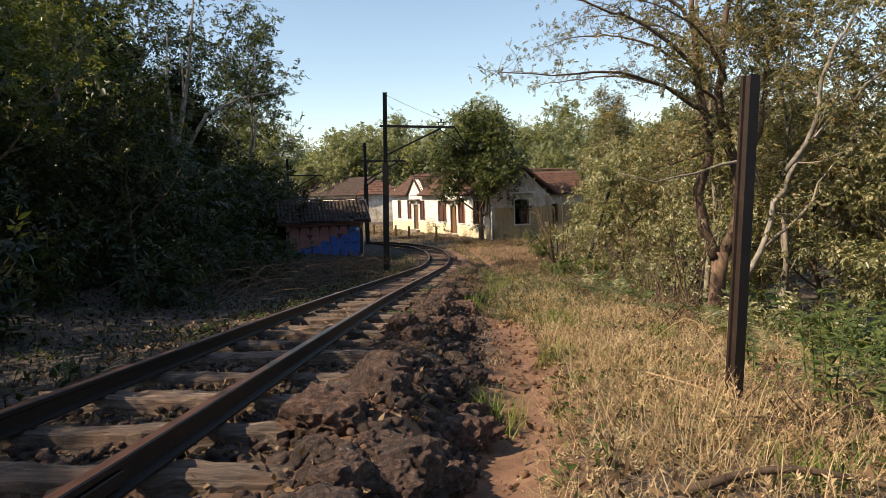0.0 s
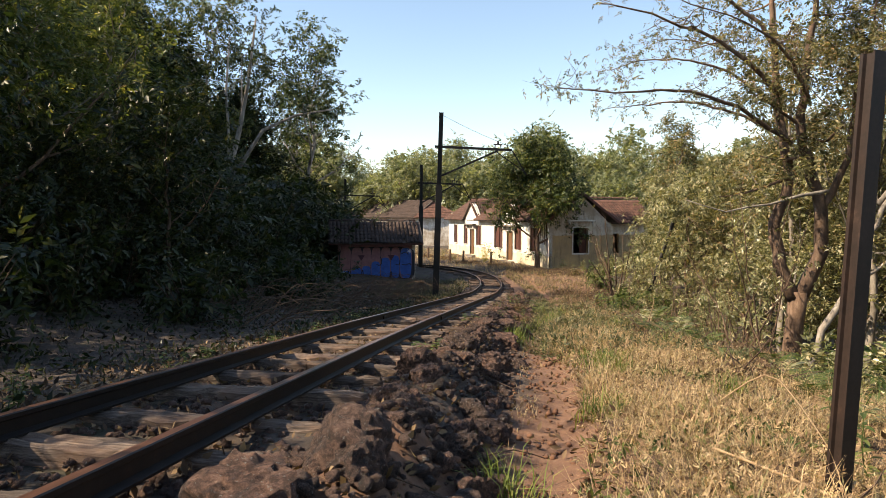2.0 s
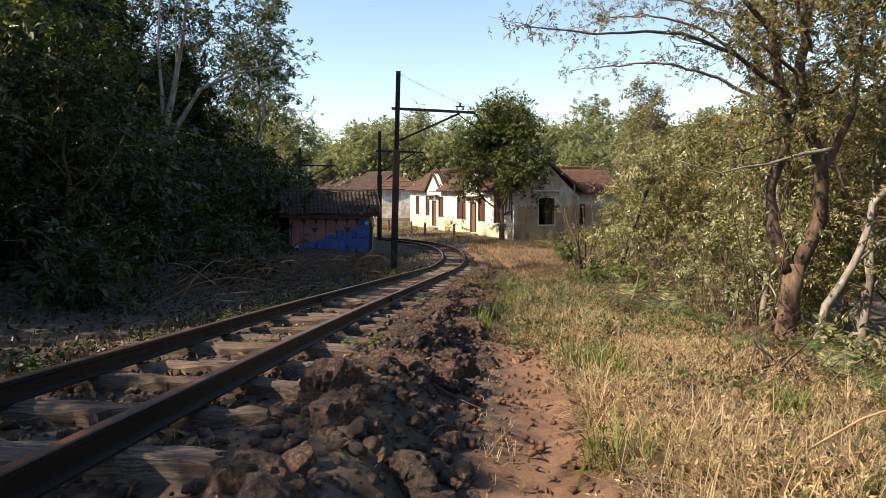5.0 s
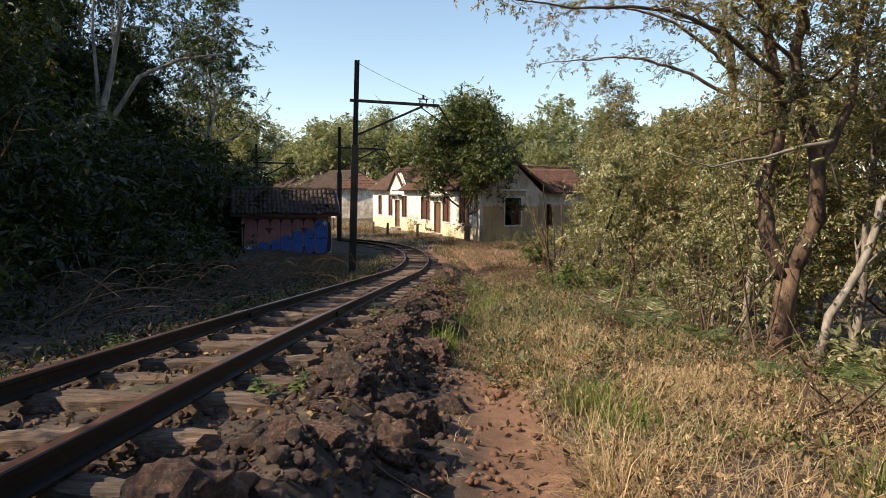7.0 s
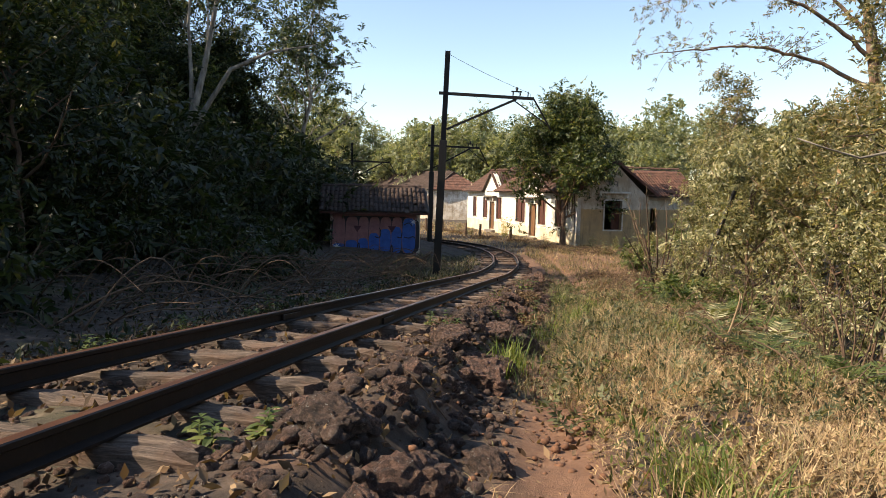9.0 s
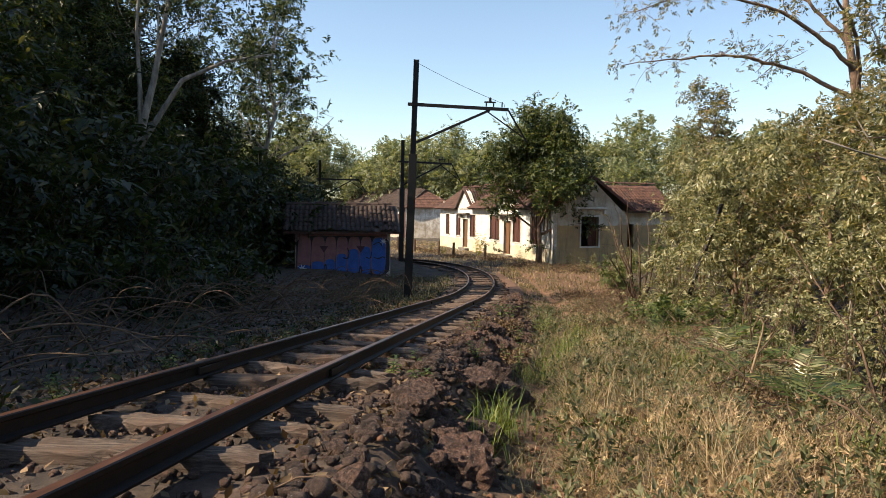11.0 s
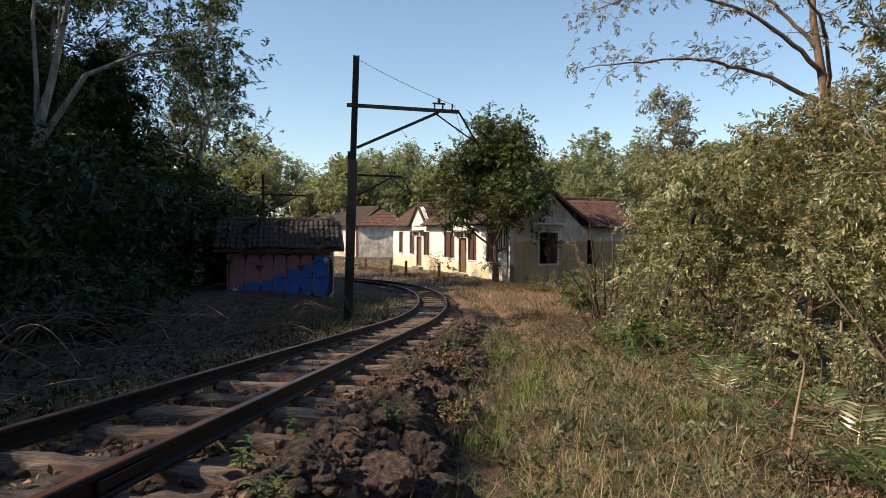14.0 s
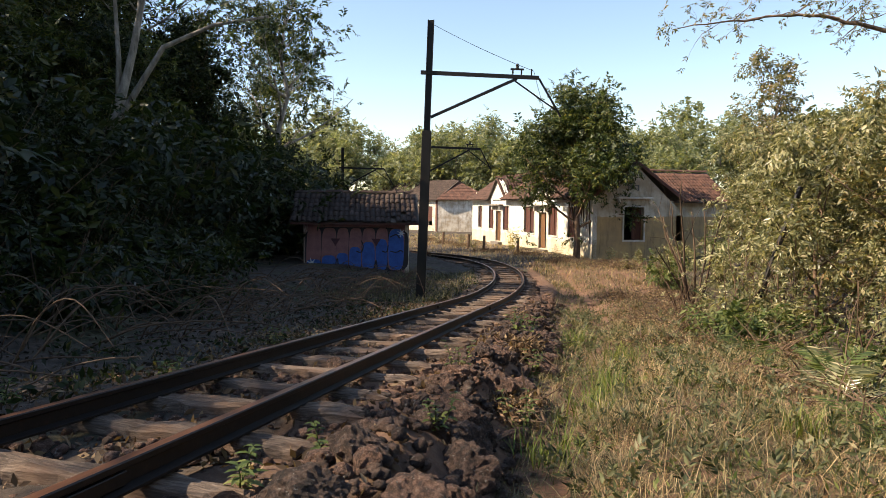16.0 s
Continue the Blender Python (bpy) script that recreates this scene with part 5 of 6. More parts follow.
place(bank_c, [(8.2, 22.0, 77, 0.9), (11.2, 18.2, 160, 1.0), (12.5, 16.0, 240, 1.05), (8.8, 27.0, 300, 0.9), (10.6, 13.2, 20, 0.95), (13.6, 24.5, 66, 1.1), (9.2, 10.2, 130, 0.8), (16, 9, 10, 1.1)])
make_tree("tree", "tall feathery grey-green tree rising behind the thicket", "tree", scaled(9.6, 45.0, land(9.6, 45, False) - 0.1, 30, 1.0), tree_parts(47, 9.2 - land(9.6, 45, False), 0.13, 2.3, 5200, (0.18, 0.07), fork=0.5, limbs=12, clump=0.5, twigs=5), M_BARK_PALE, M_LEAF_RUST, BANK)


bank_d = make_tree("tree", "tall airy olive tree with pale stems rising over the bank", "tree", scaled(9.4, 20.2, land(9.4, 20.2, False) - 0.1, 0, 1.0), tree_parts(44, 13.0, 0.12, 3.0, 8500, (0.13, 0.05), fork=0.34, limbs=14, clump=0.5, twigs=6), M_BARK_PALE, M_LEAF_RUST, BANK)
place(bank_d, [(8.4, 23.4, 70, 0.95), (10.8, 16.8, 160, 0.92), (12.4, 22.0, 230, 1.1), (11.2, 26.5, 300, 0.95), (9.9, 13.6, 20, 0.85), (13.6, 17.0, 110, 1.1)])

# the brown-barked tree with the long bare branches
fork_tree = thing("forked_tree", "brown-barked forked tree with long thin branches", "tree")
bx, by, bz = 6.75, 18.4, -3.1


def add_limbs(parent, specs, mat, rng, twig_n, twig_len, tips):
    for pts, r in specs:
        pts = smooth_line([pts[0], *pts, pts[-1]], 0.35) + [Vector(pts[-1])]
        pts = [p + Vector(rng.normal(size=3)) * 0.03 for p in pts]
        rad = [max(0.012, r * (1 - 0.85 * i / (len(pts) - 1))) for i in range(len(pts))]
        v, f = tube(pts, rad, 7)
        for q in range(twig_n):
            j = int(rng.integers(len(pts) // 3, len(pts)))
            d = rng.normal(size=3)
            d[2] = d[2] * 0.5 + 0.25
            sp, sr = limb(pts[j], d, twig_len * (0.5 + rng.random()), max(0.008, rad[j] * 0.45), rng, bend=0.5, n=5)
            tube(sp, sr, 4, v, f, cap=False)
            tips += sp[2:]
            for _ in range(2):
                s2, r2 = limb(sp[int(rng.integers(1, 5))], rng.normal(size=3), twig_len * 0.45, 0.007, rng, bend=0.6, n=3)
                tube(s2, r2, 3, v, f, cap=False)
                tips += s2[1:]
        part("limb", mesh_of("limb", v, f, mat, True), parent)


rng = np.random.default_rng(5)
tips = []
v, f = tube([(bx, by, bz), (bx - 0.02, by, -2.0), (bx + 0.05, by, -1.1), (bx + 0.1, by, -0.45)], [0.30, 0.22, 0.21, 0.23], 10)
part("trunk", mesh_of("trunk", v, f, M_BARK, True), fork_tree)
add_limbs(fork_tree, [
    ([(bx + 0.0, by, -0.6), (bx - 0.35, by, 0.2), (bx - 0.45, by, 1.3), (bx - 0.2, by, 2.4), (bx - 0.45, by + 0.1, 4.2), (bx - 0.7, by, 6.6), (bx - 0.8, by, 8.8)], 0.17),
    ([(bx + 0.15, by, -0.6), (bx + 0.55, by, 0.6), (bx + 0.5, by, 2.0), (bx + 0.1, by + 0.1, 3.6), (bx + 0.2, by, 5.6), (bx + 0.6, by, 8.4)], 0.19),
    ([(bx + 0.55, by, 1.4), (bx + 1.1, by, 2.8), (bx + 1.4, by + 0.2, 4.6), (bx + 1.9, by + 0.2, 7.0)], 0.10),
], M_BARK, rng, 9, 1.3, tips)
bare = []
add_limbs(fork_tree, [
    ([(bx - 0.2, by, 3.2), (bx - 1.6, by - 0.6, 4.0), (bx - 3.2, by - 1.2, 4.3), (bx - 4.6, by - 1.6, 4.2), (bx - 5.9, by - 2.0, 4.35)], 0.06),
    ([(bx - 0.4, by, 4.4), (bx - 1.8, by - 0.8, 5.3), (bx - 3.4, by - 1.4, 5.9), (bx - 5.0, by - 1.8, 6.2)], 0.07),
    ([(bx - 0.6, by, 5.6), (bx - 2.0, by - 0.3, 6.8), (bx - 3.6, by - 0.6, 7.4), (bx - 5.2, by - 0.8, 7.5)], 0.06),
    ([(bx + 0.2, by, 4.2), (bx - 0.9, by - 1.6, 5.0), (bx - 2.2, by - 2.8, 5.4), (bx - 3.6, by - 3.6, 5.6)], 0.05),
], M_BARK, rng, 12, 0.9, bare)
add_limbs(fork_tree, [([(bx + 0.35, by - 0.9, 2.0), (bx - 1.0, by - 1.2, 1.75), (bx - 2.0, by - 1.3, 1.55), (bx - 2.9, by - 1.4, 1.75)], 0.05)], M_BARK_PALE, rng, 0, 0.5, bare)
tips_a = np.array([tuple(p) for p in tips])
v, l = spray_cloud(tips_a, 0.7, 17000, 0.105, 0.042, 0.5)
part("crown", fast_mesh("crown", v, l, 3, M_LEAF_RUST), fork_tree)
v, l = spray_cloud(np.array([tuple(p) for p in bare]), 0.2, 3000, 0.085, 0.030, 0.4)
part("crown", fast_mesh("crown", v, l, 3, M_LEAF_RUST), fork_tree)

# the pale leaning tree beside it
pale = thing("leaning_tree", "pale grey leaning tree with bare curved limbs", "tree")
tips = []
add_limbs(pale, [
    ([(6.15, 16.5, -2.9), (6.35, 16.5, -2.3), (6.65, 16.5, -1.1), (7.1, 16.5, -0.3), (7.5, 16.5, 0.9), (7.9, 16.5, 1.9), (8.8, 16.6, 2.9), (10.1, 16.7, 4.0), (12, 17, 5.4)], 0.095),
    ([(7.8, 16.5, 1.7), (8.3, 16.4, 2.8), (8.6, 16.4, 4.2), (9.3, 16.4, 5.6), (9.6, 16.4, 7.2)], 0.07),
    ([(7.2, 16.5, -0.1), (8.0, 16.3, 0.6), (8.6, 16.2, 1.7), (9.2, 16.2, 2.6)], 0.05),
], M_BARK_PALE, rng, 5, 1.1, tips)
v, l = spray_cloud(np.array([tuple(p) for p in tips]), 0.5, 5200, 0.10, 0.04, 0.5)
part("crown", fast_mesh("crown", v, l, 3, M_LEAF_RUST), pale)


def bare_shrub(x, y, h, n, r, seed, label, leaves=0):
    rng = np.random.default_rng(seed)
    z = land(x, y, False) - 0.05
    ob = thing("bare_shrub", label, "shrub", pose(x, y, z), "bare shrubs on the bank")
    tips = []
    for k in range(n):
        a = rng.random() * 6.28
        lp, lr = limb((0.06 * math.cos(a), 0.06 * math.sin(a), 0), (math.cos(a) * 0.35, math.sin(a) * 0.35, 1), h * (0.6 + 0.5 * rng.random()), r, rng, bend=0.28, n=8)
        v, f = tube(lp, lr, 5)
        for q in range(5):
            j = int(rng.integers(3, 9))
            sp, sr = limb(lp[j], rng.normal(size=3) + np.array([0, 0, 1.2]), h * 0.22, lr[j] * 0.6, rng, bend=0.5, n=4)
            tube(sp, sr, 4, v, f, cap=False)
            tips += sp
        part("stem", mesh_of("stem", v, f, M_TWIG, True), ob)
    if leaves:
        v, l = spray_cloud(np.array([tuple(p) for p in tips]), 0.22, leaves, 0.09, 0.036, 0.6)
        part("foliage", fast_mesh("foliage", v, l, 3, M_LEAF_OLIVE), ob)


bare_shrub(4.55, 34.5, 4.2, 8, 0.05, 1, "bare grey-brown sapling clump on the bank", 120)
bare_shrub(5.6, 30.0, 3.4, 5, 0.035, 2, "leaning bare brown stems in the thicket", 160)
bare_shrub(3.9, 27.0, 1.8, 6, 0.02, 3, "dry tangled stems on the verge", 60)
bare_shrub(4.8, 22.5, 2.6, 4, 0.02, 4, "thin upright dry stems on the bank", 80)
bare_shrub(4.2, 15.5, 1.7, 4, 0.014, 5, "thin upright dry stems on the bank", 40)
bare_shrub(5.0, 18.5, 2.0, 4, 0.014, 6, "thin upright dry stems on the bank", 40)
bare_shrub(3.5, 30.5, 1.5, 7, 0.02, 7, "dry tangled stems on the verge", 60)
for k in range(16):
    y = 17 + 19 * k / 16 + RNG.uniform(-0.6, 0.6)
    x = 4.9 + 0.5 * RNG.random() + 2.2 * RNG.random() * (k % 2) + 0.02 * y
    bare_shrub(x, y, 2.6 + 2.4 * RNG.random(), 3, 0.016 + 0.012 * RNG.random(), 40 + k, "thin leafy saplings standing before the thicket", 420)
v, f = tube([(5.1, 30, -2.6), (5.7, 30, -0.6), (6.25, 30, 1.15)], [0.075, 0.075, 0.07], 7)
thing("leaning_pole", "dark leaning steel pole among the bushes", "pole", data=mesh_of("leaning_pole", v, f, M_STEEL))

# the tall tree whose bare branches hang over the bank
over = thing("overhanging_tree", "tall tree with long bare drooping branches", "tree")
v, f = tube([(13.5, 36.0, -4.2), (13.4, 36.0, 0), (13.0, 36.2, 4.5), (12.4, 36.4, 8.5), (12.2, 36.4, 12.0)], [0.3, 0.24, 0.2, 0.13, 0.05], 8)
part("trunk", mesh_of("trunk", v, f, M_BARK, True), over)
tips = []
add_limbs(over, [
    ([(13.0, 36.2, 5.2), (10.6, 36.6, 6.6), (8.2, 37.0, 7.3), (6.0, 37.0, 7.2), (4.0, 37.0, 7.0)], 0.10),
    ([(12.8, 36.3, 6.4), (10.4, 35.6, 8.2), (8.0, 35.2, 9.0), (5.6, 35.0, 9.0), (4.2, 35.0, 8.6)], 0.10),
    ([(12.6, 36.3, 7.4), (11.0, 37.2, 9.6), (9.0, 38.0, 10.6), (6.8, 38.4, 10.9)], 0.09),
    ([(12.9, 36.2, 5.6), (12.0, 34.6, 7.4), (10.4, 33.0, 8.4), (8.4, 32.0, 8.6)], 0.09),
], M_BARK, rng, 15, 1.3, tips)
v, l = spray_cloud(np.array([tuple(p) for p in tips]), 0.35, 6500, 0.13, 0.045, 0.5)
part("crown", fast_mesh("crown", v, l, 3, M_LEAF_RUST), over)

# the fig tree that grows on the corner of the row house
fig = make_tree("fig_tree", "dense dark green fig tree rooted on the house corner", "tree", scaled(0.85, 49.0, -2.4, 0, 1.08), tree_parts(51, 9.0, 0.17, 3.3, 36000, (0.17, 0.075), lean=(0.2, 0.1), fork=0.22, limbs=18, clump=0.55, low=7, droop=0.5), M_BARK, M_LEAF_DEEP)
for k in range(9):
    u, w = 0.3 + 0.32 * k, RNG.random()
    px_, py_ = 1.68 - 0.423 * u - 0.906 * 0.06, 49.0 + 0.906 * u - 0.423 * 0.06
    zz = 0.9 - RNG.random() * 0.5
    v, f = tube([(px_ - 0.02, py_, zz + 0.6), (px_ + 0.02 * RNG.normal(), py_ + 0.05, zz - 0.4), (px_ + 0.03 * RNG.normal(), py_ - 0.04, zz - 1.3 - w)], [0.05, 0.04, 0.015], 5)
    part("root", mesh_of("root", v, f, M_TWIG, True), fig, "", fig.matrix_basis.inverted())

# far trees that close the view
FAR = "trees on the far slope"
far_a = make_tree("tree", "rounded olive-green tree on the far slope", "tree", scaled(-30, 96, land(-30, 96, False), 0, 1.0), tree_parts(61, 11.5, 0.2, 4.4, 5000, (0.40, 0.19), low=16, clump=0.7, twigs=1), M_BARK, M_LEAF_HAZY, FAR)
far_b = make_tree("tree", "tall feathery grey-green tree on the far slope", "tree", scaled(-18, 104, land(-18, 104, False), 0, 1.0), tree_parts(62, 13.5, 0.2, 4.6, 4800, (0.36, 0.16), fork=0.45, clump=0.6, twigs=2, low=10), M_BARK_PALE, M_LEAF_HAZY, FAR)
far_c = make_tree("tree", "broad yellow-green tree behind the houses", "tree", scaled(-8, 92, land(-8, 92, False), 0, 1.0), tree_parts(63, 9.5, 0.2, 4.8, 5000, (0.40, 0.19), low=16, clump=0.75, twigs=1), M_BARK, M_LEAF_HAZY, FAR)
k = 0
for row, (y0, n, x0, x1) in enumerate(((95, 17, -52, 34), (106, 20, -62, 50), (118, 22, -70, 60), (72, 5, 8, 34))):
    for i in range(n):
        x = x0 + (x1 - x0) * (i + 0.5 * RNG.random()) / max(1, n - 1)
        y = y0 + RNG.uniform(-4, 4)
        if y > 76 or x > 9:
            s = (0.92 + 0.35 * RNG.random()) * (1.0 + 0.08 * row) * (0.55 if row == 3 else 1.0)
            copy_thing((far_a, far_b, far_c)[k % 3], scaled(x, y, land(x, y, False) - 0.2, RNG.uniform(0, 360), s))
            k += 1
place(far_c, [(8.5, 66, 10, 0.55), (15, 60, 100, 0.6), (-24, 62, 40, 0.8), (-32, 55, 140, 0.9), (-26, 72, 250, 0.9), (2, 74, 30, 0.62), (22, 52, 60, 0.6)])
# the wood goes on behind the walker and to the sides
place(far_a, [(-30, 10, 0, 0.8), (-27, 24, 50, 1.0), (0, -24, 20, 0.9), (24, 8, 10, 0.9), (26, 24, 80, 0.9), (-28, 38, 10, 1.0)])


# ---- low plants ----
def near_track(x, y):
    return abs(off_track(x, y))


def keep_dry(x, y):
    p = float(path_x(y))
    if near_track(x, y) < 1.9 or abs(x - p) < (0.26 if y < 12 else 0.08) + 0.12 * noise.noise((y * 1.3, 0, 2)):
        return 0.0
    k = 0.25 + step(-0.15, 0.35, noise.noise((x * 0.9, y * 0.9, 1)))
    return min(1.0, k * (1 - step(2.7, 4.2, x)) * (1 if x > p else 0.12))


def grass(name, label, pos, length, width, lean, curl, mat, kind="stuff"):
    v, l = blades(pos, length, width, lean, curl)
    tagged(new(name, fast_mesh(name, v, l, 3, mat)), label, "grass", kind=kind)


grass("dry_grass", "matted straw-coloured dry grass on the sunny verge", field(76000, 0.1, 4.2, 1.2, 13.5, keep_dry), 0.12, 0.0045, 1.3, 1.3, M_GRASS_DRY)
grass("dry_grass", "thin tall dry grass stems on the verge", field(2600, 0.9, 3.6, 2.0, 14, keep_dry), 0.26, 0.005, 0.95, 0.8, M_GRASS_DRY)
grass("verge_grass", "tired olive grass along the footpath, dimmed in colour for shade", field(80000, 0.0, 5.0, 12.0, 27, lambda x, y: min(1.0, keep_dry(x, y) * 1.6 + (0.35 if x > 0.1 and near_track(x, y) > 1.9 else 0))), 0.17, 0.0055, 1.25, 1.2, M_GRASS_MIX)
grass("verge_grass", "mixed rough grass by the houses and the bend", field(26000, -1.2, 8, 26, 48, lambda x, y: 0.0 if near_track(x, y) < 1.7 or abs(x - float(path_x(y))) < 0.10 else 0.4 + 0.6 * step(-0.2, 0.3, noise.noise((x * 0.6, y * 0.6, 4)))), 0.20, 0.013, 1.0, 0.9, M_GRASS_MIX)
grass("yard_grass", "sunlit yellow grass before the houses", field(20000, -16, 4, 37, 78, lambda x, y: 0.0 if near_track(x, y) < 1.4 or x < -4 and y < 47 else 1.0), 0.20, 0.022, 0.95, 0.8, M_GRASS_DRY)
# Weeds take the dark undergrowth colour, which carries the shade of the wood.
grass("wood_weeds", "dark weedy grass along the shaded side of the line", field(6000, -8.5, -2.9, 1, 38, lambda x, y: 0.0 if near_track(x, y) < 1.25 else 0.25 + 0.75 * step(-0.2, 0.4, noise.noise((x * 0.7, y * 0.7, 8)))), 0.13, 0.010, 1.0, 0.9, M_LEAF_SHADED)
grass("hut_grass", "rank green grass beside the hut and mast", field(5000, -6.8, -2.9, 29, 40, lambda x, y: 0.0 if near_track(x, y) < 1.25 else 1.0), 0.24, 0.014, 0.9, 0.7, M_GRASS_MIX)
straw = field(22000, 0.3, 4.4, 1.2, 27, keep_dry) + (0, 0, 0.05)
grass("straw", "loose tangled straw lying over the verge", straw, 0.24, 0.0035, 1.35, 0.5, M_GRASS_DRY)
v, l = leaf_cloud(field(9000, 0.3, 4.5, 1.5, 26, lambda x, y: keep_dry(x, y) * step(-0.1, 0.35, noise.noise((x * 0.8, y * 0.8, 12)))) + (0, 0, 0.05), 0.06, 9000, 0.075, 0.022, -0.5, 0.6)
tagged(new("verge_herbs", fast_mesh("verge_herbs", v, l, 3, M_LEAF_FERN)), "patches of small green herbs in the dry grass", "weeds", kind="stuff")
v, l = spray_cloud(field(3000, 0.35, 4.0, 1.2, 14, keep_dry) + (0, 0, 0.10), 0.13, 42000, 0.030, 0.009, -0.8, 0.8)
tagged(new("dry_herbs", fast_mesh("dry_herbs", v, l, 3, M_GRASS_DRY)), "fluffy dried seed heads and fine herbs over the straw", "weeds", kind="stuff")
v, l = spray_cloud(field(2600, 0.4, 4.8, 11, 30, lambda x, y: min(1.0, 0.35 + step(-0.1, 0.3, noise.noise((x * 1.1, y * 1.1, 21)))) if near_track(x, y) > 1.7 else 0.0) + (0, 0, 0.10), 0.14, 34000, 0.055, 0.02, -0.6, 0.7)
tagged(new("verge_herbs", fast_mesh("verge_herbs", v, l, 3, M_LEAF_HERB)), "low grey-green herbs growing through the verge grass", "weeds", kind="stuff")
v, l = leaf_cloud(field(9000, 0.4, 3.6, 1.2, 14, keep_dry) + (0, 0, 0.05), 0.07, 9000, 0.085, 0.03, 0.0, 0.6)
tagged(new("dead_leaves", fast_mesh("dead_leaves", v, l, 3, M_LEAF_DRY)), "curled red-brown dead leaves in the straw", "leaves", kind="stuff")
v, l = leaf_cloud(field(5000, -8.5, -2.8, 1, 38, lambda x, y: 0.0 if near_track(x, y) < 1.15 else 0.2 + 0.8 * step(-0.2, 0.4, noise.noise((x * 0.7, y * 0.7, 8)))) + (0, 0, 0.06), 0.10, 6000, 0.10, 0.04, -0.2, 0.6)
tagged(new("wood_weeds", fast_mesh("wood_weeds", v, l, 3, M_LEAF_SHADED)), "low dark leafy weeds along the shaded side", "weeds", kind="stuff")
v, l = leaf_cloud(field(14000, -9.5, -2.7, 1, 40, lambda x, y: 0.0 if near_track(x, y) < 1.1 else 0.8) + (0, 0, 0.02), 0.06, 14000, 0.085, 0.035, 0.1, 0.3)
tagged(new("dead_leaves", fast_mesh("dead_leaves", v, l, 3, M_LITTER_SHADED)), "brown leaf litter, darkened in colour for the wood's shade", "leaves", kind="stuff")
v, l = leaf_cloud(field(9000, -0.4, 4.5, 1, 34, lambda x, y: 0 if near_track(x, y) < 1.3 else 0.6) + (0, 0, 0.02), 0.05, 9000, 0.075, 0.032, 0.1, 0.3)
tagged(new("dead_leaves", fast_mesh("dead_leaves", v, l, 3, M_LEAF_DRY)), "scattered dead brown leaves on the ground", "leaves", kind="stuff")
v, l = leaf_cloud(field(13000, -4.5, -0.3, 1, 30, lambda x, y: 1.0) + (0, 0, 0.035), 0.04, 13000, 0.065, 0.03, 0.0, 0.3)
tagged(new("dead_leaves", fast_mesh("dead_leaves", v, l, 3, M_LEAF_DRY)), "dead brown leaves caught between the sleepers", "leaves", kind="stuff")


def tuft(x, y, n, length, width, spread, mat, label, lean=0.7, curl=0.6):
    p = np.array([(RNG.normal() * spread, RNG.normal() * spread, -0.02) for _ in range(n)])
    v, l = blades(p, length, width, lean, curl, RNG, False)
    ob = thing("grass_tuft", label, "grass", pose(x, y, land(x, y)), "tufts of grass")
    part("grass_clump", fast_mesh("grass_clump", v, l, 3, mat), ob)["kind"] = "stuff"


for x, y, n, L in ((0.15, 4.75, 70, 0.34), (0.05, 5.1, 40, 0.28), (0.95, 7.0, 130, 0.30), (1.2, 9.9, 150, 0.30), (1.3, 9.3, 120, 0.34), (0.05, 13.3, 130, 0.36), (-0.1, 12.8, 90, 0.32), (0.7, 17.7, 160, 0.36), (0.95, 18.6, 160, 0.38), (1.2, 20.8, 140, 0.36), (0.35, 16.2, 90, 0.34), (1.6, 3.2, 120, 0.2), (2.3, 8.2, 120, 0.3), (2.6, 12.8, 120, 0.34), (0.6, 23, 130, 0.36), (2.3, 17, 120, 0.3)):
    tuft(x, y, n, L, 0.009, 0.11, M_GRASS_GREEN, "tuft of long green grass beside the path")


def fern(x, y, n, length, mat, label, zoff=0.0, name="fern"):
    """Arching fronds with paired leaflets."""
    rng = np.random.default_rng(int(abs(x) * 131 + y * 17))
    ob = thing(name, label, "plant", pose(x, y, land(x, y, False) + zoff), "leafy plants on the bank")
    for k in range(n):
        a = k * 6.283 / n + rng.random()
        el = 0.7 + 0.6 * rng.random()
        L = length * (0.7 + 0.6 * rng.random())
        pts = []
        for i in range(14):
            t = i / 13
            pts.append(Vector((math.cos(a) * L * t * math.cos(el) * 1.2, math.sin(a) * L * t * math.cos(el) * 1.2, L * (t * math.sin(el) - 0.55 * t * t))))
        vs, fs = tube(pts, [0.008 * (1 - 0.8 * i / 13) for i in range(14)], 3, cap=False)
        side = Vector((-math.sin(a), math.cos(a), 0))
        for i in range(2, 14):
            w = L * 0.24 * math.sin(math.pi * (0.15 + 0.8 * i / 14))
            for s in (-1, 1):
                b_ = len(vs)
                d = (pts[i] - pts[i - 1]).normalized()
                p = pts[i]
                e = p + (side * s * 0.85 + d * 0.5 + Vector((0, 0, -0.15))) * w
                mid = (p + e) / 2
                vs += [p, mid + d * w * 0.08, e, mid - d * w * 0.08]
                fs += [(b_, b_ + 1, b_ + 2), (b_, b_ + 2, b_ + 3)]
        part("frond", mesh_of("frond", vs, fs, mat), ob)


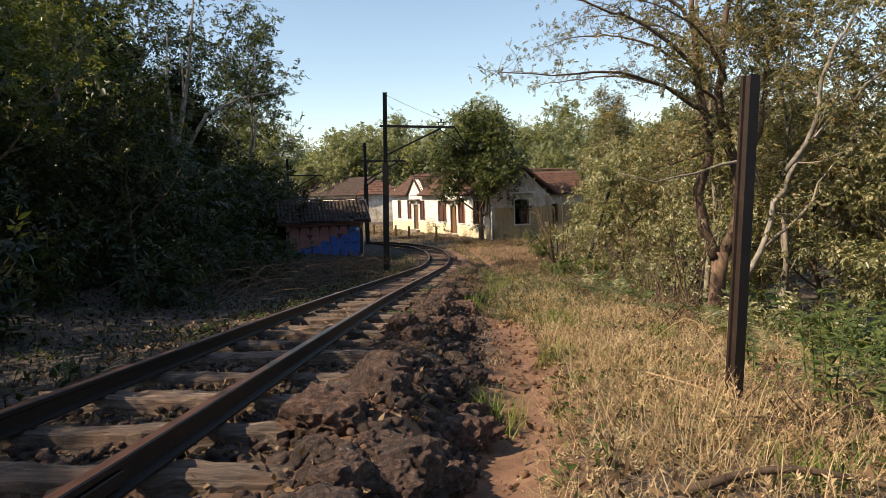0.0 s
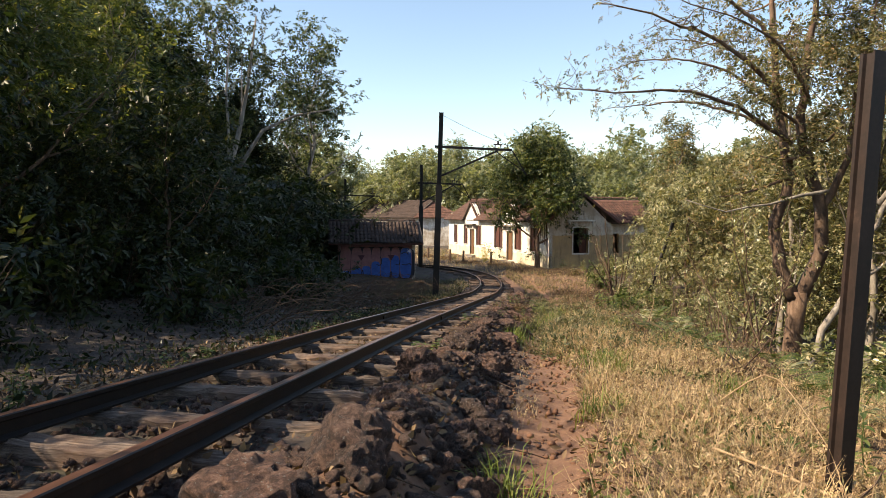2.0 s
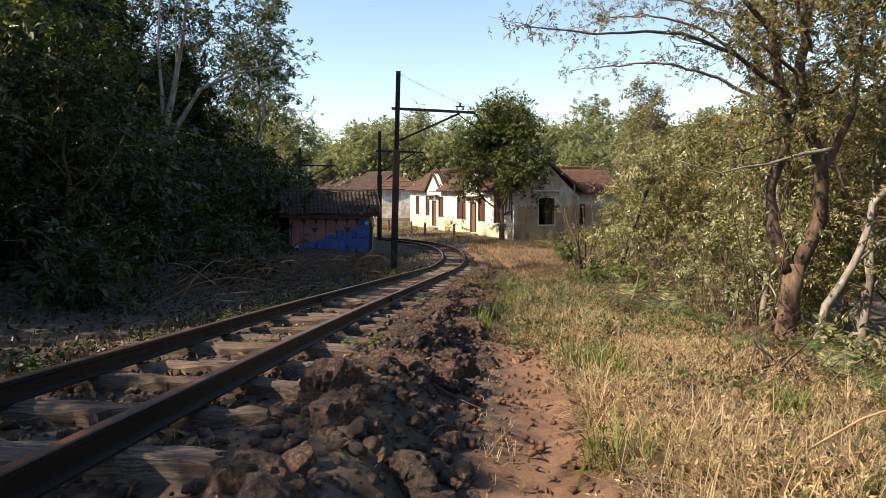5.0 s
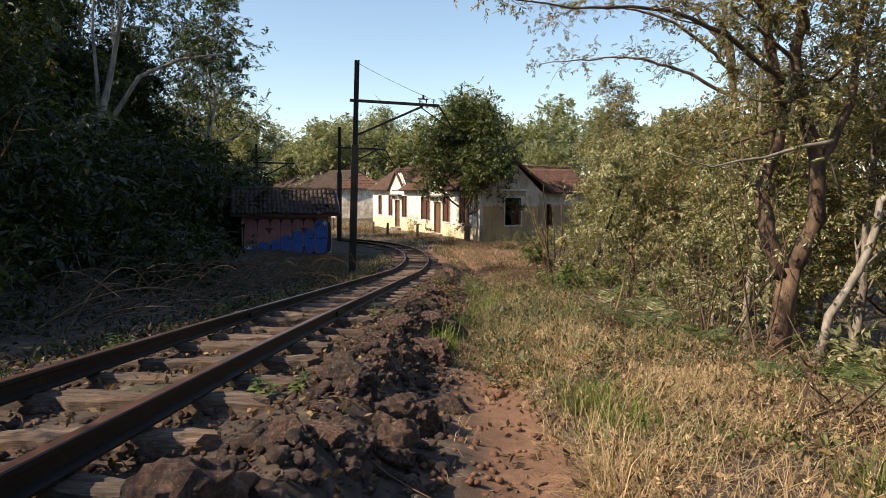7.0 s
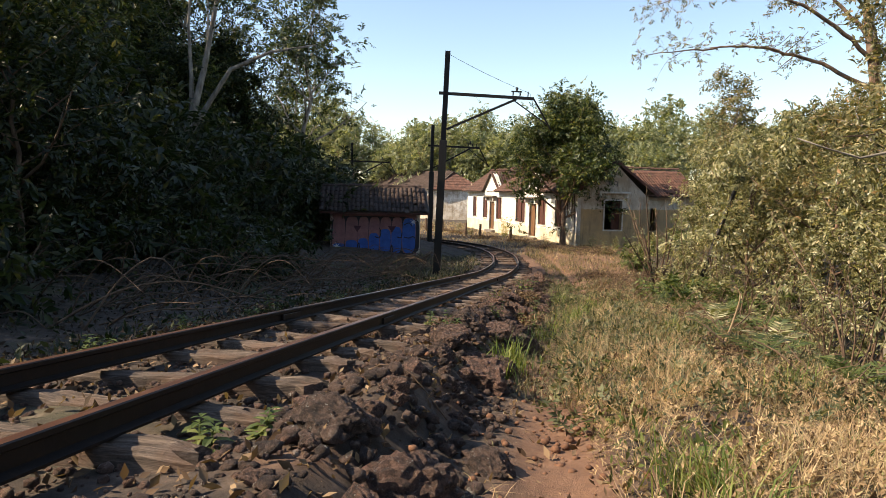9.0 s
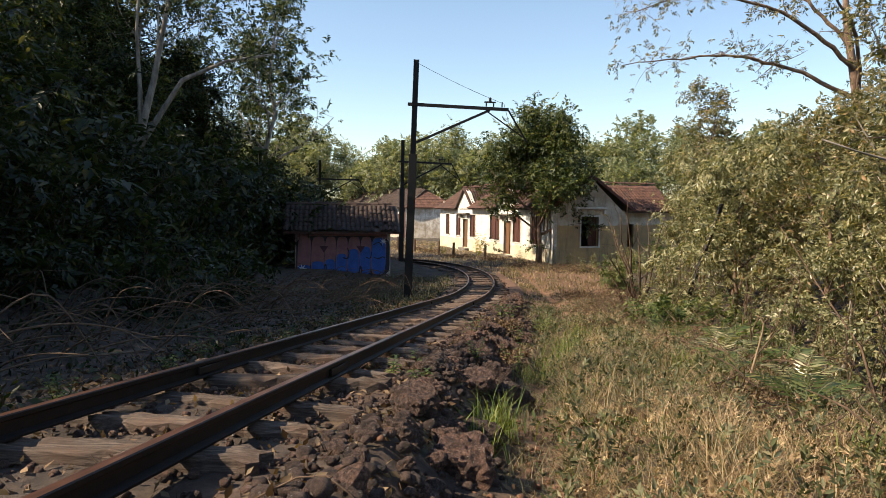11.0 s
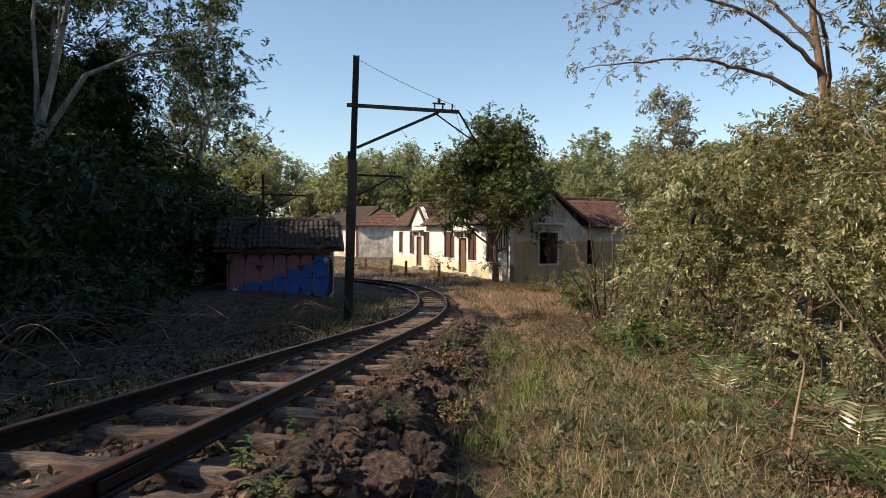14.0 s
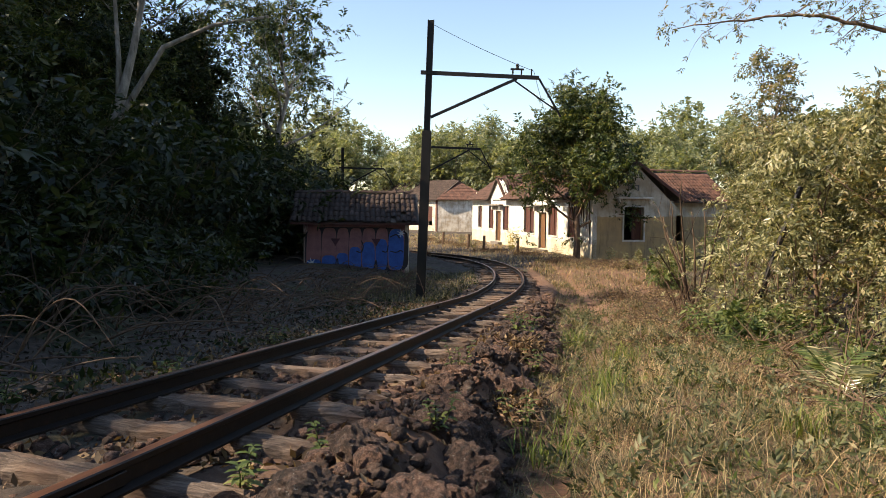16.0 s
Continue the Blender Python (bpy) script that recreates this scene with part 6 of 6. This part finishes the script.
for k, (x, y, L) in enumerate(((3.2, 8.4, 0.55), (3.4, 9.3, 0.6), (3.6, 10.4, 0.6), (3.1, 11.2, 0.5), (3.9, 11.8, 0.7), (2.9, 6.9, 0.45), (3.4, 13.5, 0.7), (3.2, 15.2, 0.7), (3.6, 16.6, 0.8), (2.9, 17.4, 0.6), (3.9, 17.9, 0.9), (3.3, 19.0, 0.9), (3.7, 20.4, 1.0), (4.4, 19.4, 1.0), (4.2, 21.8, 1.0), (3.2, 21.9, 0.8), (4.8, 24.0, 1.1), (3.9, 25.0, 0.9), (5.0, 13.2, 0.9), (5.2, 15.6, 0.9), (4.6, 10.4, 0.8), (5.8, 21.0, 1.1), (2.7, 4.4, 0.4), (3.0, 5.6, 0.5), (5.6, 27.5, 1.0))):
    fern(x, y, 9, L, (M_LEAF_FERN, M_LEAF_OLIVE)[k % 3 == 2], "green leafy fern arching on the bank")


for k in range(30):
    y = 13.5 + 17 * RNG.random()
    x = 2.6 + 2.6 * RNG.random() + 0.03 * (y - 13)
    fern(x, y, 8, 0.45 + 0.5 * RNG.random(), M_LEAF_DEEP if k % 3 else M_LEAF_FERN, "dark green fern in the shaded thicket edge")


def broadleaf(x, y, h, n, leaf, mat, label, group):
    """A weed: upright stems with opposite broad leaves, each leaf of several facets."""
    rng = np.random.default_rng(int(abs(x) * 97 + y * 31))
    ob = thing("weed", label, "plant", pose(x, y, land(x, y, False) - 0.01), group)
    for k in range(n):
        a = rng.random() * 6.28
        pts, rad = limb((0.04 * math.cos(a), 0.04 * math.sin(a), 0), (0.35 * math.cos(a), 0.35 * math.sin(a), 1), h * (0.7 + 0.5 * rng.random()), 0.006 + h * 0.004, rng, bend=0.2, n=6)
        vs, fs = tube(pts, rad, 4, cap=False)
        stem = part("stem", mesh_of("stem", vs, fs, mat), ob)
        lv, lfc = [], []
        for i in range(1, 7):
            for s in range(3 if i > 4 else 2):
                b_ = a + i * 1.3 + s * (6.283 / (3 if i > 4 else 2))
                d = Vector((math.cos(b_), math.sin(b_), 0.35 - 0.5 * rng.random())).normalized()
                w = d.cross(Vector((0, 0, 1))).normalized()
                up = w.cross(d)
                L = leaf * (0.65 + 0.6 * rng.random()) * (1.1 - 0.08 * i)
                q = len(lv)
                p = pts[i]
                for t, ww, sagz in ((0.0, 0.0, 0), (0.3, 0.21, 0.03), (0.65, 0.18, -0.02), (1.0, 0.0, -0.14)):
                    c = p + d * L * t + up * L * sagz
                    lv += [c - w * L * ww + up * L * ww * 0.3, c, c + w * L * ww + up * L * ww * 0.3]
                for r in range(3):
                    for c in (0, 1):
                        lfc.append((q + r * 3 + c, q + r * 3 + c + 1, q + r * 3 + c + 4, q + r * 3 + c + 3))
        part("foliage", mesh_of("foliage", lv, lfc, mat), stem)


for x, y, h, n, lf in ((2.55, 4.6, 0.55, 3, 0.16), (2.9, 4.3, 0.85, 4, 0.18), (3.1, 4.9, 0.75, 4, 0.2), (2.75, 5.4, 0.7, 4, 0.16), (2.3, 5.2, 0.4, 3, 0.12), (3.5, 5.6, 0.9, 5, 0.16), (3.3, 3.6, 0.8, 4, 0.2), (2.6, 6.3, 0.5, 4, 0.13), (3.1, 7.3, 0.55, 4, 0.12), (3.7, 7.0, 0.9, 5, 0.14)):
    broadleaf(x, y, h, n, lf, M_LEAF_FERN, "fresh broad-leaved green weed on the bank", "broad-leaved weeds")
for x, y, h, n, lf in ((-1.12, 9.3, 0.18, 2, 0.12), (-0.92, 9.4, 0.15, 2, 0.11), (-1.05, 14.3, 0.2, 2, 0.12), (-0.85, 14.9, 0.16, 2, 0.09), (-0.35, 15.6, 0.22, 3, 0.08), (-0.62, 13.6, 0.16, 2, 0.10), (-0.1, 21.2, 0.45, 4, 0.18), (-3.0, 11.0, 0.22, 4, 0.10), (-3.1, 12.5, 0.24, 4, 0.10), (-3.0, 9.4, 0.2, 3, 0.1), (-3.2, 8.0, 0.2, 3, 0.1), (-3.2, 14.2, 0.2, 3, 0.10), (-3.6, 15.6, 0.25, 4, 0.1), (-3.1, 7.0, 0.25, 3, 0.09), (-0.3, 22.0, 0.3, 3, 0.1), (0.05, 19.4, 0.35, 4, 0.1), (-3.0, 16.8, 0.2, 3, 0.1), (-3.3, 19.5, 0.25, 4, 0.1), (-0.55, 17.6, 0.3, 3, 0.08), (0.1, 16.9, 0.35, 3, 0.09), (-3.6, 5.6, 0.25, 3, 0.1)):
    broadleaf(x, y, h, n, lf, M_LEAF_FERN, "small green weed beside the rail", "weeds along the rail")
for x, y in ((-3.35, 55.3), (-3.3, 55.9)):
    broadleaf(x, y, 1.5, 6, 0.3, M_LEAF_YELLOW, "yellow-green shrub against the sunlit front wall", "yard shrubs")
for x, y, h in ((-7.2, 58.5, 0.9), (-9.6, 62.0, 0.9), (-0.2, 49.2, 0.8), (2.6, 47.5, 0.7), (4.0, 46.5, 0.8), (5.4, 47.5, 0.9), (6.5, 45.5, 1.0), (3.2, 43.5, 0.7), (-6.0, 56.5, 0.6)):
    broadleaf(x, y, h, 7, 0.24, M_LEAF_OLIVE, "low leafy shrub in the rough grass", "yard shrubs")


def shrub(x, y, r, h, n, leaf, mat, label, group):
    rng = np.random.default_rng(int(abs(x) * 53 + y * 19))
    ob = thing("shrub", label, "shrub", pose(x, y, land(x, y, False) - 0.05), group)
    vs, fs, tips = [], [], []
    for k in range(9):
        a = k * 0.7 + rng.random()
        lp, lr = limb((0, 0, 0), (math.cos(a), math.sin(a), 1.2), math.hypot(r, h) * 0.8, 0.02, rng, n=5)
        tube(lp, lr, 4, vs, fs, cap=False)
        tips += lp[1:]
    part("stemwork", mesh_of("stemwork", vs, fs, M_TWIG, True), ob)
    v, l = spray_cloud(np.array([tuple(p) for p in tips]), r * 0.5, n, leaf[0], leaf[1], 0.5, 0.8, rng)
    part("foliage", fast_mesh("foliage", v, l, 3, mat), ob)


for x, y, r, h in ((4.6, 27.5, 1.0, 1.4), (5.6, 25.0, 1.2, 1.8), (6.2, 22.5, 1.2, 1.6), (5.4, 33.0, 1.1, 1.6), (4.2, 38.5, 0.9, 1.1), (6.6, 40.5, 1.3, 1.6), (7.6, 20.0, 1.2, 1.8), (8.4, 17.2, 1.2, 1.6), (6.0, 13.8, 1.0, 1.2), (7.4, 12.4, 1.2, 1.6), (5.6, 10.0, 1.0, 1.3), (7.2, 8.6, 1.3, 1.7), (5.2, 7.2, 0.9, 1.2), (9.4, 12.6, 1.4, 2.0), (7.9, 46.5, 1.2, 1.7), (5.3, 44.2, 0.8, 1.0), (3.4, 24.4, 0.6, 0.7)):
    shrub(x, y, r, h, 1900, (0.13, 0.05), M_LEAF_OLIVE if (x + y) % 3 > 1 else M_LEAF_FERN, "leafy green thicket shrub on the bank", "bank thicket shrubs")
# Dense undergrowth whose dark leaf colour stands in for the wood's deep shade.
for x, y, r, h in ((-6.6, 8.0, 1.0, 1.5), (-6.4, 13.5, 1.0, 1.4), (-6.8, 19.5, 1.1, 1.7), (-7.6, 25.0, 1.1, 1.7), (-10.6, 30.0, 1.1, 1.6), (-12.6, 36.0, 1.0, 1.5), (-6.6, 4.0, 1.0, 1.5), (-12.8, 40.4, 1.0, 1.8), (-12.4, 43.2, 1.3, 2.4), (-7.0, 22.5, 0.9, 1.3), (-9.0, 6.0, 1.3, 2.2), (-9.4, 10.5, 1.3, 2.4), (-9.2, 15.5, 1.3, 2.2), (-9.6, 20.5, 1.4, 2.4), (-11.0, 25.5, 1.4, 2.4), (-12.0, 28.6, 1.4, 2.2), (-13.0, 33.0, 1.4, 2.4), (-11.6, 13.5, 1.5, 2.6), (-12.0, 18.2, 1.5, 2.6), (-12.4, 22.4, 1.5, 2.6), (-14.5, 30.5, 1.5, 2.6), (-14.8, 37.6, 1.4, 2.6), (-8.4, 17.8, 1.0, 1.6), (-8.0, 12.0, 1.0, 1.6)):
    shrub(x, y, r, h, 1300, (0.17, 0.065), M_LEAF_SHADED, "dark leafy undergrowth shrub at the wood's edge", "undergrowth shrubs")


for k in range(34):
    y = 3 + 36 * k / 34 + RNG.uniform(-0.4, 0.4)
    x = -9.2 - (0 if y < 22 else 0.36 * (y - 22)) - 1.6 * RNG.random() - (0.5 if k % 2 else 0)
    shrub(x, y, 1.1 + 0.4 * RNG.random(), 2.2 + 1.4 * RNG.random(), 1200, (0.18, 0.07), M_LEAF_SHADED, "dark leafy undergrowth shrub at the wood's edge", "undergrowth shrubs")


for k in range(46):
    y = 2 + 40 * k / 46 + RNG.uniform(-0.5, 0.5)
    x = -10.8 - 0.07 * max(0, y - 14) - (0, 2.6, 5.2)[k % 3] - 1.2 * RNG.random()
    shrub(x, y, 2.3, 4.8 + 1.6 * RNG.random(), 1500, (0.30, 0.125), M_LEAF_SHADED, "tall dark undergrowth deep in the shaded wood", "undergrowth shrubs")
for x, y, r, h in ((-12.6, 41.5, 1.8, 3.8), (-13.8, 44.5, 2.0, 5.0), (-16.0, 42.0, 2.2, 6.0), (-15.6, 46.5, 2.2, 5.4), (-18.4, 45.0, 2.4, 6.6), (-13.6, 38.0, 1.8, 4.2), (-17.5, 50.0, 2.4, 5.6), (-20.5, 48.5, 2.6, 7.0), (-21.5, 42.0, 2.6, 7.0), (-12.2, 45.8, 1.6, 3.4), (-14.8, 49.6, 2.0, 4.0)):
    shrub(x, y, r, h, 2600, (0.26, 0.11), M_LEAF_SHADED, "dark leafy thicket on the slope behind the hut", "undergrowth shrubs")


# ---- dead wood ----
def twig(name, label, pts, r, mat, group):
    line = smooth_line([pts[0], *pts, pts[-1]], 0.12) + [Vector(pts[-1])]
    v, f = tube(line, [max(0.004, r * (1 - 0.6 * i / len(line))) for i in range(len(line))], 6)
    thing(name, label, "branch", group=group, data=mesh_of(name, v, f, mat, True))


def on(x, y, h=0.0):
    return (x, y, land(x, y) + h)


twig("fallen_branch", "pale bent dry branch lying in the straw", [on(1.35, 5.15, 0.16), on(1.6, 4.75, 0.12), on(1.85, 4.3, 0.08), on(1.9, 3.5, 0.05)], 0.010, M_STRAW_STEM, "fallen branches")
twig("fallen_branch", "pale arching dry stem over the grass", [on(1.75, 6.6, 0.1), on(2.05, 6.4, 0.42), on(2.15, 6.1, 0.35), on(2.2, 5.5, 0.05)], 0.007, M_STRAW_STEM, "fallen branches")
twig("fallen_branch", "dark curved root on the path side", [on(0.95, 3.0, 0.02), on(1.5, 3.1, 0.10), on(2.2, 2.9, 0.03)], 0.025, M_TWIG, "fallen branches")
twig("fallen_branch", "pale upright curved stem in the ferns", [on(2.75, 16.0, 0.0), on(2.95, 16.3, 0.4), on(3.05, 16.4, 0.75), on(2.95, 16.4, 0.85)], 0.016, M_STRAW_STEM, "fallen branches")
for k in range(260):
    x, y = -5.9 + 1.4 * RNG.normal(), 13 + 21 * RNG.random()
    a, L = RNG.uniform(-0.7, 1.1), 0.8 + 1.5 * RNG.random()
    e = (x + L * math.cos(a), y + L * math.sin(a))
    if near_track(*e) < 1.4 or near_track(x, y) < 1.4:
        continue
    h = 0.15 + 0.75 * RNG.random()
    twig("dead_branch", "dry tangled branch on the shaded bank", [on(x, y, 0.02), on((x * 2 + e[0]) / 3, (y * 2 + e[1]) / 3, h * 0.8), on((x + 2 * e[0]) / 3, (y + 2 * e[1]) / 3, h), on(e[0], e[1], h * (0.2 + 0.8 * RNG.random()))], 0.007 + 0.010 * RNG.random(), M_TWIG, "brushwood on the shaded bank")
for k in range(46):
    y = 2 + 22 * RNG.random()
    x = float(path_x(y)) + RNG.uniform(-1.2, 2.4)
    if near_track(x, y) < 1.2:
        continue
    a, L = RNG.random() * 6.28, 0.25 + 0.5 * RNG.random()
    twig("dry_twig", "short dry twig lying among the grass", [on(x, y, 0.03), on(x + L * 0.5 * math.cos(a), y + L * 0.5 * math.sin(a), 0.08), on(x + L * math.cos(a), y + L * math.sin(a), 0.04)], 0.006, M_TWIG, "dry twigs on the verge")


def brush_heap(x, y, r, n, label):
    rng = np.random.default_rng(int(abs(x) * 10 + y))
    ob = thing("brush_heap", label, "brushwood", pose(x, y, land(x, y, False)))
    vs, fs = [], []
    for k in range(n):
        a, q = rng.random() * 6.28, r * rng.random() ** 0.5
        p = Vector((q * math.cos(a), q * math.sin(a), 0.35 * r * (1 - q / r) * rng.random()))
        d = rng.normal(size=3)
        d[2] *= 0.35
        lp, lr = limb(p, d, r * (0.5 + 0.6 * rng.random()), 0.012, rng, bend=0.3, lift=0, n=4)
        tube(lp, lr, 4, vs, fs, cap=False)
    part("brushwood", mesh_of("brushwood", vs, fs, M_TWIG), ob)["kind"] = "stuff"
    v, l = leaf_cloud(np.array([(r * rng.normal() * 0.5, r * rng.normal() * 0.5, 0.12 * r) for _ in range(40)]), 0.25 * r, 1500, 0.065, 0.022, 0, 0.5)
    part("dead_foliage", fast_mesh("dead_foliage", v, l, 3, M_LEAF_DRY), ob)


brush_heap(2.4, 44.0, 1.6, 90, "heap of cut dry brushwood before the house")
brush_heap(0.2, 46.2, 1.2, 60, "heap of cut dry brushwood before the house")
brush_heap(3.0, 31.0, 1.0, 60, "heap of dry brushwood on the verge")
brush_heap(2.8, 13.0, 0.7, 45, "brown heap of dead leaves and stalks on the verge")
brush_heap(1.95, 4.1, 0.45, 50, "brown heap of dead leaves and stalks at the post")
for x, y, r in ((2.5, 25.0, 0.9), (3.4, 22.6, 0.9), (2.9, 19.6, 0.8), (3.3, 17.6, 0.9), (2.5, 27.6, 0.9), (4.4, 26.0, 1.2), (3.6, 29.0, 1.1), (4.6, 31.5, 1.2), (2.6, 15.0, 0.7), (3.4, 12.0, 0.7), (2.0, 22.4, 0.6), (4.0, 36.0, 1.2), (2.4, 34.0, 1.0), (2.9, 9.6, 0.6), (4.2, 14.4, 0.9)):
    brush_heap(x, y, r, 60, "tangle of dead brown stems and leaves on the verge")
brush_heap(-0.2, 20.0, 0.45, 40, "dry uprooted stalks on the ballast shoulder")
brush_heap(-0.1, 17.3, 0.4, 40, "dry uprooted stalks on the ballast shoulder")
for k, (x, y) in enumerate(((-4.5, 52.6), (-6.8, 57.5), (-8.9, 61.5), (-11, 66), (-2.0, 50.6))):
    brush_heap(x, y, 1.1, 50, "low heap of dry yellow weeds before the houses")
